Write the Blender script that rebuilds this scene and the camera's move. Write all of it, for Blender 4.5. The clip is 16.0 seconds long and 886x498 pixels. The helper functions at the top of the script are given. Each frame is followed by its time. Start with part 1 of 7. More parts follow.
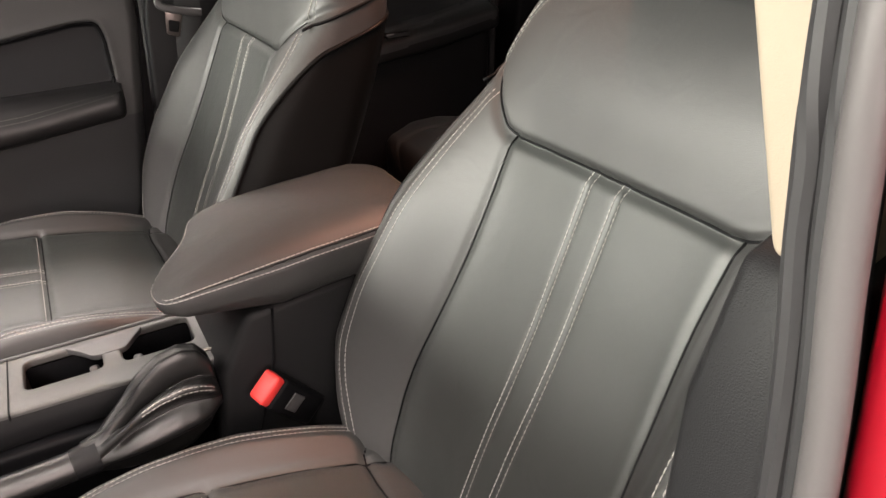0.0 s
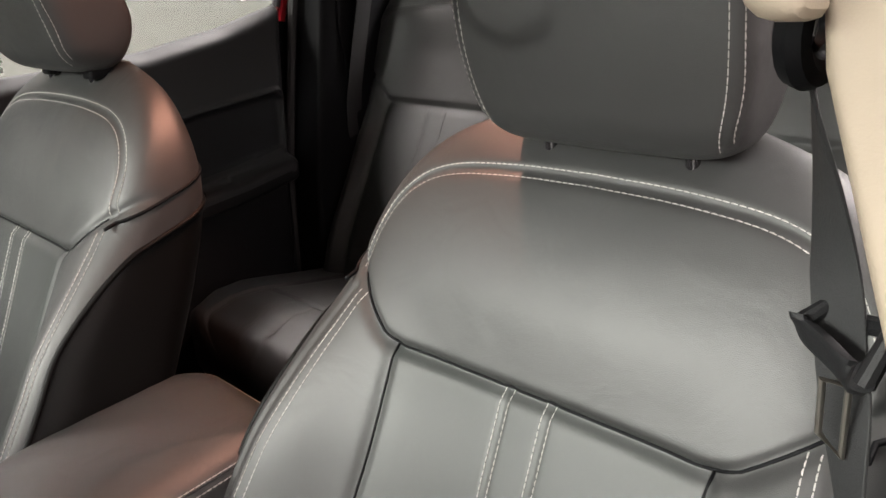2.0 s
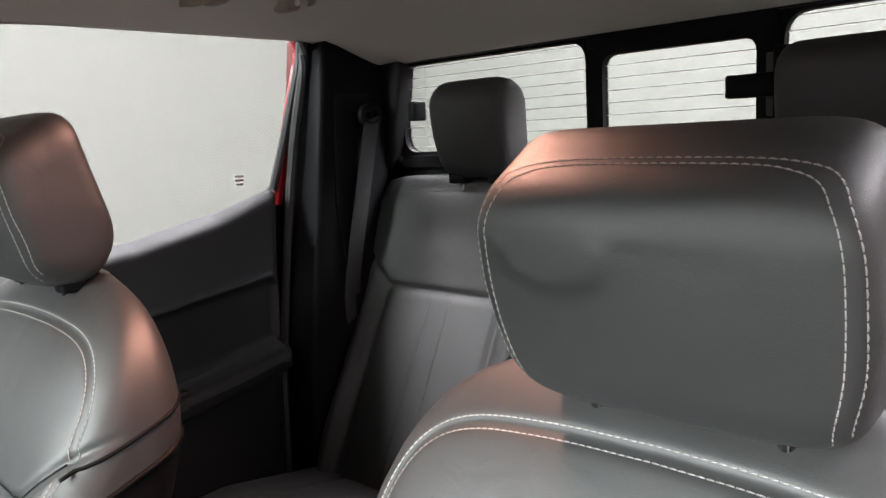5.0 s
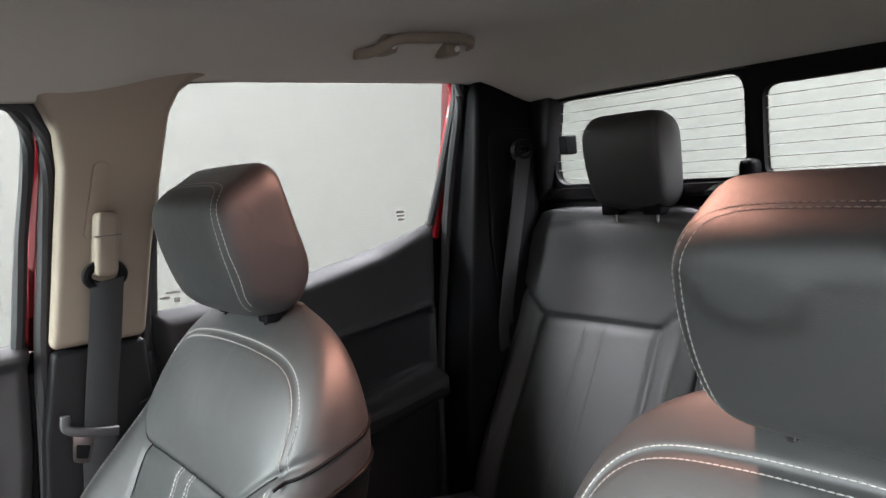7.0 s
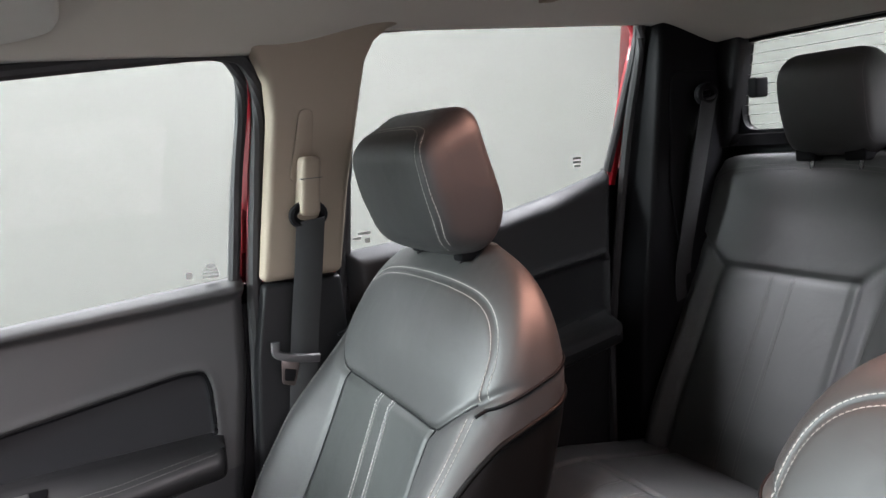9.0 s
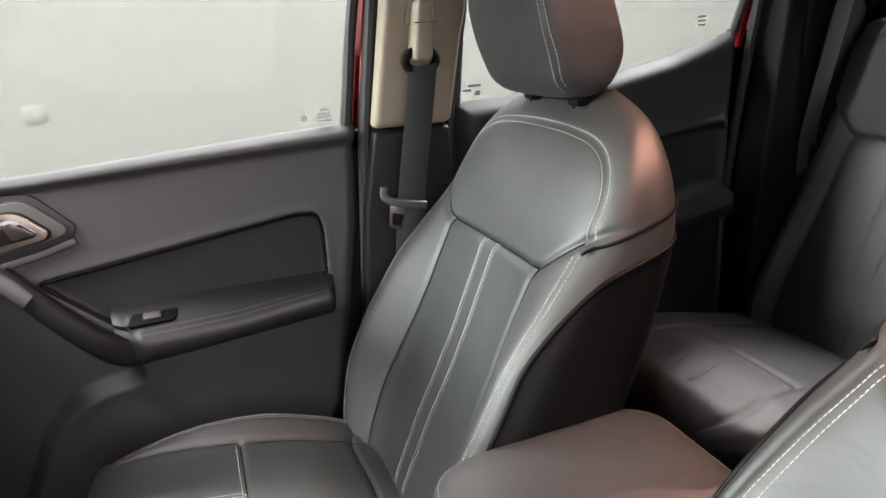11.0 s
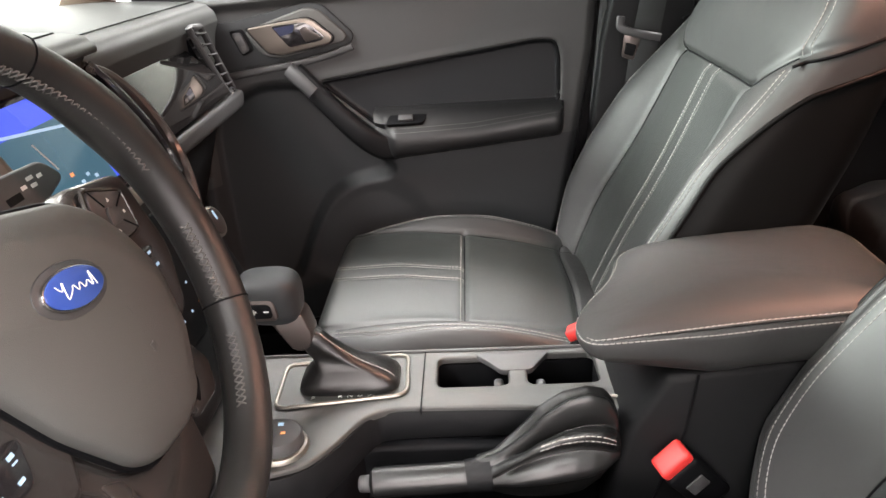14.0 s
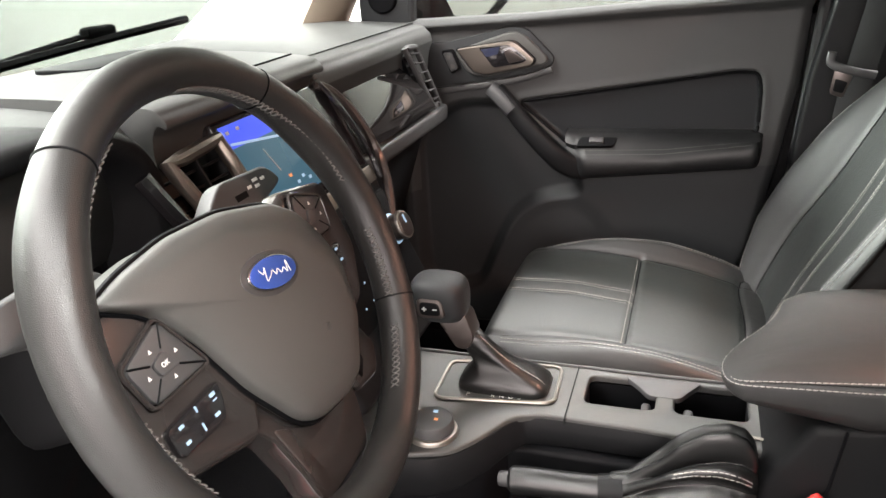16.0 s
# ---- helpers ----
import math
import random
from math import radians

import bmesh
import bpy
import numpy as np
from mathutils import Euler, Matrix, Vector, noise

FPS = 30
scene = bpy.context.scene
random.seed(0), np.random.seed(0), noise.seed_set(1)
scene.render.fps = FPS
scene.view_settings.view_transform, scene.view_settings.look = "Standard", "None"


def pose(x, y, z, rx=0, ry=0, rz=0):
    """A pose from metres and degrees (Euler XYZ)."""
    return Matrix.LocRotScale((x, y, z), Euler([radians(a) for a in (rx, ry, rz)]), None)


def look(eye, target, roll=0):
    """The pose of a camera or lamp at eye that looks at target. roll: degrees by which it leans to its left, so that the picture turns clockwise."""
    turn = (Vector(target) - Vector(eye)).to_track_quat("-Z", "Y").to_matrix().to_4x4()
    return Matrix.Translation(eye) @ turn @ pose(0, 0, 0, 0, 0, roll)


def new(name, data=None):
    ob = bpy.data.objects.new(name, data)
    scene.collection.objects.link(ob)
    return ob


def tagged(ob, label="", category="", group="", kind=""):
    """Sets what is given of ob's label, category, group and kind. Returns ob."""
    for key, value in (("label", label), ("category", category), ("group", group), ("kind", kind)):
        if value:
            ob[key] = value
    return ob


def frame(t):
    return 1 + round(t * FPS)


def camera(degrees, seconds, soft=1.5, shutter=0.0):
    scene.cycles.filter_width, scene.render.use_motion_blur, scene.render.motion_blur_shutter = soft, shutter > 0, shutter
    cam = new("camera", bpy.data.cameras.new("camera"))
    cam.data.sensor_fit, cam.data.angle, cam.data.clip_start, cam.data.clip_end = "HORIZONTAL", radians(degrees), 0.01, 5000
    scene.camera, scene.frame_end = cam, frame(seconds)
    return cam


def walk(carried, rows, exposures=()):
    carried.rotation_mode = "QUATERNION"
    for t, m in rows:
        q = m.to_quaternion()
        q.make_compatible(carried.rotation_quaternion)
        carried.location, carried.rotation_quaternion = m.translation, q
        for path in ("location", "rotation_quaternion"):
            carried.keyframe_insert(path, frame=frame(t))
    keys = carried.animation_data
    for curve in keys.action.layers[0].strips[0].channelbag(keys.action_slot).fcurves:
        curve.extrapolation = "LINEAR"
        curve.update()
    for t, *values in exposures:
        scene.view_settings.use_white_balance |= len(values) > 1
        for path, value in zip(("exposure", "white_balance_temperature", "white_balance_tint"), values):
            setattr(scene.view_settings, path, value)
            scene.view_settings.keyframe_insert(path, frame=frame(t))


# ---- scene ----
cam = camera(61.4, 16.0)
PATH = [
    (0, (-0.163, -0.858, 1.325), (0.645, 0.727, 0.412), -3.2),
    (0.5, (-0.168, -0.809, 1.33), (0.824, 0.697, 0.467), -2.8),
    (1, (-0.176, -0.766, 1.339), (0.993, 0.65, 0.546), -2.2),
    (1.5, (-0.173, -0.73, 1.371), (1.105, 0.611, 0.615), -3.0),
    (2, (-0.163, -0.688, 1.384), (1.193, 0.615, 0.704), -2.8),
    (2.5, (-0.107, -0.652, 1.396), (1.296, 0.645, 0.805), -2.3),
    (3, (-0.065, -0.626, 1.407), (1.359, 0.681, 0.893), -2.0),
    (3.5, (-0.057, -0.609, 1.415), (1.394, 0.693, 0.97), -1.5),
    (6, (-0.116, -0.587, 1.455), (1.292, 0.814, 1.226), -4.0),
    (6.5, (-0.131, -0.59, 1.459), (1.188, 0.897, 1.245), -4.4),
    (7, (-0.153, -0.588, 1.459), (1.059, 0.989, 1.25), -4.8),
    (7.5, (-0.178, -0.583, 1.464), (0.929, 1.07, 1.253), -5.1),
    (8, (-0.191, -0.578, 1.466), (0.822, 1.132, 1.243), -5.3),
    (8.5, (-0.203, -0.574, 1.462), (0.728, 1.179, 1.21), -5.4),
    (11, (-0.243, -0.583, 1.395), (0.341, 1.243, 0.826), -4.1),
    (11.5, (-0.231, -0.605, 1.382), (0.226, 1.239, 0.758), -4.1),
    (12, (-0.206, -0.633, 1.369), (0.119, 1.222, 0.697), -4.3),
    (12.5, (-0.191, -0.663, 1.353), (0.025, 1.194, 0.642), -4.5),
    (13, (-0.218, -0.697, 1.343), (-0.078, 1.153, 0.597), -4.3),
    (13.5, (-0.238, -0.737, 1.332), (-0.189, 1.105, 0.554), -3.9),
    (14, (-0.225, -0.754, 1.32), (-0.319, 1.074, 0.514), -3.9),
    (14.5, (-0.21, -0.772, 1.319), (-0.438, 1.041, 0.505), -3.7),
    (15, (-0.199, -0.787, 1.332), (-0.575, 1.004, 0.525), -3.7),
    (15.5, (-0.188, -0.798, 1.341), (-0.697, 0.969, 0.555), -3.9),
    (16, (-0.169, -0.81, 1.355), (-0.789, 0.935, 0.601), -4.0),
]
walk(cam, [(t, look(eye, target, roll)) for t, eye, target, roll in PATH],
     [(0, 1.06, 7350, 29), (1.5, 0.92, 7150, 28), (2.5, 0.84, 6950, 28), (3.5, 1.03, 6700, 28), (6, 1.25, 6450, 26), (8.5, 1.18, 6250, 25), (11, 1.22, 6620, 24), (13, 1.30, 6720, 23), (14.5, 1.40, 6720, 21), (16, 1.24, 6780, 21)])

# ---- light ----
world = bpy.data.worlds.new("world")
scene.world = world
world.use_nodes = True
bg = world.node_tree.nodes["Background"]
bg.inputs["Color"].default_value, bg.inputs["Strength"].default_value = (0.95, 1.0, 0.97, 1), 0.03


def area_lamp(name, at, target, sx, sy, watts, colour):
    data = bpy.data.lights.new(name, "AREA")
    data.shape, data.size, data.size_y, data.energy, data.color = "RECTANGLE", sx, sy, watts, colour
    ob = new(name, data)
    ob.matrix_world = look(at, target)
    return ob


# ---- lamps ----
# unseen overhead fills, added to light the cabin and the hall walls
for lx, ly, watts in ((-2.9, -1.0, 190), (-2.9, 0.3, 190), (-4.8, -1.4, 130), (-4.8, 0.2, 130), (-1.0, -2.3, 130), (0.9, -2.3, 40), (-0.8, 3.0, 180), (0.8, 3.0, 180), (2.9, -2.0, 430), (2.9, 1.4, 430)):
    area_lamp("overhead_fill", (lx, ly, 4.15), (lx, ly, 0), 1.4, 1.4, watts, (0.93, 1.0, 0.95))
# unseen fill on the driver's side, added to brighten the cabin
area_lamp("driver_side_fill", (0.3, -5.5, 2.4), (-0.3, 0.0, 1.0), 4.6, 3.0, 180, (1.0, 0.95, 0.91))
# unseen fill beyond the windscreen, added to light the seats
area_lamp("front_fill", (-6.8, 1.0, 3.35), (0.0, 0.0, 1.1), 5.4, 1.5, 1300, (0.84, 1.0, 0.91))
sp = bpy.data.lights.new("dome_light", "AREA")
sp.spread = radians(112)
sp.shape, sp.size, sp.energy, sp.color = "DISK", 0.03, 1.9, (1.0, 0.53, 0.36)
ob = new("dome_light", sp)
ob.matrix_world = look((0.48, 0, 1.692), (-0.37, 0, 0.3))


# ---- materials ----
def material(name, colour, rough=0.5, metal=0.0, spec=0.5, grain=0.0, scale=400.0, vary=0.12, vary_scale=9.0,
             kind="noise", emit=None, coat=0.0, sheen=0.0, trans=0.0, bump_dist=0.0006, crease=0.0):
    """A principled surface whose colour and gloss wander at a large scale, with a fine relief."""
    m = bpy.data.materials.new(name)
    m.use_nodes = True
    nt = m.node_tree
    b = nt.nodes["Principled BSDF"]
    b.inputs["Roughness"].default_value = rough
    b.inputs["Metallic"].default_value = metal
    b.inputs["Specular IOR Level"].default_value = spec
    b.inputs["Coat Weight"].default_value = coat
    b.inputs["Sheen Weight"].default_value = sheen
    b.inputs["Transmission Weight"].default_value = trans
    co = nt.nodes.new("ShaderNodeTexCoord")
    big = nt.nodes.new("ShaderNodeTexNoise")
    big.inputs["Scale"].default_value, big.inputs["Detail"].default_value = vary_scale, 5
    nt.links.new(co.outputs["Object"], big.inputs["Vector"])
    ramp = nt.nodes.new("ShaderNodeMix")
    ramp.data_type = "RGBA"
    ramp.inputs["A"].default_value = (*[c * (1 - vary) for c in colour], 1)
    ramp.inputs["B"].default_value = (*[min(1, c * (1 + vary)) for c in colour], 1)
    nt.links.new(big.outputs["Fac"], ramp.inputs["Factor"])
    nt.links.new(ramp.outputs["Result"], b.inputs["Base Color"])
    gloss = nt.nodes.new("ShaderNodeMapRange")
    gloss.inputs["To Min"].default_value, gloss.inputs["To Max"].default_value = max(0.02, rough * (1 - vary)), min(1, rough * (1 + vary))
    nt.links.new(big.outputs["Fac"], gloss.inputs["Value"])
    nt.links.new(gloss.outputs["Result"], b.inputs["Roughness"])
    if grain:
        if kind == "noise":
            tex = nt.nodes.new("ShaderNodeTexNoise")
            tex.inputs["Detail"].default_value = 3
            out = tex.outputs["Fac"]
        else:
            tex = nt.nodes.new("ShaderNodeTexVoronoi")
            tex.feature = "DISTANCE_TO_EDGE" if kind == "cell" else "F1"
            out = tex.outputs["Distance"]
        tex.inputs["Scale"].default_value = scale
        nt.links.new(co.outputs["Object"], tex.inputs["Vector"])
        bump = nt.nodes.new("ShaderNodeBump")
        bump.inputs["Strength"].default_value, bump.inputs["Distance"].default_value = grain, bump_dist
        nt.links.new(out, bump.inputs["Height"])
        nt.links.new(bump.outputs["Normal"], b.inputs["Normal"])
        if crease:
            soft = nt.nodes.new("ShaderNodeTexNoise")
            soft.inputs["Scale"].default_value, soft.inputs["Detail"].default_value, soft.inputs["Distortion"].default_value = 16, 3, 0.8
            nt.links.new(co.outputs["Object"], soft.inputs["Vector"])
            fold = nt.nodes.new("ShaderNodeBump")
            fold.inputs["Strength"].default_value, fold.inputs["Distance"].default_value = crease, 0.006
            nt.links.new(soft.outputs["Fac"], fold.inputs["Height"])
            nt.links.new(fold.outputs["Normal"], bump.inputs["Normal"])
    if emit:
        b.inputs["Emission Color"].default_value, b.inputs["Emission Strength"].default_value = (*emit[:3], 1), emit[3]
    return m


LEATHER = material("black_leather", (0.0172, 0.0174, 0.0174), 0.52, spec=0.64, grain=0.35, scale=900, kind="cell", vary=0.15, vary_scale=7, crease=0.22)
# greener than the bolster leather: the windscreen light's cast is in its colour
LEATHER_SOFT = material("smooth_black_leather", (0.0152, 0.0174, 0.0165), 0.50, spec=0.62, grain=0.3, scale=1100, kind="cell", vary=0.15, vary_scale=6, crease=0.18)
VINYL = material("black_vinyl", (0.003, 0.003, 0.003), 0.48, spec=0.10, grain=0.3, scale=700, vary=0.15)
PLASTIC = material("charcoal_plastic", (0.042, 0.042, 0.043), 0.48, spec=0.45, grain=0.4, scale=800, kind="cell", vary=0.1)
PLASTIC_SOFT = material("soft_black_plastic", (0.0070, 0.0072, 0.0078), 0.5, spec=0.14, grain=0.4, scale=650, kind="cell", vary=0.1)
BLACK = material("matt_black_plastic", (0.0035, 0.0036, 0.0042), 0.55, spec=0.08, grain=0.2, scale=500)
DOORTOP = material("charcoal_door_plastic", (0.0385, 0.0396, 0.0396), 0.52, spec=0.38, grain=0.4, scale=800, kind="cell", vary=0.1)
DASHTOP = material("soft_charcoal_dash_skin", (0.030, 0.031, 0.030), 0.5, spec=0.4, grain=0.45, scale=600, kind="cell", vary=0.1)
GLOSS = material("gloss_black_trim", (0.012, 0.011, 0.012), 0.12, spec=0.6, coat=0.5, vary=0.1)
BRONZE = material("dark_metallic_trim", (0.085, 0.071, 0.066), 0.28, metal=0.7, vary=0.08)
HUB = material("grained_grey_brown_plastic", (0.062, 0.061, 0.058), 0.5, spec=0.4, grain=0.4, scale=800, kind="cell", vary=0.1)
ARM = material("dark_padded_leather", (0.010, 0.010, 0.0105), 0.42, spec=0.4, grain=0.3, scale=1000, kind="cell", vary=0.12)
FILM = material("dark_blue_film", (0.012, 0.016, 0.04), 0.25, vary=0.2)
RIMSKIN = material("worn_rim_leather", (0.016, 0.0155, 0.015), 0.36, spec=0.5, grain=0.4, scale=900, kind="cell", vary=0.3, vary_scale=22, crease=0.12)
# trim plastic that also carries the lower front door's shade
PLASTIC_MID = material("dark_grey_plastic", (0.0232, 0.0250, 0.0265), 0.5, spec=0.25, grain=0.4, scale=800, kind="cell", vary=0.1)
SPOKE = material("dark_gunmetal_spoke", (0.050, 0.044, 0.042), 0.20, metal=0.5, coat=0.4, vary=0.08)
BOOT = material("soft_glossy_leather", (0.008, 0.008, 0.008), 0.29, spec=0.62, grain=0.3, scale=1000, kind="cell", vary=0.15)
SILVER = material("satin_silver", (0.30, 0.28, 0.25), 0.42, metal=1.0, vary=0.06)
CHROME = material("chrome", (0.42, 0.42, 0.42), 0.22, metal=1.0, vary=0.05)
BEIGE = material("beige_pillar_plastic", (0.205, 0.170, 0.130), 0.6, spec=0.3, grain=0.25, scale=900, vary=0.04)
LINER = material("headliner_cloth", (0.37, 0.35, 0.305), 0.95, spec=0.1, grain=0.5, scale=1400, vary=0.05, sheen=0.2)
CARPET = material("black_carpet", (0.008, 0.008, 0.009), 0.95, spec=0.1, grain=1.0, scale=500, vary=0.3, bump_dist=0.003)
RED = material("red_metallic_paint", (0.23, 0.004, 0.010), 0.28, metal=0.25, coat=1.0, vary=0.04)
SEAL_GREY = material("grey_door_seal", (0.050, 0.047, 0.047), 0.5, spec=0.35, grain=0.15, scale=300, vary=0.08)
CHAMPAGNE = material("champagne_metal", (0.20, 0.172, 0.148), 0.34, metal=0.9, vary=0.06)
CONSOLE = material("satin_grey_console_plastic", (0.042, 0.042, 0.040), 0.42, spec=0.5, grain=0.4, scale=800, kind="cell", vary=0.1)
PIANO = material("high_gloss_black_trim", (0.012, 0.011, 0.011), 0.05, spec=1.0, coat=1.0, vary=0.1)
DOORPAD = material("padded_door_insert", (0.0112, 0.0124, 0.0138), 0.5, spec=0.2, grain=0.4, scale=650, kind="cell", vary=0.1)
RUBBER = material("rubber_seal", (0.014, 0.014, 0.015), 0.6, spec=0.35, grain=0.2, scale=300)
WEB = material("grey_seat_belt_webbing", (0.012, 0.0124, 0.013), 0.75, spec=0.3, grain=0.6, scale=900, vary=0.08)
THREAD = material("pale_grey_thread", (0.29, 0.278, 0.262), 0.7, spec=0.2, vary=0.1, vary_scale=300)
LACE = material("grey_lacing", (0.11, 0.105, 0.10), 0.7, spec=0.2, vary=0.1)
THREAD_DARK = material("dark_thread", (0.085, 0.083, 0.08), 0.7, spec=0.2)
BUCKLE_RED = material("red_buckle_plastic", (0.58, 0.030, 0.026), 0.55, vary=0.05)
BLUE = material("blue_enamel", (0.03, 0.07, 0.30), 0.2, coat=0.6)
WALL = material("white_painted_wall", (0.50, 0.515, 0.495), 0.8, spec=0.2, grain=0.1, scale=60, vary=0.02, vary_scale=2)
CONCRETE = material("grey_epoxy_floor", (0.17, 0.17, 0.17), 0.35, vary=0.15, vary_scale=1.5, grain=0.1, scale=40)
# dark tone for the unseen wall, so that it bounces little light
WALL_FAR = material("low_bounce_wall", (0.16, 0.16, 0.155), 0.85, spec=0.2, grain=0.1, scale=60, vary=0.05, vary_scale=2)
PLATE = material("ivory_outlet_plate", (0.56, 0.56, 0.50), 0.4, vary=0.03)
BLUE_SCREEN = material("navigation_screen", (0.01, 0.02, 0.05), 0.15, emit=(0.05, 0.10, 0.85, 0.5))
TEAL_SCREEN = material("map_screen", (0.01, 0.03, 0.04), 0.15, emit=(0.06, 0.16, 0.22, 0.33))
ICON = material("lit_icon", (0.20, 0.28, 0.36), 0.4, emit=(0.45, 0.75, 1.0, 0.24))
ICON_RED = material("lit_red_icon", (0.4, 0.15, 0.06), 0.4, emit=(1.0, 0.35, 0.1, 0.35))
ICON_WHITE = material("white_print", (0.65, 0.65, 0.63), 0.5)
PRINT = material("grey_glass_print", (0.42, 0.43, 0.42), 0.6)
DOME = material("lit_dome_lens", (0.9, 0.8, 0.7), 0.4, emit=(1.0, 0.72, 0.5, 3.0))


def glass(name, tint):
    m = bpy.data.materials.new(name)
    m.use_nodes = True
    nt = m.node_tree
    b = nt.nodes["Principled BSDF"]
    clear = nt.nodes.new("ShaderNodeBsdfTransparent")
    clear.inputs["Color"].default_value = (*tint, 1)
    gl = nt.nodes.new("ShaderNodeBsdfGlossy")
    gl.inputs["Roughness"].default_value = 0.02
    mix = nt.nodes.new("ShaderNodeMixShader")
    mix.inputs["Fac"].default_value = 0.0025
    nt.links.new(clear.outputs["BSDF"], mix.inputs[1])
    nt.links.new(gl.outputs["BSDF"], mix.inputs[2])
    nt.links.new(mix.outputs["Shader"], nt.nodes["Material Output"].inputs["Surface"])
    nt.nodes.remove(b)
    return m


GLASS = glass("tinted_side_glass", (0.365, 0.367, 0.357))
CLEAR = glass("clear_windscreen_glass", (0.40, 0.41, 0.40))


# ---- mesh helpers ----
def finish(name, bm, mat, parent=None, label="", sharp=35, recalc=True):
    me = bpy.data.meshes.new(name)
    if recalc:
        bmesh.ops.recalc_face_normals(bm, faces=bm.faces)
    bm.to_mesh(me)
    bm.free()
    for p in me.polygons:
        p.use_smooth = True
    if sharp < 180:
        me.set_sharp_from_angle(angle=radians(sharp))
    for m in (mat if isinstance(mat, (list, tuple)) else (mat,)):
        me.materials.append(m)
    ob = new(name, me)
    if parent:
        ob.parent = parent
    if label:
        ob["label"] = label
    return ob


def part(name, bm, mat, parent, label="", sharp=35):
    return finish(name, bm, mat, parent, label, sharp)


def thing(name, label, category, group="", kind="", at=(0, 0, 0)):
    ob = new(name)
    ob.location = at
    ob.empty_display_size = 0.05
    return tagged(ob, label, category, group, kind)


def single(name, bm, mat, label, category, group="", kind="", sharp=35):
    return tagged(finish(name, bm, mat, sharp=sharp), label, category, group, kind)


def bevel(bm, width, segments=2, angle=30):
    edges = [e for e in bm.edges if len(e.link_faces) == 2 and e.calc_face_angle(0) > radians(angle)]
    if edges and width > 0:
        bmesh.ops.bevel(bm, geom=edges, offset=width, segments=segments, profile=0.5, affect="EDGES", clamp_overlap=True)
    return bm


def box(x0, x1, y0, y1, z0, z1, r=0.004, seg=2, bm=None):
    b = bmesh.new()
    m = Matrix.Translation(((x0 + x1) / 2, (y0 + y1) / 2, (z0 + z1) / 2)) @ Matrix.Diagonal((x1 - x0, y1 - y0, z1 - z0, 1))
    bmesh.ops.create_cube(b, size=1, matrix=m)
    bevel(b, r, seg)
    return merge(bm, b)


def merge(bm, b):
    if bm is None:
        return b
    me = bpy.data.meshes.new("tmp")
    b.to_mesh(me)
    b.free()
    bm.from_mesh(me)
    bpy.data.meshes.remove(me)
    return bm


def moved(bm, m):
    bmesh.ops.transform(bm, matrix=m, verts=bm.verts)
    return bm


AX = {"x": lambda a, b, d: (d, a, b), "y": lambda a, b, d: (a, d, b), "z": lambda a, b, d: (a, b, d)}


def prism(points, axis, d0, d1, r=0.004, seg=2, bm=None):
    """A polygon given in the two other axes, drawn out from d0 to d1 along axis."""
    b = bmesh.new()
    v = [b.verts.new(AX[axis](p, q, d0)) for p, q in points]
    f = b.faces.new(v)
    ext = bmesh.ops.extrude_face_region(b, geom=[f])["geom"]
    a, c = Vector(AX[axis](0, 0, d0)), Vector(AX[axis](0, 0, d1))
    bmesh.ops.translate(b, vec=c - a, verts=[g for g in ext if isinstance(g, bmesh.types.BMVert)])
    bmesh.ops.recalc_face_normals(b, faces=b.faces)
    bevel(b, r, seg)
    return merge(bm, b)


def smooth_line(points, n=8, closed=False):
    """A Catmull-Rom curve through the points."""
    pts = [Vector(p) for p in points]
    if len(pts) < 3:
        return [pts[0].lerp(pts[-1], i / n) for i in range(n + 1)]
    ext = [pts[-1], *pts, pts[0], pts[1]] if closed else [2 * pts[0] - pts[1], *pts, 2 * pts[-1] - pts[-2]]
    out = []
    for a, b, c, d in zip(ext, ext[1:], ext[2:], ext[3:]):
        for i in range(n):
            t = i / n
            out.append(0.5 * (2 * b + (c - a) * t + (2 * a - 5 * b + 4 * c - d) * t * t + (3 * b - a - 3 * c + d) * t ** 3))
    if not closed:
        out.append(pts[-1])
    return out


def rounded(points, r, n=4):
    """A closed polygon with its corners rounded off."""
    out = []
    pts = [Vector(p) for p in points]
    for i, p in enumerate(pts):
        a, c = pts[i - 1] - p, pts[(i + 1) % len(pts)] - p
        ra = min(r, a.length * 0.45)
        rc = min(r, c.length * 0.45)
        p0, p1 = p + a.normalized() * ra, p + c.normalized() * rc
        for k in range(n + 1):
            t = k / n
            out.append(tuple((1 - t) ** 2 * p0 + 2 * t * (1 - t) * p + t * t * p1))
    return out


def tube(points, r, seg=8, bm=None, closed=False, flat=1.0, up=(0, 0, 1)):
    """A swept tube; r may be a list. flat squeezes it along the second axis."""
    bm = bm or bmesh.new()
    pts = [Vector(p) for p in points]
    rings = []
    for i, p in enumerate(pts):
        a = pts[i - 1] if (i or closed) else p
        c = pts[(i + 1) % len(pts)] if (i < len(pts) - 1 or closed) else p
        d = (c - a).normalized()
        side = d.cross(Vector(up))
        side = side.normalized() if side.length > 1e-4 else d.orthogonal().normalized()
        top = side.cross(d)
        rr = r[i] if isinstance(r, (list, tuple)) else r
        rings.append([bm.verts.new(p + side * rr * math.cos(2 * math.pi * k / seg) + top * rr * flat * math.sin(2 * math.pi * k / seg)) for k in range(seg)])
    pairs = list(zip(rings, rings[1:])) + ([(rings[-1], rings[0])] if closed else [])
    for a, b in pairs:
        for k in range(seg):
            bm.faces.new((a[k], a[(k + 1) % seg], b[(k + 1) % seg], b[k]))
    if not closed:
        bm.faces.new(rings[0])
        bm.faces.new(rings[-1])
    return bm


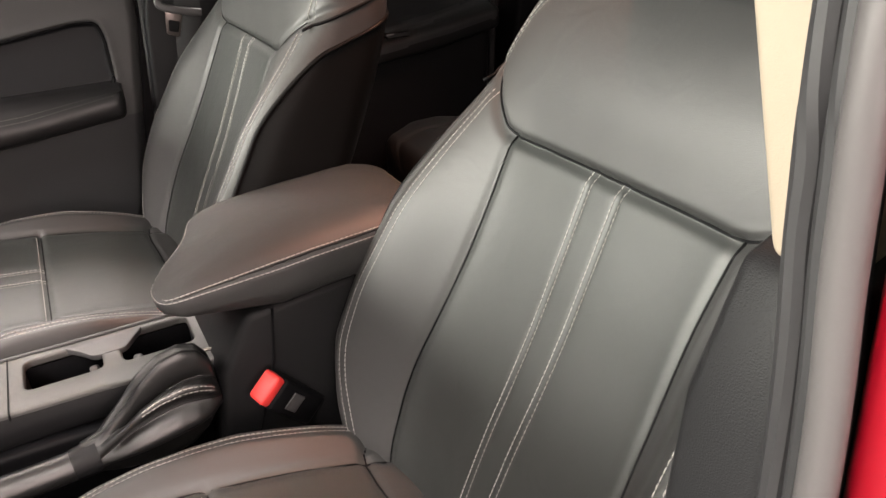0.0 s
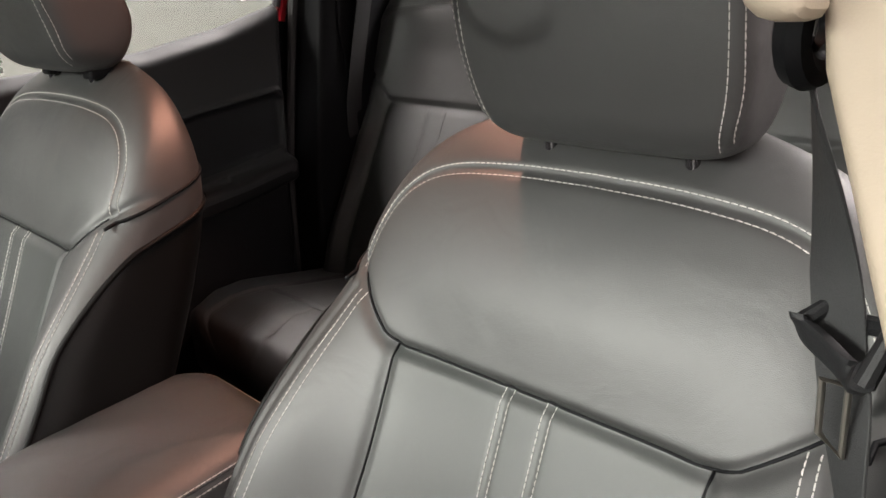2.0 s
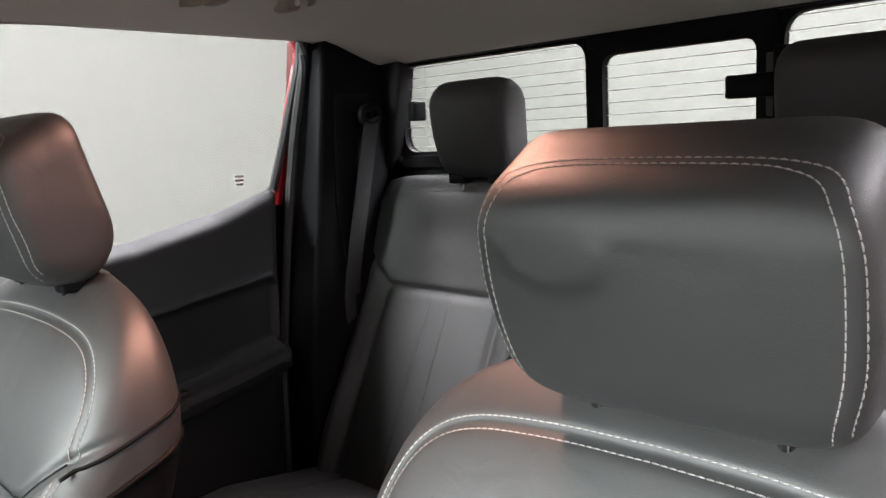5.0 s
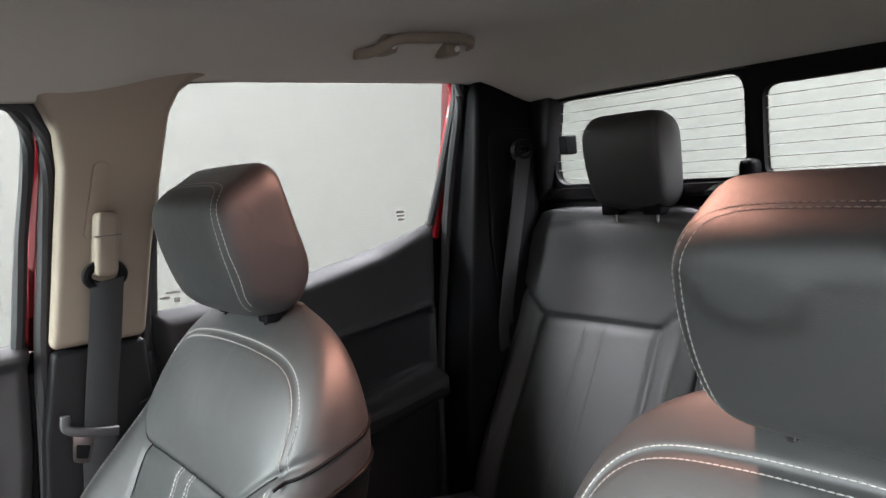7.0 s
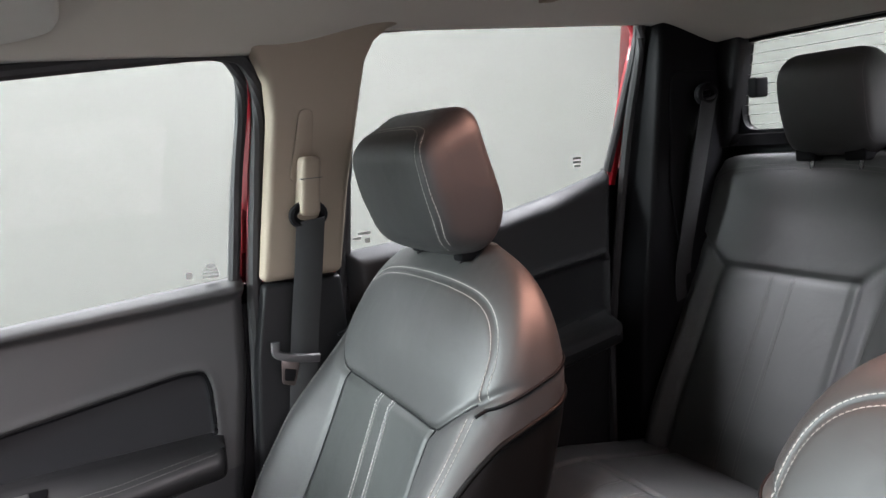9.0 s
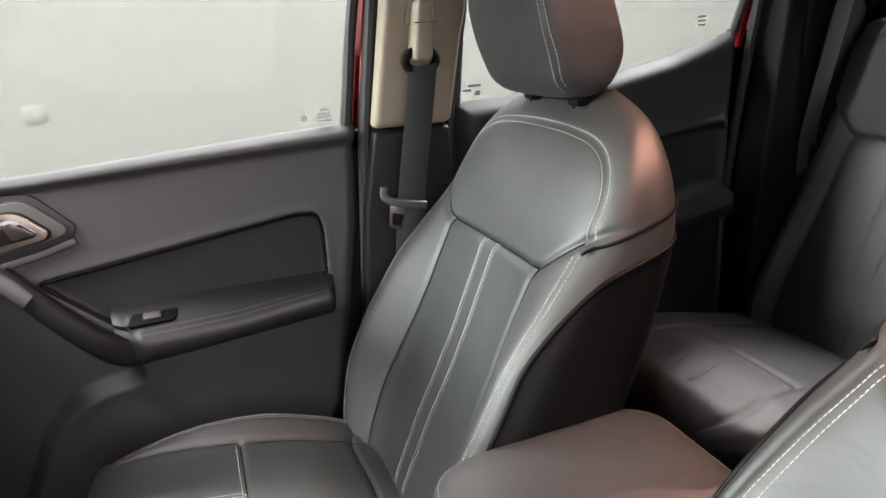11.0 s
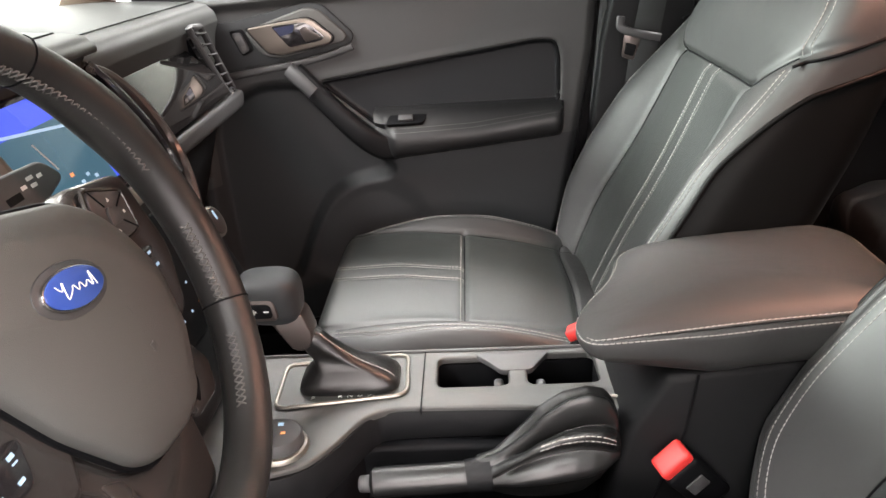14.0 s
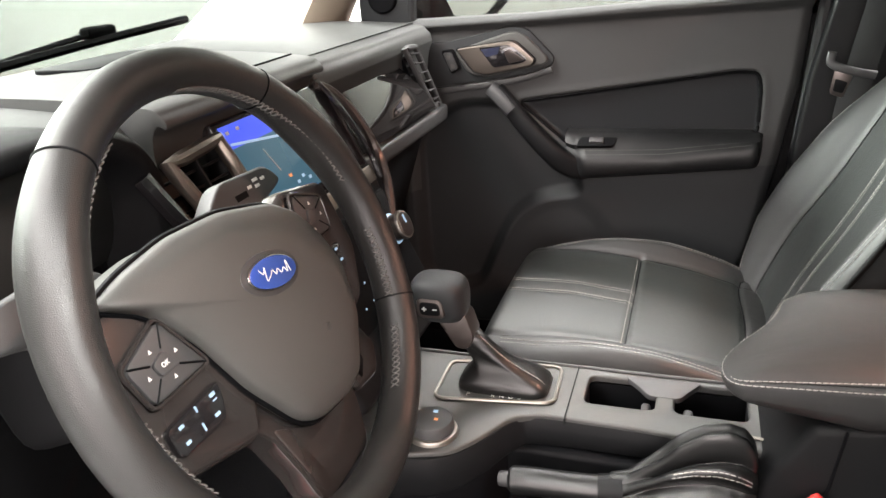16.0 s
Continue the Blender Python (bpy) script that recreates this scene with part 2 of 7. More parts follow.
def ribbon(points, width_dir, width, thick, bm=None):
    """A flat band along points; width_dir is its breadth's direction."""
    bm = bm or bmesh.new()
    pts = [Vector(p) for p in points]
    dirs = [Vector(q).normalized() for q in width_dir] if isinstance(width_dir, list) else [Vector(width_dir).normalized()] * len(pts)
    rings = []
    for i, p in enumerate(pts):
        w = dirs[i]
        d = (pts[min(i + 1, len(pts) - 1)] - pts[max(i - 1, 0)]).normalized()
        n = d.cross(w).normalized()
        rings.append([bm.verts.new(p + w * a * width / 2 + n * b * thick / 2) for a, b in ((-1, -0.6), (-0.96, -1), (0.96, -1), (1, -0.6), (1, 0.6), (0.96, 1), (-0.96, 1), (-1, 0.6))])
    for a, b in zip(rings, rings[1:]):
        for k in range(8):
            bm.faces.new((a[k], a[(k + 1) % 8], b[(k + 1) % 8], b[k]))
    bm.faces.new(rings[0])
    bm.faces.new(rings[-1])
    return bm


def disc(c, axis, r0, r1, h, seg=24, bm=None, r=0.0):
    """A turned piece of radii r0 and r1 that rises h from c along axis."""
    b = bmesh.new()
    q = Vector(axis).to_track_quat("Z", "Y").to_matrix().to_4x4()
    bmesh.ops.create_cone(b, cap_ends=True, segments=seg, radius1=r0, radius2=r1, depth=h, matrix=Matrix.Translation(c) @ q @ Matrix.Translation((0, 0, h / 2)))
    bevel(b, r, 2, 40)
    return merge(bm, b)


def lerp_table(table):
    xs, ys = [a for a, _ in table], [b for _, b in table]
    n = 400
    fine = np.linspace(xs[0], xs[-1], n)
    # monotone-looking smooth curve: linear, then softened
    lin = np.interp(fine, xs, ys)
    k = np.hanning(41)
    k /= k.sum()
    pad = np.pad(lin, 20, mode="reflect", reflect_type="odd")
    soft = np.convolve(pad, k, "valid")
    return lambda v: float(np.interp(v, fine, soft))


def seg_dist(py, pz, line):
    """Distances of points to a polyline (arrays)."""
    best = np.full(py.shape, 9.0)
    for (a, b), (c, d) in zip(line, line[1:]):
        ux, uy = c - a, d - b
        L = ux * ux + uy * uy + 1e-12
        t = np.clip(((py - a) * ux + (pz - b) * uy) / L, 0, 1)
        best = np.minimum(best, np.hypot(py - a - t * ux, pz - b - t * uy))
    return best


def dashes(points, normals, size=0.0052, gap=0.0009, w=0.0009, bm=None, lift=0.0004):
    """Single stitches laid along a fine polyline."""
    bm = bm or bmesh.new()
    pts = [Vector(p) for p in points]
    acc = [0.0]
    for a, b in zip(pts, pts[1:]):
        acc.append(acc[-1] + (b - a).length)

    def at(s):
        i = min(max(int(np.searchsorted(acc, s)) - 1, 0), len(pts) - 2)
        t = (s - acc[i]) / max(acc[i + 1] - acc[i], 1e-9)
        return pts[i].lerp(pts[i + 1], t), Vector(normals[i])

    s = 0.0
    while s + size < acc[-1]:
        (p, n), (q, _) = at(s), at(s + size)
        d = (q - p).normalized()
        e = n.cross(d).normalized() * w * 0.5
        n = n.normalized()
        mid = (p + q) / 2 + n * (lift + w * 0.55)
        v = [bm.verts.new(x) for x in (p + n * lift * 0.2 - e, p + n * lift * 0.2 + e, mid - e * 1.1, mid + e * 1.1, q + n * lift * 0.2 - e, q + n * lift * 0.2 + e)]
        lo = [bm.verts.new(x - n * w * 0.8) for x in (p - e, p + e, q - e, q + e)]
        for f in ((0, 1, 3, 2), (2, 3, 5, 4), (0, 2, 4), (1, 5, 3)):
            bm.faces.new([v[k] for k in f])
        bm.faces.new((v[0], lo[0], lo[2], v[4]))
        bm.faces.new((v[1], v[5], lo[3], lo[1]))
        s += size + gap
    return bm


def surface_stitch(me, line, toward, bm, w=0.0011):
    """Stitches on a mesh under a polyline in space, met along the direction toward."""
    from mathutils.bvhtree import BVHTree
    b = bmesh.new()
    b.from_mesh(me)
    tree = BVHTree.FromBMesh(b)
    b.free()
    pts, nor = [], []
    for a, c in zip(line, line[1:]):
        a, c = Vector(a), Vector(c)
        n = max(1, int((c - a).length / 0.004))
        for i in range(n):
            p = a.lerp(c, i / n)
            d = Vector(toward(p)) if callable(toward) else Vector(toward)
            hit = tree.ray_cast(p - d.normalized() * 0.2, d.normalized())
            if hit[0] is not None:
                nn = hit[1] if hit[1].dot(d) < 0 else -hit[1]
                pts.append(hit[0]), nor.append(nn)
    return dashes(pts, nor, bm=bm, w=w) if len(pts) > 2 else bm


def height_grid(fn, us, vs, bm=None, mats=None):
    """A sheet of quads fn(u, v)."""
    bm = bm or bmesh.new()
    rows = [[bm.verts.new(fn(u, v)) for u in us] for v in vs]
    for a, b in zip(rows, rows[1:]):
        for i in range(len(us) - 1):
            bm.faces.new((a[i], a[i + 1], b[i + 1], b[i]))
    return bm


def lettering(name, words, size, at, mat, parent, depth=0.0003):
    """Raised lettering in the built-in font, centred on a place."""
    cu = bpy.data.curves.new(name, "FONT")
    cu.body, cu.size, cu.extrude, cu.align_x, cu.align_y = words, size, depth, "CENTER", "CENTER"
    tmp = new(name, cu)
    bpy.context.view_layer.update()
    me = bpy.data.meshes.new_from_object(tmp)
    bpy.data.objects.remove(tmp)
    bpy.data.curves.remove(cu)
    b = bmesh.new()
    b.from_mesh(me)
    bpy.data.meshes.remove(me)
    return part(name, moved(b, at), mat, parent)

# ---- the cabin's shell ----
def sdf_poly(px, py, poly):
    """Signed distance to a polygon, inside negative (arrays)."""
    d = np.full(px.shape, 9.0)
    inside = np.zeros(px.shape, bool)
    n = len(poly)
    for i in range(n):
        (ax, ay), (bx, by) = poly[i], poly[(i + 1) % n]
        ex, ey = bx - ax, by - ay
        t = np.clip(((px - ax) * ex + (py - ay) * ey) / (ex * ex + ey * ey + 1e-12), 0, 1)
        d = np.minimum(d, np.hypot(px - ax - t * ex, py - ay - t * ey))
        cross = ((ay > py) != (by > py)) & (px < (bx - ax) * (py - ay) / (by - ay + 1e-12) + ax)
        inside ^= cross
    return np.where(inside, -d, d)


def ease(d, w):
    """1 well inside a shape, 0 outside, over a width w about its edge."""
    t = np.clip(0.5 - d / w, 0, 1)
    return t * t * (3 - 2 * t)


def panel_sheet(name, x0, right, z0, top, nx, nz, depth_fn, mats, tag, parent, thick, label=""):
    """A moulded door skin: y = depth_fn(x, z), from x0 to the curve right (z, x) and from z0 up to the curve top (x, z), given a thickness outward."""
    S, T = np.meshgrid(np.linspace(0, 1, nx), np.linspace(0, 1, nz))
    tx, tz = np.array(top).T
    rz, rx = np.array(right).T
    xl = x0 + S * (tx[-1] - x0)
    Z = z0 + T * (np.interp(xl, tx, tz) - z0)
    X = x0 + S * (np.interp(Z, rz, rx) - x0)
    Y = depth_fn(X, Z)
    t = tag(X, Z)
    verts = np.stack([X.ravel(), Y.ravel(), Z.ravel()], -1).tolist()
    faces, mi = [], []
    for j in range(nz - 1):
        for i in range(nx - 1):
            faces.append((j * nx + i, j * nx + i + 1, (j + 1) * nx + i + 1, (j + 1) * nx + i))
            mi.append(int(t[j, i]))
    me = bpy.data.meshes.new(name)
    me.from_pydata(verts, [], faces)
    me.polygons.foreach_set("material_index", mi)
    for m in mats:
        me.materials.append(m)
    for p in me.polygons:
        p.use_smooth = True
    ob = new(name, me)
    ob.parent = parent
    if label:
        ob["label"] = label
    mod = ob.modifiers.new("thickness", "SOLIDIFY")
    mod.thickness, mod.offset = abs(thick), (-1 if thick > 0 else 1)
    return ob


def bar_loft(pts, widths, depths, bm=None):
    """A rounded bar through pts that lie near a door's plane; widths in the plane, depths across."""
    bm = bm or bmesh.new()
    P = [Vector(p) for p in pts]
    rings = []
    for i, p in enumerate(P):
        d = (P[min(i + 1, len(P) - 1)] - P[max(i - 1, 0)]).normalized()
        n = Vector((0, 1, 0))
        w = d.cross(n).normalized()
        ring = []
        for k in range(16):
            a = 2 * math.pi * k / 16
            ca, sa = math.cos(a), math.sin(a)
            ring.append(bm.verts.new(p + w * widths[i] / 2 * math.copysign(abs(ca) ** 0.6, ca) + n * depths[i] / 2 * math.copysign(abs(sa) ** 0.6, sa)))
        rings.append(ring)
    for a, b in zip(rings, rings[1:]):
        for k in range(16):
            bm.faces.new((a[k], a[(k + 1) % 16], b[(k + 1) % 16], b[k]))
    bm.faces.new(rings[0])
    bm.faces.new(rings[-1])
    return bm


truck = thing("pickup_cab", "red crew-cab pickup body around a black and beige cabin", "pickup truck", kind="structure")

# floor, tunnel and sills
part("floor_pan", box(-1.35, 1.05, -0.72, 0.72, 0.40, 0.455, 0.01), CARPET, truck, "black carpeted cabin floor")
part("transmission_tunnel", prism(rounded([(-0.17, 0.44), (-0.13, 0.58), (0.13, 0.58), (0.17, 0.44)], 0.04), "x", -1.30, 0.50, 0.01), CARPET, truck)
part("firewall", box(-1.36, -1.30, -0.72, 0.72, 0.40, 1.15, 0.01), CARPET, truck)
for s in (-1, 1):
    part("sill", box(-0.95, 0.95, min(s * 0.725, s * 0.80), max(s * 0.725, s * 0.80), 0.36, 0.50, 0.02, 3), RED, truck, "red painted sill")
    part("sill_plate", box(-0.85, 0.85, min(s * 0.66, s * 0.724), max(s * 0.66, s * 0.724), 0.44, 0.512, 0.004), BLACK, truck)
for s in (-1, 1):
    part("door_jamb", box(-0.98, 0.05, min(s * 0.722, s * 0.736), max(s * 0.722, s * 0.736), 0.42, 1.20, 0.0), BLACK, truck) if s > 0 else None
    part("kick_panel", box(-1.30, -0.80, min(s * 0.66, s * 0.72), max(s * 0.66, s * 0.72), 0.42, 1.16, 0.01), PLASTIC_SOFT, truck)
    part("jamb_post", prism([(-0.16, 0.46), (-0.16, 1.20), (-0.03, 1.212), (0.0, 1.225), (0.06, 1.238), (0.06, 0.46)], "y", 0.7125, 0.72, 0), BLACK, truck) if s > 0 else None
    part("rear_jamb", prism([(0.72, 0.46), (0.72, 1.27), (0.79, 1.322), (0.83, 1.345), (0.96, 1.36), (0.96, 0.46)], "y", min(s * 0.7125, s * 0.72), max(s * 0.7125, s * 0.72), 0), BLACK, truck)
part("rear_bulkhead", box(1.09, 1.14, -0.72, 0.72, 0.40, 1.385, 0.01), VINYL, truck)
part("parcel_ledge", prism([(1.078, 1.28), (1.078, 1.365), (1.090, 1.385), (1.10, 1.385), (1.10, 1.28)], "y", -0.64, 0.64, 0.004), PLASTIC_SOFT, truck)

# headliner: one sheet that droops to the rails, and the red roof over it
def liner_z(x, y):
    a = min(1, max(0, (abs(y) - 0.45) / 0.18))
    b = min(1, max(0, (x - 0.86) / 0.22))
    c = min(1, max(0, (-0.35 - x) / 0.35))
    e = lambda t: t * t * (3 - 2 * t)
    rise = min(1, max(0, (x - 0.10) / 0.20))
    side = (0.112 - 0.032 * rise * rise * (3 - 2 * rise)) * e(a)
    return 1.728 - side - (0.128 - side) * e(b) - 0.09 * e(c) * (1 - e(a))


bm = height_grid(lambda x, y: (x, y, liner_z(x, y)), np.linspace(-0.72, 1.085, 60), np.linspace(-0.635, 0.635, 60))
ceiling = single("ceiling", bm, LINER, "grey-beige cloth headliner", "headliner", kind="structure", sharp=180)
mod = ceiling.modifiers.new("thickness", "SOLIDIFY")
mod.thickness, mod.offset = 0.012, -1
bm = height_grid(lambda x, y: (x, y, liner_z(x, y * 0.9) + 0.05), np.linspace(-0.74, 1.12, 30), np.linspace(-0.68, 0.68, 30))
roof = part("roof", bm, RED, truck, "red painted roof skin", 180)
roof.modifiers.new("thickness", "SOLIDIFY").thickness = 0.01


def pillar_b(s):
    """The post between the doors: beige trim above, black below, seals and the red body in the shut line."""
    dz = 0.0 if s > 0 else -0.068
    dx = 0.0 if s > 0 else 0.042
    def seal_y(z):
        return float(np.interp(z, [0.45, 1.085, 1.20, 1.271, 1.40, 1.53, 1.60], [-0.738, -0.711, -0.6995, -0.6935, -0.682, -0.667, -0.652]))
    def leaned(bm, outer=False):
        """The post leans inwards as it rises."""
        for v in bm.verts:
            v.co.y -= s * (0.15 * (v.co.z - 1.237) if s > 0 else 0.004 + 0.36 * (min(v.co.z, 1.40) - 1.237) + 0.10 * max(0, v.co.z - 1.40))
            if s < 0 and outer and v.co.y < -0.68 + 0.36 * (min(v.co.z, 1.40) - 1.237):
                v.co.y = seal_y(v.co.z) - 0.004
        return bm
    up = [(0.045 + dx, 1.237 + dz), (0.062 + dx, 1.35), (0.084 + dx, 1.506), (0.083 + dx, 1.56), (0.062, 1.612), (0.055, 1.67), (0.37, 1.67), (0.33, 1.648), (0.292, 1.636), (0.266, 1.617), (0.248, 1.585), (0.238, 1.54), (0.205, 1.38), (0.184 + dx, 1.236 + dz * 0.4)]
    post = new("pillar_b_trim")
    post.parent = truck
    part("upper_trim", leaned(prism(up, "y", min(s * 0.652, s * (0.72 if s > 0 else 0.706)), max(s * 0.652, s * (0.72 if s > 0 else 0.706)), 0.012 if s > 0 else 0.006, 4), True), BEIGE, post, "beige moulded pillar trim")
    low = [(0.047 + dx, 1.233 + dz), (0.183, 1.232 + dz * 0.4), (0.19, 0.90), (0.21, 0.52), (-0.02 + dx, 0.52), (-0.01 + dx, 0.80), (0.02 + dx, 1.10)]
    part("lower_trim", prism(low, "y", min(s * 0.656, s * 0.71), max(s * 0.656, s * 0.71), 0.008, 3), PLASTIC_SOFT, post, "black plastic lower pillar trim")
    # body of the post
    core = [(0.02 + dx, 0.45), (0.03 + dx, 1.24), (0.075 + dx, 1.62), (0.245, 1.62), (0.21, 1.24), (0.22, 0.45)]
    body = prism(core, "y", min(s * 0.70, s * 0.775), max(s * 0.70, s * 0.775), 0.01, 3)
    if s < 0:
        for v in body.verts:
            v.co.y += seal_y(v.co.z) + 0.672
    part("pillar_body", body, RED, post, "red painted door post")
    if s > 0:
        line = [(0.000, 0.693, 0.52), (0.006, 0.694, 0.80), (0.028, 0.695, 1.10), (0.040, 0.692, 1.24), (0.062, 0.68, 1.40), (0.078, 0.665, 1.53), (0.068, 0.652, 1.585), (0.03, 0.645, 1.610), (-0.10, 0.64, 1.606), (-0.40, 0.635, 1.585)]
        part("door_seal", tube(smooth_line(line, 8), 0.0125, 10), RUBBER, post, "black rubber door seal")
    else:
        def seal(dx2, dy, zs=(0.52, 0.80, 1.085, 1.20, 1.271, 1.40, 1.53, 1.585)):
            xs = [float(np.interp(z, [0.5, 1.085, 1.20, 1.271, 1.40, 1.53, 1.60], [0.05, 0.064, 0.067, 0.070, 0.086, 0.110, 0.106])) + dx2 for z in zs]
            return [(x, seal_y(z) + dy, z) for x, z in zip(xs, zs)]
        over = [(0.03, -0.645, 1.610), (-0.10, -0.64, 1.606), (-0.40, -0.635, 1.585)]
        part("door_seal", tube(smooth_line(seal(0.0, 0.0) + over, 8), 0.0062, 10), RUBBER, post, "black rubber door seal")
        part("seal_lip", tube(smooth_line(seal(0.001, -0.0095), 8), 0.0052, 10), RUBBER, post, "dark rubber seal lip")
        part("seal_channel", tube(smooth_line(seal(0.009, -0.0150), 8), 0.0075, 8), BLACK, post)
        part("seal_flange", tube(smooth_line(seal(-0.006, -0.0225), 8), 0.0080, 12), SEAL_GREY, post, "pale grey bulb seal")
    line = [(0.215, s * 0.70, 0.52), (0.21, s * 0.70, 0.90), (0.195, s * 0.695, 1.236), (0.222, s * 0.675, 1.42), (0.236, s * 0.66, 1.56), (0.262, s * 0.645, 1.626), (0.34, s * 0.64, 1.647), (0.80, s * 0.64, 1.652), (0.872, s * 0.645, 1.630), (0.84, s * 0.67, 1.40), (0.80, s * 0.70, 1.0), (0.78, s * 0.70, 0.6)]
    part("door_seal", tube(smooth_line(line, 8), 0.010, 8), RUBBER, post, "black rubber door seal")
    # height adjuster of the belt
    ex, ez = (0.0, 0.0) if s > 0 else (-0.030, 0.022)
    slot = rounded([(0.103, 1.40), (0.128, 1.515), (0.152, 1.513), (0.140, 1.40)], 0.012)
    part("adjuster_slot", leaned(prism([(x, z) for x, z in slot], "y", min(s * 0.647, s * 0.66), max(s * 0.647, s * 0.66), 0.002)), BEIGE, post)
    ai = 0.612 if s > 0 else 0.640
    cover = rounded([(0.108 + ex, 1.345 + ez), (0.118 + ex, 1.440 + ez), (0.149 + ex, 1.438 + ez), (0.141 + ex, 1.343 + ez)], 0.010)
    part("adjuster_cover", leaned(prism(cover, "y", min(s * ai, s * 0.66), max(s * ai, s * 0.66), 0.008, 3)), BEIGE, post, "beige belt height adjuster")
    part("adjuster_line", leaned(box(0.111 + ex, 0.1475 + ex, min(s * (ai - 0.0008), s * (ai + 0.008)), max(s * (ai - 0.0008), s * (ai + 0.008)), 1.404 + ez, 1.4052 + ez, 0.0)), PLASTIC, post)
    # belt
    belt = thing("seat_belt", "grey seat belt hanging from the beige door post", "seat belt", "front seat belts")
    if s > 0:
        gx, gy, gz = 0.124, 0.612, 1.345
        path = [(0.124, 0.602, 1.338), (0.112, 0.610, 1.25), (0.095, 0.618, 1.14), (0.080, 0.62, 1.02), (0.07, 0.625, 0.80), (0.07, 0.63, 0.60)]
        lx, ly, lz = 0.0, 0.0, 0.0
    else:
        gx, gy, gz = 0.168, -0.584, 1.358
        path = [(0.180, -0.578, 1.352), (0.195, -0.579, 1.325), (0.205, -0.585, 1.291), (0.208, -0.592, 1.255), (0.200, -0.600, 1.222), (0.190, -0.612, 1.17), (0.178, -0.630, 1.05), (0.172, -0.637, 0.80), (0.17, -0.637, 0.60)]
    ring = [(gx + 0.026 * math.cos(t), gy, gz + 0.017 * math.sin(t)) for t in np.linspace(0, 2 * math.pi, 25)[:-1]]
    part("belt_guide", tube(ring, 0.0075, 8, closed=True, up=(0, 1, 0)), BLACK, belt, "black belt guide loop")
    web_line = smooth_line(path, 8)
    web_dir = [(1, -0.25, 0.1)] * len(web_line)
    if s < 0:
        turn = lambda z: min(1.0, max(0.0, (1.345 - z) / 0.11)) - min(1.0, max(0.0, (1.19 - z) / 0.12))
        web_dir = [Vector((1, 0.25, 0.1)).lerp(Vector((0.42, 0.85, 0.2)), turn(p.z)) for p in web_line]
    part("webbing", ribbon(web_line, web_dir, 0.047 if s > 0 else 0.034, 0.0022), WEB, belt, "dark grey woven webbing")
    if s > 0:
        q = s * 0.603 + ly
        bar = bar_loft(smooth_line([(0.043 + lx, q + s * 0.004, 1.147 + lz), (0.043 + lx, q - s * 0.001, 1.128 + lz), (0.075 + lx, q - s * 0.003, 1.116 + lz), (0.112 + lx, q + s * 0.001, 1.108 + lz)], 6), [0.014] * 19, [0.010] * 19)
        part("latch_plate", bar, PLASTIC, belt, "grey latch plate grip")
        tongue = prism(rounded([(0.049 + lx, 1.118 + lz), (0.078 + lx, 1.108 + lz), (0.066 + lx, 1.070 + lz), (0.045 + lx, 1.078 + lz)], 0.005), "y", q - 0.0015, q + 0.0015, 0.0006)
        part("tongue", tongue, BRONZE, belt, "steel tongue")
        part("tongue_slot", prism(rounded([(0.052 + lx, 1.103 + lz), (0.071 + lx, 1.097 + lz), (0.065 + lx, 1.078 + lz), (0.049 + lx, 1.083 + lz)], 0.003), "y", q - 0.0022, q + 0.0022, 0.0003), BLACK, belt)
    else:
        a0, b0 = Vector((0.197, -0.584, 1.216)), Vector((0.166, -0.622, 1.209))
        a1, b1 = Vector((0.206, -0.594, 1.226)), Vector((0.176, -0.630, 1.240))
        grip = smooth_line([a0 + Vector((0, 0, 0.004)), a0.lerp(b0, 0.12), a0.lerp(b0, 0.5), a0.lerp(b0, 0.88), b0 + Vector((0, 0, 0.004))], 5)
        part("latch_plate", bar_loft(grip, [0.015] * len(grip), [0.010] * len(grip)), PLASTIC_SOFT, belt, "grey latch plate grip")
        for p, q in ((a0, a1), (b0, b1)):
            part("latch_side", tube([p, p.lerp(q, 0.5), q], [0.0050, 0.0045, 0.004], 10), PLASTIC_SOFT, belt)
        part("latch_bridge", tube([a1 + Vector((0.012, 0, -0.012)), b1 + Vector((0.012, 0, -0.012))], 0.005, 8), PLASTIC_SOFT, belt)
        tongue = [(0.172, -0.604, 1.203), (0.178, -0.614, 1.200), (0.184, -0.614, 1.158), (0.177, -0.604, 1.172)]
        part("tongue", tube([Vector(p) for p in tongue], 0.0018, 8, closed=True, up=(1, 0.4, 0)), SILVER, belt, "steel tongue")
    return post


pillar_b(1)
pillar_b(-1)

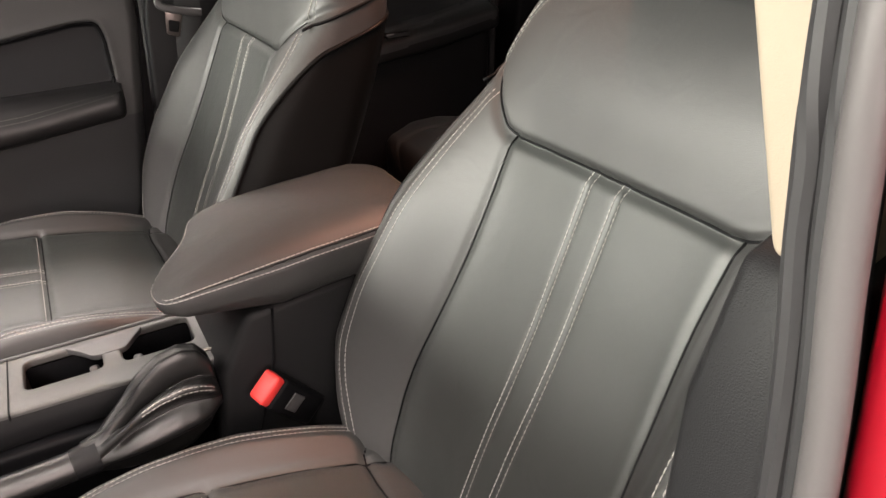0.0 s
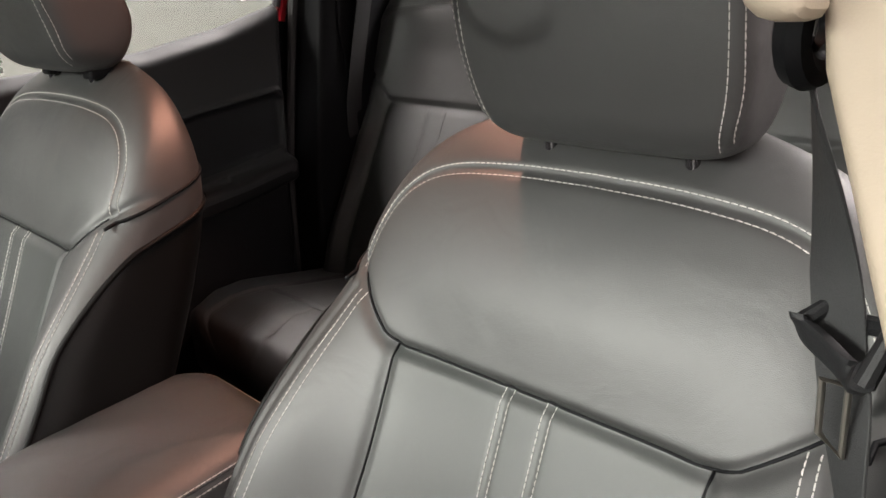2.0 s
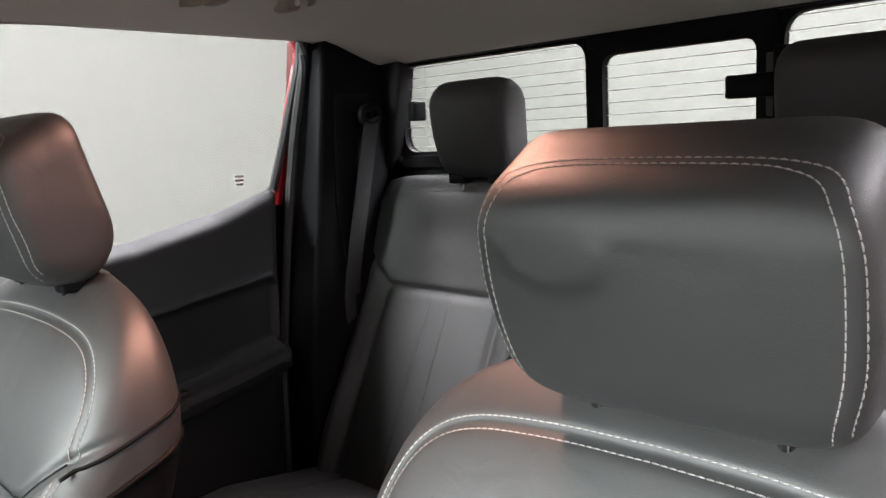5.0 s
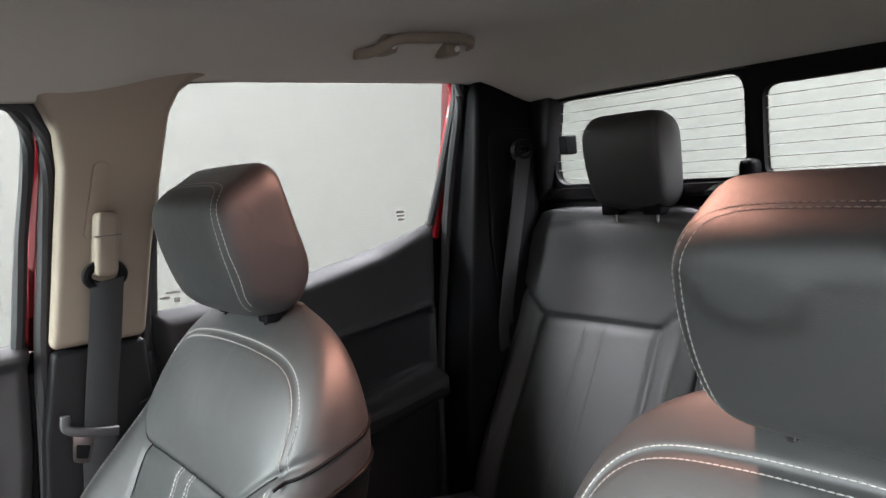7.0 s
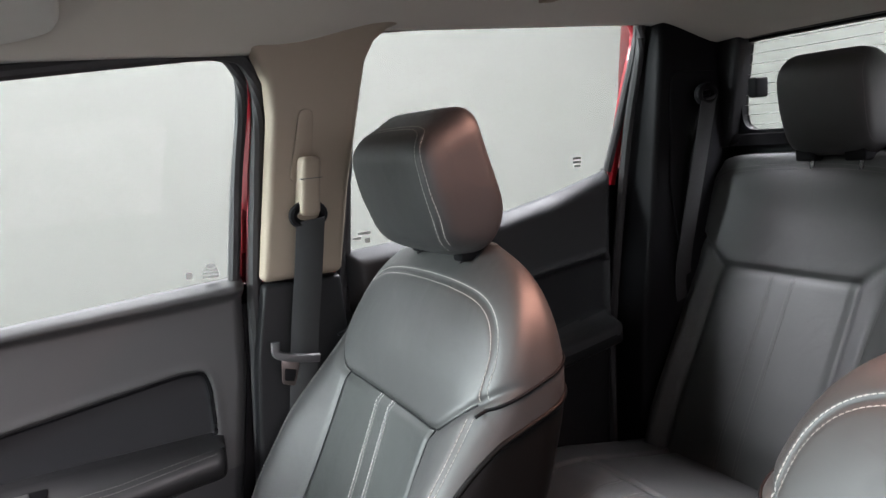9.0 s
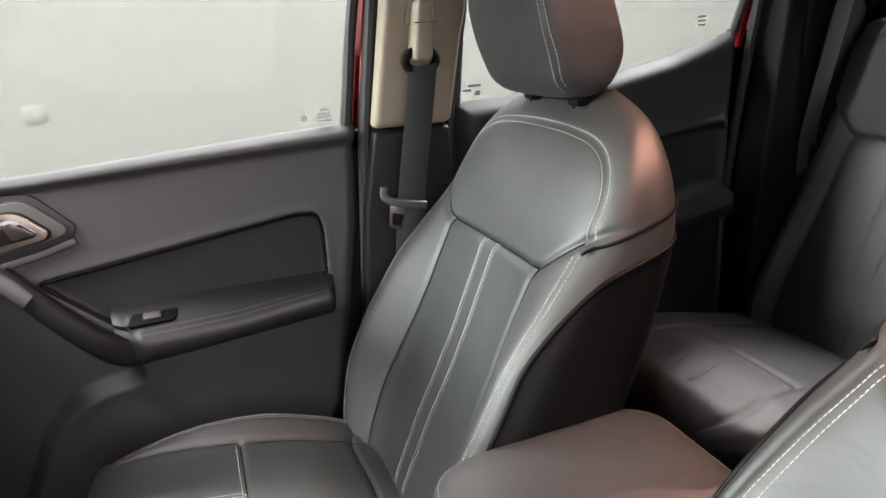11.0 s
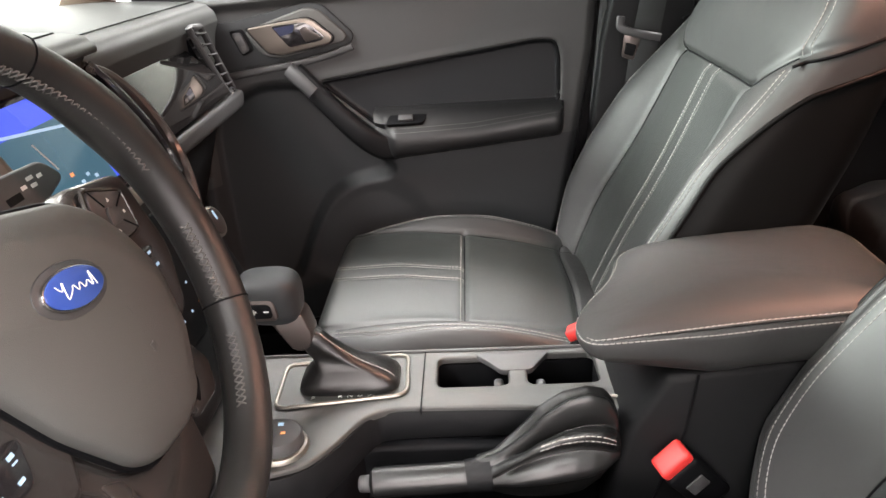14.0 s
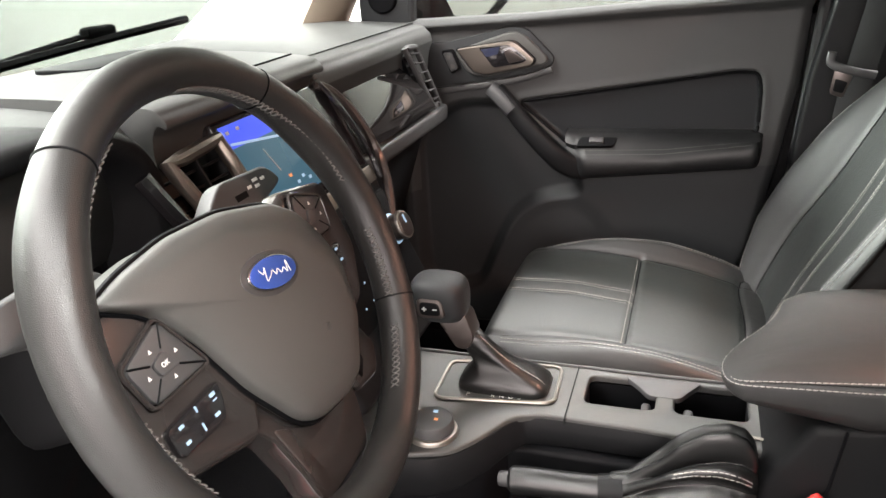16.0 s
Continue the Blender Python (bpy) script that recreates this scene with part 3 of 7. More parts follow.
# rear corner: black trim, rear belt and the sliding back window
for s in (-1, 1):
    corner = new("pillar_c_trim")
    corner.parent = truck
    out = [(0.893, 1.668), (0.852, 1.335), (0.800, 0.98), (0.775, 0.52), (1.09, 0.52), (1.095, 1.385), (1.085, 1.63), (1.06, 1.668)]
    part("side_trim", prism(out, "y", min(s * 0.605, s * 0.70), max(s * 0.605, s * 0.70), 0.012, 3), BLACK, corner, "black plastic rear quarter trim")
    part("recess_panel", prism(rounded([(0.905, 1.54), (0.89, 1.30), (0.93, 1.05), (1.04, 1.30), (1.045, 1.535)], 0.03), "y", min(s * 0.600, s * 0.61), max(s * 0.600, s * 0.61), 0.004, 2), BLACK, corner)
    ywin = [(s * 0.635, 1.63), (s * 0.55, 1.63), (s * 0.545, 1.59), (s * 0.578, 1.40), (s * 0.60, 1.37), (s * 0.64, 1.38)]
    part("rear_trim", prism(ywin, "x", 1.04, 1.09, 0.008, 3), PLASTIC_SOFT, corner)
    part("quarter_panel", prism([(0.93, 1.66), (0.885, 1.33), (0.83, 0.50), (1.12, 0.50), (1.12, 1.66)], "y", min(s * 0.70, s * 0.78), max(s * 0.70, s * 0.78), 0.01, 3), RED, corner, "red painted rear quarter")
    rb = thing("rear_seat_belt", "black rear seat belt running down the quarter trim", "seat belt", "rear seat belts")
    ring = [(0.975 + 0.022 * math.cos(t), s * 0.575, 1.487 + 0.016 * math.sin(t)) for t in np.linspace(0, 2 * math.pi, 21)[:-1]]
    part("belt_guide", tube(ring, 0.009, 8, closed=True, up=(0, 1, 0)), BLACK, rb)
    part("guide_bolt", disc((0.985, s * 0.598, 1.497), (0, -s, 0), 0.014, 0.011, 0.022, 16, None, 0.002), BLACK, rb)
    part("webbing", ribbon(smooth_line([(0.975, s * 0.568, 1.48), (0.945, s * 0.572, 1.35), (0.922, s * 0.585, 1.22), (0.915, s * 0.60, 1.12), (0.93, s * 0.612, 1.0)], 8), (1, 0, 0.28), 0.045, 0.002), WEB, rb, "black woven webbing")

# back window: black frame with three lights, the middle one sliding
back_window = thing("window_back", "sliding rear cab window with fine heating lines and a black latch", "window", kind="structure")
def light_frame(y0, y1, z0, z1, bar, x0, x1, name, rr=0.02):
    outer = rounded([(y0 - bar, z0 - bar), (y1 + bar, z0 - bar), (y1 + bar, z1 + bar), (y0 - bar, z1 + bar)], 0.006)
    inner = rounded([(y0, z0), (y1, z0), (y1, z1), (y0, z1)], rr)
    b = bmesh.new()
    n = len(inner)
    assert len(outer) == n
    rings = [[b.verts.new((x, p, q)) for p, q in loop] for x, loop in ((x0, outer), (x0, inner), (x1, inner), (x1, outer))]
    for a, c in zip(rings, rings[1:] + rings[:1]):
        for i in range(n):
            b.faces.new((a[i], a[(i + 1) % n], c[(i + 1) % n], c[i]))
    return part(name, b, BLACK, back_window)
part("header_rail", box(1.055, 1.10, -0.60, 0.60, 1.590, 1.640, 0.006, 3), PLASTIC_SOFT, back_window)
part("sill_rail", box(1.055, 1.10, -0.60, 0.60, 1.372, 1.398, 0.004), GLOSS, back_window)
light_frame(0.116, 0.568, 1.405, 1.585, 0.012, 1.068, 1.088, "window_frame", 0.035)
light_frame(-0.568, -0.214, 1.405, 1.585, 0.012, 1.068, 1.088, "window_frame", 0.035)
light_frame(-0.178, 0.078, 1.405, 1.556, 0.017, 1.058, 1.078, "sliding_frame", 0.022)
for y0, y1, x in ((0.110, 0.575, 1.079), (-0.575, -0.208, 1.079), (-0.182, 0.082, 1.069)):
    g = part("pane", box(x, x + 0.004, y0, y1, 1.402, 1.600 if x > 1.07 else 1.570, 0), GLASS, back_window)
    g.visible_shadow = False
    b = bmesh.new()
    z = 1.415
    while z < (1.58 if x > 1.07 else 1.55):
        box(x - 0.0012, x - 0.0006, y0 + 0.006, y1 - 0.006, z, z + 0.0009, 0, 1, b)
        z += 0.0205
    h = part("heating_lines", b, PRINT, back_window, "fine heating lines")
for y in (-0.1985, 0.0995):
    part("divider", box(1.060, 1.094, y - 0.009, y + 0.009, 1.392, 1.604, 0.003), BLACK, back_window)
part("upper_rail", box(1.057, 1.092, -0.206, 0.106, 1.568, 1.600, 0.004), BLACK, back_window)
latch = new("latch")
latch.parent = back_window
part("latch_bar", box(1.035, 1.058, -0.234, -0.208, 1.432, 1.538, 0.005, 3), BLACK, latch)
part("latch_rim", box(1.033, 1.037, -0.230, -0.225, 1.438, 1.532, 0.001), SILVER, latch)
part("latch_tongue", box(1.030, 1.062, -0.212, -0.142, 1.468, 1.502, 0.004, 3), BLACK, latch)
part("latch_mount", box(1.045, 1.066, -0.212, -0.196, 1.44, 1.53, 0.003), PLASTIC, latch)
part("window_stop", box(1.03, 1.066, 0.498, 0.520, 1.47, 1.51, 0.005, 3), BLACK, back_window)
part("window_stop", box(1.03, 1.066, 0.082, 0.114, 1.385, 1.436, 0.012, 3), BLACK, back_window)

# grab handle on the roof rail
grab = thing("grab_handle", "beige folding grab handle on the headliner over the rear door", "grab handle")
bar = smooth_line([(0.548, 0.520, 1.668), (0.560, 0.500, 1.667), (0.585, 0.488, 1.678), (0.615, 0.484, 1.690), (0.68, 0.482, 1.694), (0.74, 0.484, 1.696), (0.775, 0.490, 1.694), (0.792, 0.502, 1.690), (0.797, 0.522, 1.690)], 8)
part("grip", bar_loft(bar, [0.018] * len(bar), [0.022] * len(bar)), BEIGE, grab)
for x in (0.606, 0.748):
    part("mount", box(x - 0.016, x + 0.016, 0.498, 0.545, 1.668, 1.712, 0.008, 3), BEIGE, grab)
    part("mount_screw_cap", disc((x + 0.004, 0.497, 1.680), (0, -1, -0.3), 0.006, 0.005, 0.003, 14, None, 0.001), PLATE, grab)

# passenger sun visor, folded up under the front of the headliner
visor = thing("sun_visor", "pale beige sun visor folded up against the headliner", "sun visor")
vis = prism(rounded([(-0.50, 0.14), (-0.50, 0.58), (-0.26, 0.56), (-0.205, 0.50), (-0.196, 0.42), (-0.198, 0.20), (-0.23, 0.14)], 0.03, 5), "z", 1.620, 1.642, 0.009, 3)
for v in vis.verts:
    v.co.z += -0.016 + 0.06 * (v.co.x + 0.50)
part("flap", vis, LINER, visor, "cloth covered flap", 60)
part("pivot", tube([(-0.49, 0.59, 1.640), (-0.49, 0.55, 1.642)], 0.008, 10), BEIGE, visor)

def dense(line, step=0.006):
    out = []
    for (a, b), (c, d) in zip(line, line[1:]):
        n = max(1, int(math.hypot(c - a, d - b) / step))
        out += [(a + (c - a) * i / n, b + (d - b) * i / n) for i in range(n)]
    return out + [line[-1]]


# ---- passenger doors ----
FD_INSERT = [(-0.515, 1.047), (-0.10, 1.102), (-0.062, 1.100), (-0.055, 1.07), (-0.055, 0.985), (-0.41, 0.955)]
FD_HOLLOW = [(-0.585, 1.045), (-0.535, 1.035), (-0.41, 0.905), (-0.385, 0.855), (-0.47, 0.845), (-0.54, 0.80), (-0.585, 0.70), (-0.62, 0.62), (-0.75, 0.62), (-0.75, 0.98), (-0.66, 1.04)]
FD_POCKET = [(-0.405, 0.852), (-0.47, 0.842), (-0.53, 0.80), (-0.565, 0.74), (-0.595, 0.69), (-0.57, 0.635), (-0.36, 0.60), (-0.30, 0.68), (-0.33, 0.80)]
FD_EDGE = [(-0.80, 1.215), (-0.80, 0.52), (-0.14, 0.52), (-0.09, 0.62), (-0.045, 0.74), (-0.012, 0.93), (0.012, 1.08), (0.022, 1.235), (0.016, 1.252), (-0.48, 1.222)]

FD_INSERT = rounded(FD_INSERT, 0.012, 4)
FD_HOLLOW, FD_POCKET = rounded(FD_HOLLOW, 0.05, 5), rounded(FD_POCKET, 0.06, 5)


def fd_depth(x, z):
    y = 0.690 + 0.012 * np.clip((z - 1.16) / 0.08, 0, 1) ** 2 * 0
    y = y - 0.018 * ease(np.abs(z - (1.232 + 0.035 * x)) - 0.012, 0.02)          # rolled sill
    y = y + 0.014 * ease(sdf_poly(x, z, FD_INSERT), 0.010)
    y = y - 0.0012 * np.exp(-((sdf_poly(x, z, FD_INSERT) - 0.008) / 0.008) ** 2)
    y = y + 0.030 * ease(sdf_poly(x, z, FD_HOLLOW), 0.03)
    y = y + 0.007 * ease(sdf_poly(x, z, FD_POCKET) + 0.01, 0.05)
    e = sdf_poly(x, z, FD_EDGE)
    return y + 0.022 * np.clip((e + 0.022) / 0.022, 0, 1.5) ** 2


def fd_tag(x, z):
    # shade below the armrest and in the hollows, put into a darker plastic
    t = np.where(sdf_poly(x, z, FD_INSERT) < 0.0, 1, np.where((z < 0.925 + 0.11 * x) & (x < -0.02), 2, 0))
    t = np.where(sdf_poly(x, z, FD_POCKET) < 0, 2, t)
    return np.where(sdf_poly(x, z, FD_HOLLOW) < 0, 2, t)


door = thing("front_passenger_door", "closed front passenger door with charcoal panel, padded insert and armrest", "car door")
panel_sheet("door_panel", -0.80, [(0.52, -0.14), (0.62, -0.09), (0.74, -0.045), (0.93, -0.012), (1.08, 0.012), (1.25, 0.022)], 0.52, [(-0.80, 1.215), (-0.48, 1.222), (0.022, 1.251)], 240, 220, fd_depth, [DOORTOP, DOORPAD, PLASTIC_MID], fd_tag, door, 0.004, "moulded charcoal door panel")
# black line for the shadow along the insert's recessed edge
part("insert_shade_line", tube([(x, float(fd_depth(np.array(x), np.array(z))) - 0.0018, z) for x, z in dense(FD_INSERT + FD_INSERT[:1], 0.01)[:-1]], 0.0042, 6, closed=True), BLACK, door, "black line for the shade round the padded insert")
part("door_skin", box(-0.88, 0.02, 0.735, 0.80, 0.42, 1.20, 0.02, 3), RED, door, "red painted outer skin")
# window frame: the black channel round the glass
run = smooth_line([(0.006, 0.700, 1.235), (0.030, 0.690, 1.40), (0.054, 0.672, 1.545), (0.045, 0.662, 1.592), (0.010, 0.655, 1.611), (-0.10, 0.65, 1.607), (-0.38, 0.64, 1.592), (-0.58, 0.655, 1.50), (-0.69, 0.672, 1.40), (-0.728, 0.69, 1.28), (-0.738, 0.698, 1.205)], 8)
part("window_channel", tube(run, 0.010, 8), RUBBER, door, "black rubber glass channel")
red = smooth_line([(0.026, 0.722, 1.235), (0.048, 0.712, 1.40), (0.071, 0.694, 1.55), (0.060, 0.684, 1.605), (0.010, 0.675, 1.625)], 8)
part("window_frame", tube(red, 0.011, 8), RED, door, "red painted window frame")
pane = finish("pane", prism([(-0.80, 1.20), (0.03, 1.20), (0.075, 1.56), (0.055, 1.63), (-0.38, 1.63)], "y", 0.705, 0.709, 0), GLASS, door)
pane.visible_shadow = False
# pull handle
pull = smooth_line([(-0.556, 0.672, 1.076), (-0.530, 0.657, 1.050), (-0.484, 0.646, 1.000), (-0.440, 0.644, 0.955), (-0.405, 0.652, 0.926), (-0.370, 0.664, 0.920)], 6)
n = len(pull)
part("pull_handle", bar_loft(pull, [0.030 + 0.022 * i / n for i in range(n)], [0.034] * n), PLASTIC_SOFT, door, "black pull handle rising from the armrest")
part("pull_cap", bar_loft(smooth_line([(-0.567, 0.664, 1.081), (-0.54, 0.653, 1.058), (-0.52, 0.648, 1.038)], 5), [0.027] * 11, [0.034] * 11), PLASTIC, door)
# padded armrest: a deep roll that tapers to the rear, its window switch and its stitching
arm_front = lerp_table([(-0.44, 0.962), (-0.41, 0.953), (-0.37, 0.947), (-0.22, 0.952), (-0.045, 0.975)])
arm_low = lerp_table([(-0.44, 0.930), (-0.40, 0.896), (-0.35, 0.901), (-0.217, 0.913), (-0.045, 0.930)])
b = bmesh.new()
rings = []
for x in np.linspace(-0.415, -0.045, 60):
    zf, zb = arm_front(x), arm_low(x)
    k = min(1.0, max(0.0, (-0.045 - x) / 0.014)) ** 0.5 * min(1.0, max(0.0, (x + 0.415) / 0.04) * 0.55 + 0.45)
    yf = 0.690 - 0.060 * k
    sec = [(0.704, 0.990), (0.690, 0.988), (0.668, 0.985), (0.650, (0.982 + zf) / 2 + 0.002), (yf + 0.010, zf + 0.006), (yf + 0.003, zf), (yf, zf - 0.008), (yf + 0.0005, (zf + zb) / 2), (yf + 0.006, zb + 0.010), (yf + 0.014, zb + 0.002), (yf + 0.028, zb), (0.704, zb - 0.002)]
    rings.append([b.verts.new((x, max(y, yf) if y < 0.69 else y, z)) for y, z in sec])
for a, c in zip(rings, rings[1:]):
    for k in range(len(a)):
        b.faces.new((a[k], a[(k + 1) % len(a)], c[(k + 1) % len(a)], c[k]))
b.faces.new(rings[0])
b.faces.new(rings[-1])
armrest = part("armrest", b, ARM, door, "padded dark armrest", 60)
part("switch_plate", moved(prism(rounded([(-0.392, -0.015), (-0.318, -0.013), (-0.310, 0.012), (-0.382, 0.014)], 0.007), "z", -0.004, 0.0035, 0.0015), Matrix.Translation((0, 0.657, 0.973)) @ pose(0, 0, 0, 30, 0, 0)), BLACK, armrest, "black window switch plate")
part("window_switch", moved(box(-0.366, -0.338, -0.008, 0.006, 0.002, 0.009, 0.002), Matrix.Translation((0, 0.657, 0.973)) @ pose(0, 0, 0, 30, 0, 0)), PLASTIC, armrest)
arm_line = bmesh.new()
for dy, dz in ((0.004, 0.004), (0.012, 0.010)):
    surface_stitch(armrest.data, [(x, 0.634 + dy, arm_front(x) + dz) for x in np.linspace(-0.375, -0.062, 40)], (0, 0.75, -0.66), arm_line, 0.0010)
ob = finish("stitching", arm_line, THREAD_DARK, armrest, "grey stitching along the armrest", 180, recalc=False)
ob["kind"] = "stuff"
# latch bezel with chrome lever
band = rounded([(-0.775, 1.168), (-0.66, 1.170), (-0.525, 1.197), (-0.492, 1.192), (-0.438, 1.135), (-0.446, 1.117), (-0.51, 1.100), (-0.69, 1.078), (-0.775, 1.066)], 0.012)
part("latch_panel", prism(band, "y", 0.683, 0.696, 0.003, 2), PLASTIC_MID, door, "dark trim panel round the latch")
bez = [(-0.645, 1.152), (-0.525, 1.188), (-0.500, 1.184), (-0.450, 1.136), (-0.456, 1.123), (-0.580, 1.099), (-0.615, 1.106)]
part("latch_bezel", prism(rounded(bez, 0.012), "y", 0.676, 0.694, 0.006, 3), HUB, door, "dark satin latch bezel")
ring_out = [(-0.638, 1.157), (-0.526, 1.171), (-0.512, 1.167), (-0.476, 1.134), (-0.483, 1.122), (-0.578, 1.105), (-0.604, 1.112)]
grow = lambda pts, k: [(-0.556 + (x + 0.556) * k, 1.138 + (z - 1.138) * k) for x, z in pts]
part("latch_gap", prism(rounded(grow(ring_out, 1.05), 0.008), "y", 0.6752, 0.680, 0.0005), BLACK, door)
part("latch_ring", prism(rounded(ring_out, 0.008), "y", 0.670, 0.680, 0.003, 3), CHAMPAGNE, door, "champagne metal latch surround and lever")
cup = [(-0.590, 1.159), (-0.530, 1.163), (-0.516, 1.158), (-0.491, 1.134), (-0.500, 1.128), (-0.560, 1.119)]
part("latch_cup", prism(rounded(cup, 0.006), "y", 0.6692, 0.676, 0.0005), GLOSS, door, "dark latch cup")
part("latch_film", prism(rounded([(-0.585, 1.156), (-0.545, 1.160), (-0.550, 1.146), (-0.574, 1.140)], 0.003), "y", 0.6686, 0.671, 0), FILM, door, "dark blue film in the latch cup")
part("latch_grip", prism(rounded([(-0.538, 1.150), (-0.526, 1.156), (-0.496, 1.134), (-0.528, 1.127)], 0.004), "y", 0.6680, 0.671, 0.001), BRONZE, door)
part("lock_frame", prism(rounded([(-0.674, 1.154), (-0.646, 1.156), (-0.630, 1.116), (-0.654, 1.105)], 0.007), "y", 0.679, 0.690, 0.002), BLACK, door)
part("lock_switch", prism(rounded([(-0.668, 1.149), (-0.650, 1.151), (-0.637, 1.118), (-0.653, 1.110)], 0.005), "y", 0.675, 0.688, 0.003), PLASTIC, door, "door lock switch")
for x, z in ((-0.657, 1.140), (-0.648, 1.122)):
    part("lock_switch_mark", box(x - 0.004, x + 0.004, 0.6742, 0.6755, z - 0.004, z + 0.004, 0.0), THREAD_DARK, door)
trim_pts = smooth_line([(-0.705, 0.684, 1.067), (-0.60, 0.684, 1.080), (-0.51, 0.685, 1.094), (-0.444, 0.686, 1.112)], 6)
part("trim_strip", bar_loft(trim_pts, [0.013] * len(trim_pts), [0.010] * len(trim_pts)), PLASTIC, door, "grey trim strip")
# etched marks on the glass
marks = new("glass_mark")
marks.parent = door
for i, (x, z, w, h) in enumerate(((-0.062, 1.262, 0.010, 0.010), (-0.028, 1.268, 0.022, 0.004), (-0.028, 1.262, 0.026, 0.004), (-0.028, 1.256, 0.026, 0.004), (-0.026, 1.274, 0.014, 0.004))):
    part("print", box(x - w / 2, x + w / 2, 0.7036, 0.7042, z - h / 2, z + h / 2, 0), PRINT, marks)

# mirror outside
mirror = thing("door_mirror", "gloss black door mirror housing with a bright glass", "door mirror")
MM = Matrix.Translation((-0.712, 0.975, 1.258)) @ Matrix(((0.60, -0.80, 0, 0), (0.80, 0.60, 0, 0), (0, 0, 1, 0), (0, 0, 0, 1)))
mh = rounded([(a * 1.25, b) for a, b in [(-0.135, -0.075), (-0.13, 0.10), (-0.02, 0.115), (0.105, 0.105), (0.140, 0.02), (0.125, -0.045), (0.05, -0.100), (-0.08, -0.105)]], 0.04, 5)
part("housing", moved(prism(mh, "y", 0.0, 0.10, 0.014, 4), MM), GLOSS, mirror, "dark glossy mirror housing")
mg = rounded([(a * 1.06, b * 0.84) for a, b in [(-0.020, -0.088), (-0.085, 0.085), (-0.02, 0.098), (0.090, 0.090), (0.120, 0.018), (0.108, -0.038), (0.060, -0.085)]], 0.025, 5)
part("mirror_glass", moved(prism(mg, "y", -0.002, 0.004, 0.0), MM), material("mirror_silver", (0.85, 0.86, 0.84), 0.01, metal=1.0, vary=0.0), mirror, "mirror glass")
part("arm", box(-0.84, -0.78, 0.74, 0.95, 1.18, 1.225, 0.015, 3), BLACK, mirror)
part("sail_panel", prism(rounded([(-0.850, 1.205), (-0.778, 1.178), (-0.742, 1.200), (-0.733, 1.26), (-0.728, 1.335), (-0.85, 1.335)], 0.010), "y", 0.688, 0.73, 0.005), PLASTIC_MID, door, "dark sail panel")
part("tweeter", disc((-0.795, 0.689, 1.262), (0, -1, 0), 0.034, 0.030, 0.010, 28, None, 0.003), BLACK, door, "round black tweeter grille")

RD_INSERT = [(0.30, 1.118), (0.50, 1.143), (0.765, 1.172), (0.778, 1.160), (0.773, 1.052), (0.62, 1.030), (0.30, 0.985)]
RD_ARM = [(0.22, 0.985), (0.30, 0.982), (0.60, 1.014), (0.765, 1.042), (0.785, 1.035), (0.785, 0.985), (0.60, 0.955), (0.22, 0.92)]
RD_EDGE = [(0.205, 1.262), (0.33, 1.268), (0.50, 1.283), (0.66, 1.312), (0.772, 1.345), (0.80, 1.352), (0.812, 1.338), (0.80, 1.18), (0.79, 1.0), (0.775, 0.80), (0.77, 0.52), (0.21, 0.52)]


def rd_depth(x, z):
    y = 0.672 + 0.014 * ease(sdf_poly(x, z, RD_INSERT), 0.022) - 0.006 * np.exp(-((sdf_poly(x, z, RD_INSERT) - 0.006) / 0.006) ** 2)
    a = sdf_poly(x, z, RD_ARM)
    y = y - 0.045 * np.sqrt(np.clip(1 - np.clip((a + 0.016) / 0.016, 0, 1) ** 2, 0, 1)) * (a < 0)
    e = sdf_poly(x, z, RD_EDGE)
    return y + 0.03 * np.clip((e + 0.03) / 0.03, 0, 1.5) ** 2


rdoor = thing("rear_passenger_door", "closed rear passenger door with dark moulded panel and rising window line", "car door")
# the panel's colour turns darker below the armrest line
panel_sheet("door_panel", 0.20, [(0.52, 0.77), (0.80, 0.775), (1.0, 0.79), (1.18, 0.80), (1.34, 0.812)], 0.52, [(0.20, 1.262), (0.33, 1.268), (0.50, 1.283), (0.66, 1.312), (0.772, 1.343), (0.812, 1.352)], 170, 210, rd_depth, [PLASTIC_MID, DOORPAD, PLASTIC_SOFT], lambda x, z: np.where(sdf_poly(x, z, RD_INSERT) < 0, 1, np.where(z < 0.945 + 0.14 * (x - 0.3), 2, 0)), rdoor, 0.004, "moulded black door panel")
part("door_skin", prism([(0.21, 0.42), (0.21, 1.20), (0.60, 1.24), (0.80, 1.33), (0.80, 0.9), (0.66, 0.5), (0.60, 0.42)], "y", 0.735, 0.80, 0.02, 3), RED, rdoor, "red painted outer skin")
run = smooth_line([(0.210, 0.70, 1.26), (0.228, 0.685, 1.45), (0.243, 0.665, 1.575), (0.272, 0.655, 1.630), (0.34, 0.65, 1.646), (0.83, 0.65, 1.650), (0.872, 0.655, 1.632), (0.843, 0.68, 1.48), (0.808, 0.70, 1.345)], 8)
part("window_channel", tube(run, 0.009, 8), RUBBER, rdoor, "black rubber glass channel")
red = smooth_line([(0.824, 0.714, 1.315), (0.828, 0.712, 1.335), (0.863, 0.695, 1.50), (0.884, 0.675, 1.62), (0.86, 0.665, 1.662)], 8)
part("window_frame", tube(red, 0.013, 8), RED, rdoor, "red painted window frame")
part("door_switch", box(0.49, 0.545, 0.628, 0.650, 1.001, 1.012, 0.003), GLOSS, rdoor, "window switch")
pane = finish("pane", prism([(0.20, 1.22), (0.235, 1.60), (0.28, 1.652), (0.90, 1.658), (0.86, 1.33), (0.55, 1.25)], "y", 0.705, 0.709, 0), GLASS, rdoor)
pane.visible_shadow = False
marks = new("glass_mark")
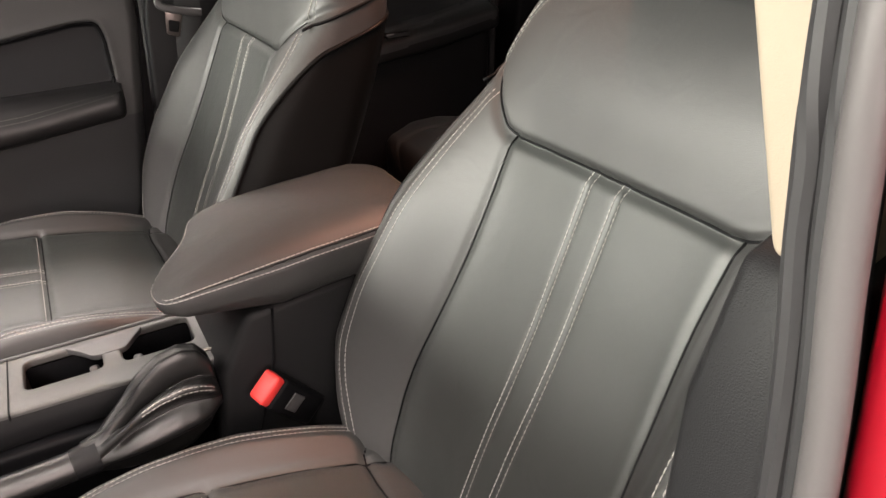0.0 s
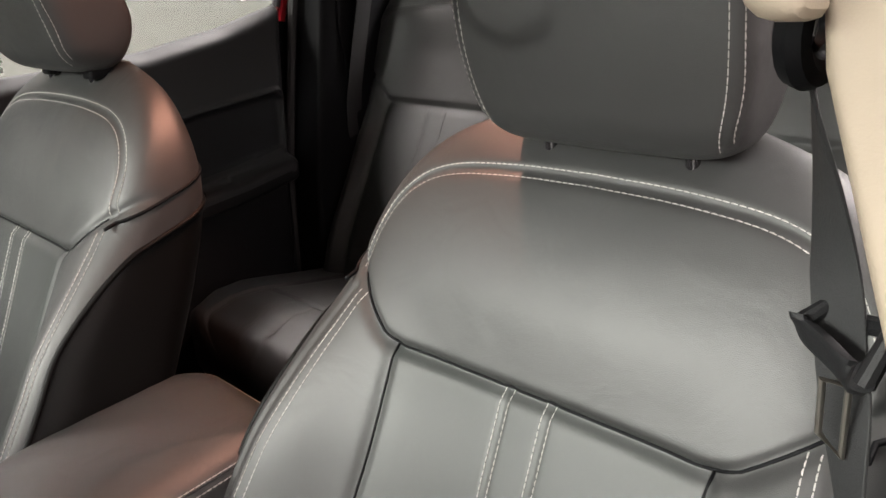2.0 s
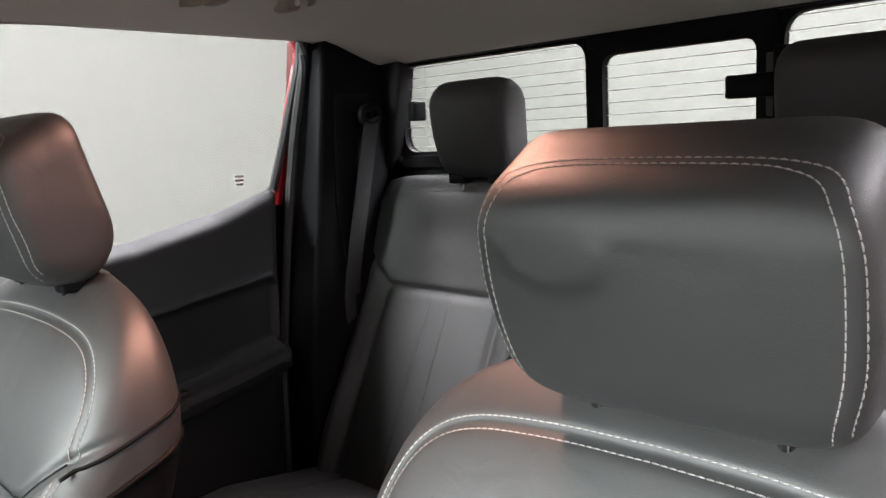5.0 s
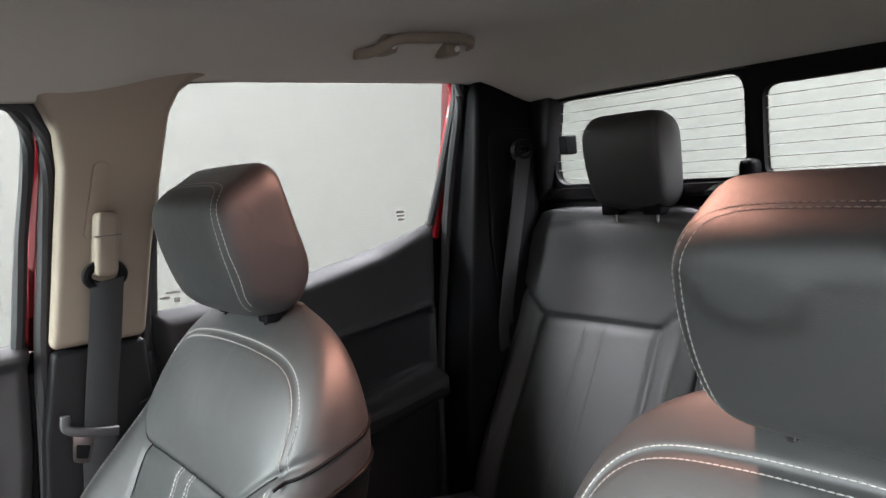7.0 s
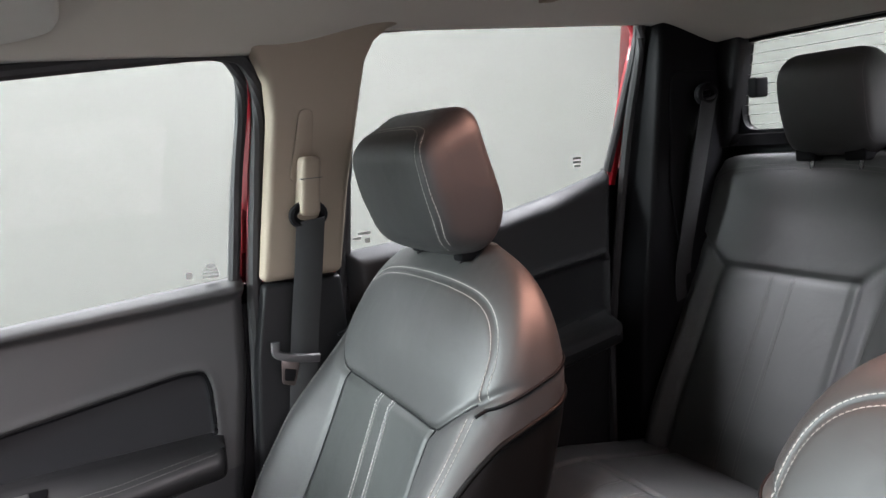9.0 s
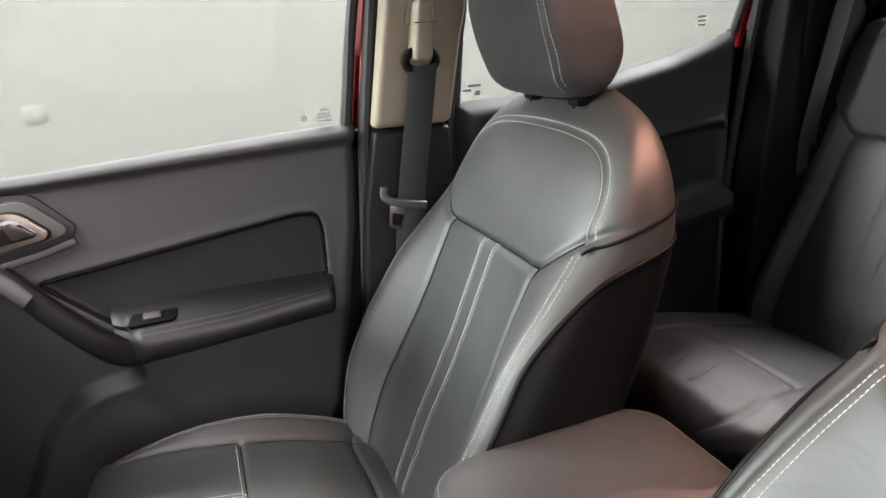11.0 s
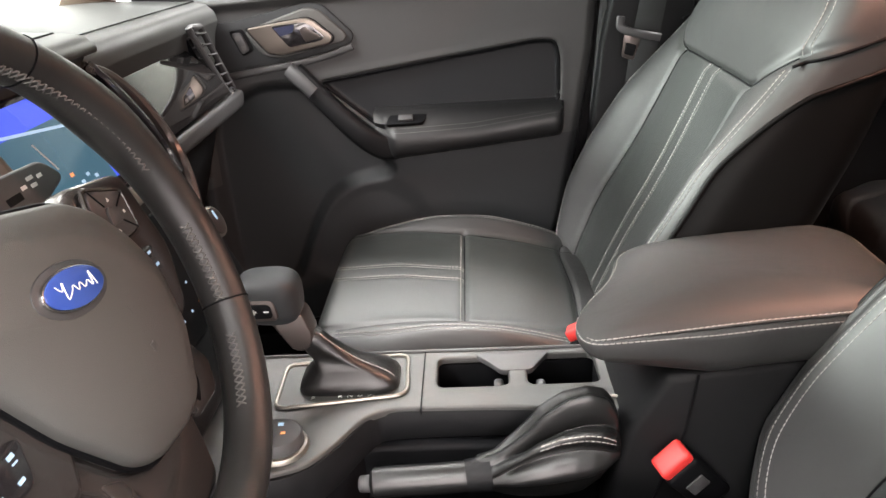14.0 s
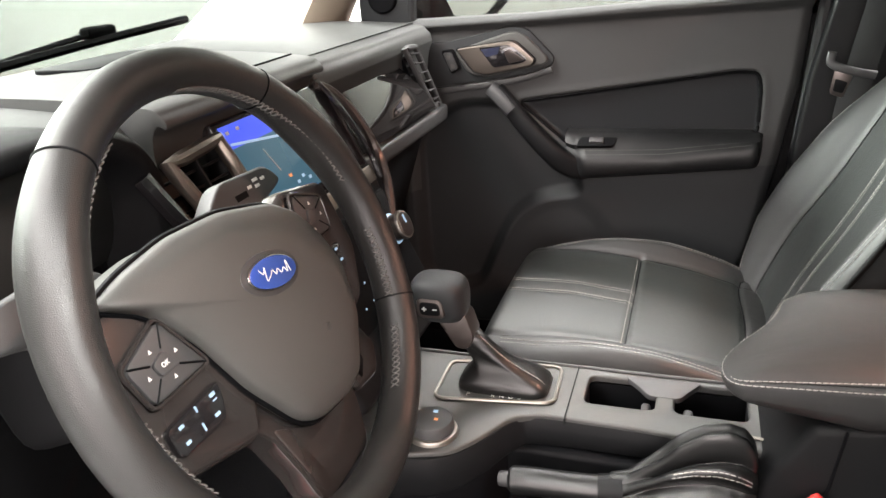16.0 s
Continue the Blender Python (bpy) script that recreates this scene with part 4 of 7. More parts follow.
marks.parent = rdoor
for x, z, w, h in ((0.735, 1.372, 0.020, 0.004), (0.735, 1.380, 0.020, 0.004), (0.735, 1.364, 0.016, 0.004), (0.235, 1.282, 0.016, 0.004), (0.25, 1.290, 0.024, 0.004), (0.255, 1.276, 0.010, 0.008)):
    part("print", box(x - w / 2, x + w / 2, 0.7036, 0.7042, z - h / 2, z + h / 2, 0), PRINT, marks)

# driver's side: rear door as a plain mirror of the other, its window letting in light; the front door stands open out of view
rdoor_l = thing("rear_driver_door", "closed rear driver-side door with dark moulded panel", "car door")
panel_sheet("door_panel", 0.20, [(0.52, 0.77), (0.80, 0.775), (1.0, 0.79), (1.18, 0.80), (1.34, 0.812)], 0.52, [(0.20, 1.262), (0.33, 1.268), (0.50, 1.283), (0.66, 1.312), (0.772, 1.343), (0.812, 1.352)], 90, 110, lambda x, z: -rd_depth(x, z), [PLASTIC_SOFT, LEATHER], lambda x, z: np.where(sdf_poly(x, z, RD_INSERT) < 0, 1, 0), rdoor_l, -0.004)
part("door_skin", prism([(0.21, 0.42), (0.21, 1.20), (0.60, 1.24), (0.80, 1.33), (0.80, 0.9), (0.66, 0.5), (0.60, 0.42)], "y", -0.80, -0.735, 0.02, 3), RED, rdoor_l, "red painted outer skin")
part("window_channel", tube([(p.x, -p.y, p.z) for p in run], 0.009, 8), RUBBER, rdoor_l)
pane = finish("pane", prism([(0.20, 1.22), (0.235, 1.60), (0.28, 1.652), (0.90, 1.658), (0.86, 1.33), (0.55, 1.25)], "y", -0.709, -0.705, 0), GLASS, rdoor_l)
pane.visible_shadow = False

# ---- seats ----
def offset_line(line, d):
    """A polyline in the plane, moved sideways by d."""
    p = [Vector((a, b)) for a, b in line]
    out = []
    for i, q in enumerate(p):
        t = (p[min(i + 1, len(p) - 1)] - p[max(i - 1, 0)]).normalized()
        out.append((q.x - t.y * d, q.y + t.x * d))
    return out


def fine(line, n=10):
    return [(v.x, v.y) for v in smooth_line([(a, b, 0) for a, b in line], n)]


class Pad:
    """An upholstered pad whose face is a height over a plane: u across, v along. face(u, v) gives the height before the seams."""

    def __init__(self, W, F, K, B, v0, v1, cap, n=5.0, peak=0.80, spread=0.13, seams=(), puff=(), NF=None, NK=None):
        self.nf = lerp_table(NF) if NF else (lambda v: n)
        self.nk = lerp_table(NK) if NK else (lambda v: 4.0)
        self.W, self.F, self.K, self.B = lerp_table(W), lerp_table(F), lerp_table(K), lerp_table(B)
        self.v0, self.v1, self.cap, self.n, self.peak, self.spread, self.seams, self.puff = v0, v1, cap, n, peak, spread, seams, puff

    def raw(self, u, v):
        w = self.W(v)
        q = np.clip(np.abs(u) / w, 0, 1)
        f, k = self.F(v), self.K(v)
        mid = (f + k) / 2
        return mid + (f - mid) * (1 - q ** self.nf(v)) ** (1 / self.nf(v)) + self.B(v) * np.exp(-((q - self.peak) / np.where(q < self.peak, self.spread, self.spread * 0.55)) ** 2)

    def height(self, u, v):
        u = np.atleast_1d(np.asarray(u, float))
        h = self.raw(u, v)
        vv = np.full(u.shape, float(v))
        for line, depth, width in self.seams:
            if min(b for _, b in line) - 0.04 < v < max(b for _, b in line) + 0.04:
                h = h - depth * np.exp(-(seg_dist(u, vv, line) / width) ** 2)
        for cu, cv, su, sv, amount in self.puff:
            h = h + amount * np.exp(-((u - cu) / su) ** 2 - ((v - cv) / sv) ** 2)
        return h

    def mesh(self, place, rows, front, back, tag):
        """place(u, v, h) is the point in the seat; tag(u, v, h, on_face) the material's index."""
        verts, faces, mats = [], [], []
        def even(count, e):
            t = np.linspace(-math.pi / 2, math.pi / 2, 4001)
            q = np.sin(t)
            z = (1 - np.abs(q) ** e) ** (1 / e) * 0.45
            arc = np.concatenate([[0], np.cumsum(np.hypot(np.diff(q), np.diff(z)))])
            return np.interp(np.linspace(0, arc[-1], count), arc, t)
        ang = even(front, self.n)
        ang2 = math.pi + even(back, 4)[1:-1]
        levels = [(v, 0.0) for v in np.linspace(self.v0, self.v1, rows)] + [(self.v1, p) for p in np.linspace(0, 88, 13)[1:]]
        info = []
        for v, p in levels:
            c, s = math.cos(radians(p)) ** 0.75, math.sin(radians(p)) ** 0.75
            w, f, k = self.W(v), self.F(v), self.K(v)
            u = w * np.sin(ang)
            h = self.height(u, v)
            u2 = w * np.sin(ang2)
            e = self.nk(v)
            h2 = (f + k) / 2 + (k - (f + k) / 2) * (1 - np.clip(np.abs(u2) / w, 0, 1) ** e) ** (1 / e)
            U, Hh = np.concatenate([u, u2]), np.concatenate([h, h2])
            mid = f + (k - f) * 0.62
            lean = (self.F(self.v1) - self.F(self.v1 - 0.02)) / 0.02
            for i, (a, b) in enumerate(zip(U * (0.25 + 0.75 * c) if p else U, Hh)):
                b2 = mid + (b - mid) * c + (lean * self.cap * s * 0.5 if p else 0)
                verts.append(place(a, v + self.cap * s, b2))
                info.append((a, v + self.cap * s, b2, i < front))
        n = front + back - 2
        for r in range(len(levels) - 1):
            for i in range(n):
                j = (i + 1) % n
                faces.append((r * n + i, r * n + j, (r + 1) * n + j, (r + 1) * n + i))
                mats.append(tag(*info[r * n + i]))
        faces.append(tuple(range(n - 1, -1, -1)))
        faces.append(tuple((len(levels) - 1) * n + i for i in range(n)))
        mats += [0, 0]
        me = bpy.data.meshes.new("pad")
        me.from_pydata(verts, [], faces)
        me.polygons.foreach_set("material_index", mats)
        for q in me.polygons:
            q.use_smooth = True
        me.update()
        return me

    def stitch(self, line, place, bm, side=1, **kw):
        """Lays stitches on the face along a line in (u, v)."""
        pts, nor = [], []
        for u, v in dense(line, 0.004):
            u = max(-self.W(v) * 0.995, min(self.W(v) * 0.995, u))
            e = 0.004
            ue = e if abs(u) + e < self.W(v) else -e
            p = Vector(place(u, v, self.height(u, v)[0]))
            a = Vector(place(u + ue, v, self.height(u + ue, v)[0])) - p
            b = Vector(place(u, v + e, self.height(u, v + e)[0])) - p
            n = a.cross(b).normalized()
            if n.dot(Vector(place(0, v, self.F(v))) - Vector(place(0, v, self.K(v)))) < 0:
                n = -n
            pts.append(p), nor.append(n)
        return dashes(pts, nor, bm=bm, **kw)


def mesh_part(name, me, mats, parent, label=""):
    me.name = name
    for m in mats:
        me.materials.append(m)
    bm = bmesh.new()
    bm.from_mesh(me)
    bmesh.ops.recalc_face_normals(bm, faces=bm.faces)
    bm.to_mesh(me)
    bm.free()
    ob = new(name, me)
    ob.parent = parent
    if label:
        ob["label"] = label
    return ob


def mirror_line(line):
    return [(-a, b) for a, b in line]


def both(line):
    return [line, mirror_line(line)]


# backrest: u = sideways, v = height, h = forward (front of the truck is -x)
YOKE = [(-0.262, 1.172), (-0.215, 1.140), (-0.170, 1.106), (-0.152, 1.098), (0.152, 1.098), (0.170, 1.106), (0.215, 1.140), (0.262, 1.172)]
BOLSTER = fine([(0.152, 1.098), (0.149, 1.02), (0.154, 0.93), (0.162, 0.84), (0.156, 0.77), (0.137, 0.70)], 6)
STRIPE = fine([(0.0205, 1.098), (0.0205, 0.95), (0.0195, 0.80), (0.017, 0.69)], 4)
TOPSEAM = fine([(0.226, 1.146), (0.217, 1.195), (0.192, 1.229), (0.150, 1.248), (0.08, 1.256), (0.0, 1.258)], 6)
TOPSEAM = TOPSEAM + mirror_line(TOPSEAM)[::-1][1:]
WING = fine([(0.224, 1.132), (0.238, 1.06), (0.249, 0.96), (0.250, 0.87), (0.237, 0.80), (0.200, 0.73)], 6)
back_pad = Pad(
    W=[(0.66, 0.175), (0.72, 0.225), (0.78, 0.262), (0.84, 0.279), (0.95, 0.279), (1.04, 0.270), (1.12, 0.258), (1.17, 0.250), (1.21, 0.237), (1.24, 0.219), (1.265, 0.194), (1.287, 0.156), (1.302, 0.10)],
    F=[(0.66, 0.055), (0.74, 0.035), (0.85, -0.012), (0.97, -0.072), (1.098, -0.133), (1.17, -0.161), (1.21, -0.182), (1.24, -0.204), (1.265, -0.226), (1.287, -0.250), (1.302, -0.268)],
    K=[(0.66, -0.10), (0.74, -0.135), (0.922, -0.20), (1.062, -0.268), (1.12, -0.297), (1.16, -0.308), (1.20, -0.309), (1.235, -0.305), (1.265, -0.300), (1.287, -0.293), (1.302, -0.286)],
    B=[(0.66, 0.03), (0.76, 0.056), (0.84, 0.068), (0.92, 0.070), (1.02, 0.056), (1.09, 0.028), (1.14, 0.006), (1.20, 0.0), (1.302, 0.0)],
    v0=0.66, v1=1.302, cap=0.003, n=5.5, peak=0.91, spread=0.26,
    NF=[(0.66, 5.5), (1.06, 5.5), (1.15, 3.9), (1.302, 3.2)], NK=[(0.66, 4.0), (1.04, 4.0), (1.14, 3.2), (1.302, 2.6)],
    seams=[(YOKE, 0.007, 0.006), *[(l, 0.0042, 0.0065) for l in both(BOLSTER)], *[(l, 0.0022, 0.0035) for l in both(STRIPE)],
           (TOPSEAM, 0.0035, 0.004), *[(l, 0.003, 0.004) for l in both(WING)]],
    puff=[(0, 1.17, 0.16, 0.05, 0.006), (0, 0.93, 0.12, 0.12, -0.006)])


def back_place(u, v, h):
    return (-h, u, v)


def back_place_driver(u, v, h):
    """The driver's backrest has a fuller bolsters."""
    k = min(1.0, max(0.0, (u - 0.165) / 0.09))
    a = float(np.interp(v, [0.66, 0.78, 0.85, 1.0, 1.09, 1.14], [0.0, 0.012, 0.017, 0.016, 0.008, 0.0])) * k * k * (3 - 2 * k)
    k = min(1.0, max(0.0, (-u - 0.165) / 0.07))
    o = float(np.interp(v, [0.66, 0.78, 0.85, 1.0, 1.09, 1.15], [0.0, 0.022, 0.032, 0.030, 0.014, 0.0])) * k * k * (3 - 2 * k)
    return (-h - 0.5 * a - o, u + a + 0.25 * o, v)


def side_top(x):
    """The seam that closes the side panel, rising to the rear."""
    return 1.132 + 0.30 * (x - 0.13)


def side_front(v):
    """How far forward the side panel reaches at a height, in x."""
    return -back_pad.F(v) - 0.75 * back_pad.B(v) + 0.008


SIDE_ROUND = 0.035


def panel_top(x):
    """The upper edge of the side panel, below its seam."""
    return side_top(x) - 0.036 - 0.25 * max(0.0, 0.17 - x)


def side_u(x, z):
    """The backrest's half width at a depth and a height."""
    w = back_pad.W(z)
    us = w * (1 - np.linspace(0, 0.07 ** 0.5, 400) ** 2)
    hs = back_pad.height(us, z)
    if -x > hs[0]:
        return float(us[np.argmin(np.abs(hs + x))])
    f, k = -back_pad.F(z), -back_pad.K(z)
    q = min(max(0.0, (x - (f + k) / 2) / ((k - f) / 2)), 0.98)
    return w * (1 - q ** back_pad.nk(z)) ** (1 / back_pad.nk(z))


def panel_outline():
    """The side panel's edge in (x, z): up its front, round the corner, back along its top."""
    r = SIDE_ROUND
    out = [(side_front(z), z) for z in np.linspace(0.78, 1.08, 40) if panel_top(side_front(z)) - z > r]
    for t in np.linspace(0, math.pi / 2, 12):
        x, z = 0.12, 1.05
        for _ in range(40):
            z = panel_top(x) - r * (1 - math.sin(t))
            x = side_front(z) + r * (1 - math.cos(t))
        out.append((x, z))
    return out + [(x, panel_top(x)) for x in np.linspace(out[-1][0] + 0.006, 0.296, 20)]


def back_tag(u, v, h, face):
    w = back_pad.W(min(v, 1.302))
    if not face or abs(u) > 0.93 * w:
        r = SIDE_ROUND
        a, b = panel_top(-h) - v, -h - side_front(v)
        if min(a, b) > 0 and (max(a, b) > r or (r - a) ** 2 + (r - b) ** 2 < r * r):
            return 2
    if face and v < 1.098 and abs(u) < np.interp(v, [0.70, 0.77, 0.84, 0.93, 1.02, 1.098], [0.137, 0.156, 0.162, 0.154, 0.149, 0.152]):
        return 1
    return 0


# cushion: u = sideways, v = -x (towards the front), h = up
C_SEAM = [(-0.166, 0.250), (0.166, 0.250)]
C_SIDE = fine([(0.150, 0.05), (0.158, 0.10), (0.168, 0.25), (0.178, 0.40), (0.172, 0.47)], 6)
C_STRIPE = [(0.021, 0.250), (0.021, 0.36), (0.021, 0.47)]
C_REAR = fine([(-0.236, 0.02), (-0.19, 0.05), (-0.150, 0.075), (0.0, 0.07), (0.150, 0.075), (0.19, 0.05), (0.236, 0.02)], 4)
C_EDGE = fine([(0.200, -0.02), (0.209, 0.10), (0.213, 0.25), (0.209, 0.36), (0.190, 0.44)], 6)
cush_pad = Pad(
    W=[(-0.06, 0.225), (0.05, 0.245), (0.20, 0.252), (0.35, 0.248), (0.41, 0.240), (0.445, 0.228)],
    F=[(-0.06, 0.705), (0.05, 0.738), (0.15, 0.760), (0.25, 0.776), (0.35, 0.784), (0.445, 0.786)],
    K=[(-0.06, 0.60), (0.445, 0.61)],
    B=[(-0.06, -0.01), (0.03, 0.008), (0.10, 0.025), (0.20, 0.036), (0.30, 0.030), (0.40, 0.010), (0.445, 0.0)],
    v0=-0.06, v1=0.445, cap=0.042, n=5, peak=0.875, spread=0.17,
    seams=[(C_SEAM, 0.005, 0.005), *[(l, 0.005, 0.005) for l in both(C_SIDE)], *[(l, 0.0022, 0.0035) for l in both(C_STRIPE)], (C_REAR, 0.005, 0.005),
           *[(l, 0.003, 0.004) for l in both(C_EDGE)]],
    puff=[(0, 0.16, 0.12, 0.06, 0.004), (0, 0.36, 0.13, 0.07, 0.004)])


def cush_place(u, v, h):
    return (-v, u, h)


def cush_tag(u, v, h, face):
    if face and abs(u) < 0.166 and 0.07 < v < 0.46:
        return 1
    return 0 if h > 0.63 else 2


def headrest_mesh(width, outline, taper, dent=None):
    """A cushion: its side outline in (x, z), swept across with rounded ends."""
    out = [Vector((x, z)) for x, z in rounded(outline, 0.030, 7)]
    c = sum(out, Vector((0, 0))) / len(out)
    thick = []
    for a, b in zip(out, out[1:] + out[:1]):
        n = max(1, int((b - a).length / 0.004))
        thick += [a.lerp(b, i / n) for i in range(n)]
    out = thick
    verts, faces = [], []
    ys = np.sin(np.linspace(-math.pi / 2, math.pi / 2, 121))
    zmin, zmax = min(p.y for p in out), max(p.y for p in out)
    for y in ys:
        k = max(1 - abs(y) ** 20, 0.0) ** (1 / 2.6)
        kz = max(1 - abs(y) ** 9, 0.0) ** (1 / 2.4)
        for p in out:
            q = Vector((c.x + (p.x - c.x) * (0.45 + 0.55 * k), c.y + (p.y - c.y) * (0.55 + 0.45 * kz)))
            crown = (0.008 * (1 - y * y) + 0.012 * (1 - min(1, ((q.y - c.y) / 0.095) ** 2))) * (1 if p.x < c.x else 0.2)
            if dent and p.x < c.x:
                d = math.hypot((y * width / 2 - dent[0]) / 0.050, (q.y - dent[1]) / (0.036 if q.y < dent[1] else 0.055))
                crown += 0.0042 / (1.0 + (d / 0.92) ** (13 if q.y < dent[1] else 4))
            low = max(0.0, min(1.0, (q.y - zmin) / (zmax - zmin)))
            verts.append((q.x - crown, y * width / 2 * (taper + (1 - taper) * min(1, low * 2.2) ** 0.6), q.y))
    n = len(out)
    for r in range(len(ys) - 1):
        faces += [(r * n + i, r * n + (i + 1) % n, (r + 1) * n + (i + 1) % n, (r + 1) * n + i) for i in range(n)]
    faces += [tuple(range(n)), tuple(len(ys) * n - 1 - i for i in range(n))]
    me = bpy.data.meshes.new("headrest")
    me.from_pydata(verts, [], faces)
    for q in me.polygons:
        q.use_smooth = True
    return me


HEAD_OUT = [(0.210, 1.298), (0.174, 1.452), (0.253, 1.502), (0.297, 1.345), (0.272, 1.294)]


def front_seat(label, lift, place, dent=None, wing_in=0.0):
    s = thing("front_seat", label, "car seat", "front seats")
    me = back_pad.mesh(place, 240, 240, 120, back_tag)
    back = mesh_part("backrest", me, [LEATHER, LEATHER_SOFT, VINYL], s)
    bm = bmesh.new()
    for l in both(STRIPE):
        for d in (-0.0042, 0.0042):
            back_pad.stitch(offset_line(l, d), place, bm, w=0.0008)
    for l in both([(u - wing_in, v) for u, v in WING]):
        for d in (-0.0042, 0.0042):
            back_pad.stitch(offset_line(l, d), place, bm)
    for d in (-0.0042, 0.0042):
        back_pad.stitch(offset_line(TOPSEAM, d), place, bm, w=0.0008)
    ob = finish("stitching", bm, THREAD, back, "pale double stitching", 180, recalc=False)
    ob["kind"] = "stuff"
    for name, l, r in (("yoke_seam", YOKE, 0.0016), *[("bolster_seam", q, 0.0014) for q in both(BOLSTER)]):
        pts = [place(max(-back_pad.W(v) * 0.97, min(back_pad.W(v) * 0.97, u)), v, back_pad.height(max(-back_pad.W(v) * 0.97, min(back_pad.W(v) * 0.97, u)), v)[0]) for u, v in dense(l, 0.006) if abs(u) < 0.224]
        part(name, tube(pts, r, 6), BLACK, back, sharp=180)
    # seams over the side panel: the leather strip's two edges
    for sgn in (-1, 1):
        for line, r, skin, seam in (([(x, side_top(x)) for x in np.linspace(0.150, 0.296, 30)], 0.0022, BLACK, "side_seam"), (panel_outline(), 0.0034, VINYL, "side_piping")):
            part(seam, tube([place(sgn * (side_u(x, z) + 0.0008), z, -x) for x, z in line], r, 8), skin, back, sharp=180)
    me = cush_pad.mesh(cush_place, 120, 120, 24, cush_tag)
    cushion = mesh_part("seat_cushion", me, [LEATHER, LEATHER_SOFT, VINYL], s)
    bm = bmesh.new()
    for l in both(C_STRIPE):
        for d in (-0.004, 0.004):
            cush_pad.stitch(offset_line(l, d), cush_place, bm, w=0.0008)
    for l in both(C_EDGE):
        for d in (-0.004, 0.004):
            cush_pad.stitch(offset_line(l, d), cush_place, bm)
    cush_pad.stitch([(-0.166, 0.256), (0.166, 0.256)], cush_place, bm, w=0.0008)
    for name, l in (("cross_seam", C_SEAM), ("rear_seam", C_REAR), *[("side_seam", q) for q in both(C_SIDE)]):
        pts = [cush_place(u, v, cush_pad.height(u, min(v, 0.444))[0]) for u, v in dense(l, 0.006) if v < 0.444]
        part(name, tube(pts, 0.0014, 6), BLACK, cushion, sharp=180)
    ob = finish("stitching", bm, THREAD, cushion, "pale double stitching", 180, recalc=False)
    ob["kind"] = "stuff"
    # head restraint
    hm = headrest_mesh(0.262, [(x, z + lift) for x, z in HEAD_OUT], 0.86, dent)
    head = mesh_part("headrest", hm, [LEATHER], s)
    bm = bmesh.new()
    for d in (0.0, 0.009):
        frame_line = [(0.2, sg * y, z + lift) for sg, y, z in ((-1, 0.108 - d * 0.8, 1.302), (-1, 0.122 - d, 1.35), (-1, 0.1245 - d, 1.40), (-1, 0.121 - d, 1.428), (-1, 0.110 - d * 0.8, 1.450 - d * 0.5), (-1, 0.088 - d * 0.4, 1.462 - d), (-1, 0.05, 1.467 - d), (1, 0.05, 1.467 - d), (1, 0.088 - d * 0.4, 1.462 - d), (1, 0.110 - d * 0.8, 1.450 - d * 0.5), (1, 0.121 - d, 1.428), (1, 0.1245 - d, 1.40), (1, 0.122 - d, 1.35), (1, 0.108 - d * 0.8, 1.302))]
        surface_stitch(hm, [v for v in smooth_line(frame_line, 6)], lambda p: Vector((1, 0, -0.22)) if p.z - lift < 1.44 else Vector((1, 0, -0.22)).lerp(Vector((0.7, 0, -0.7)), min(1, (p.z - lift - 1.44) / 0.015)), bm, 0.0008)
    ob = finish("stitching", bm, THREAD, head, "pale double stitching", 180, recalc=False)
    ob["kind"] = "stuff"
    for y in (-0.068, 0.068):
        part("post", tube([(0.248, y, 1.27), (0.243, y, 1.33 + lift)], 0.006, 12), GLOSS, head, "dark gloss post")
        collar = box(0.232, 0.266, y - 0.013, y + 0.013, 1.284, 1.305, 0.004, 3)
        part("post_collar", moved(collar, Matrix.Translation((0, 0, 0))), BLACK, s, "black plastic guide sleeve")
    # base and recliner covers
    part("seat_base", prism([(-0.42, 0.62), (-0.40, 0.50), (0.12, 0.48), (0.14, 0.66), (0.0, 0.68)], "y", -0.215, 0.215, 0.012), BLACK, s)
    for sgn in (-1, 1):
        y = sgn * 0.243
        part("side_cover", prism(rounded([(-0.36, 0.61), (-0.34, 0.655), (-0.06, 0.665), (0.06, 0.73), (0.12, 0.70), (0.12, 0.58), (-0.30, 0.56)], 0.03), "y", y - 0.014, y + 0.014, 0.006, 3), PLASTIC_SOFT, s)
        part("seat_rail", box(-0.46, 0.20, sgn * 0.19 - 0.018, sgn * 0.19 + 0.018, 0.455, 0.50, 0.004), BLACK, s)
    return s


passenger_seat = front_seat("black leather passenger seat with pale double stitching and raised headrest", 0.0, back_place)
passenger_seat.location = (0, 0.373, 0)
driver_seat = front_seat("black leather driver seat with pale double stitching, slid rearward", 0.0, back_place_driver, (0.060, 1.420), 0.014)
driver_seat.location = (0.12, -0.373, -0.032)
for seat, dy, dz in ((passenger_seat, 0.013, -0.003), (driver_seat, -0.006, -0.006)):
    for child in seat.children:
        if child.name.startswith("headrest"):
            child.location = (0, dy, dz)
            if seat is driver_seat:
                child.scale = (0.85, 0.945, 0.955)
                child.location = (0.0315, dy - 0.005, 0.0464)


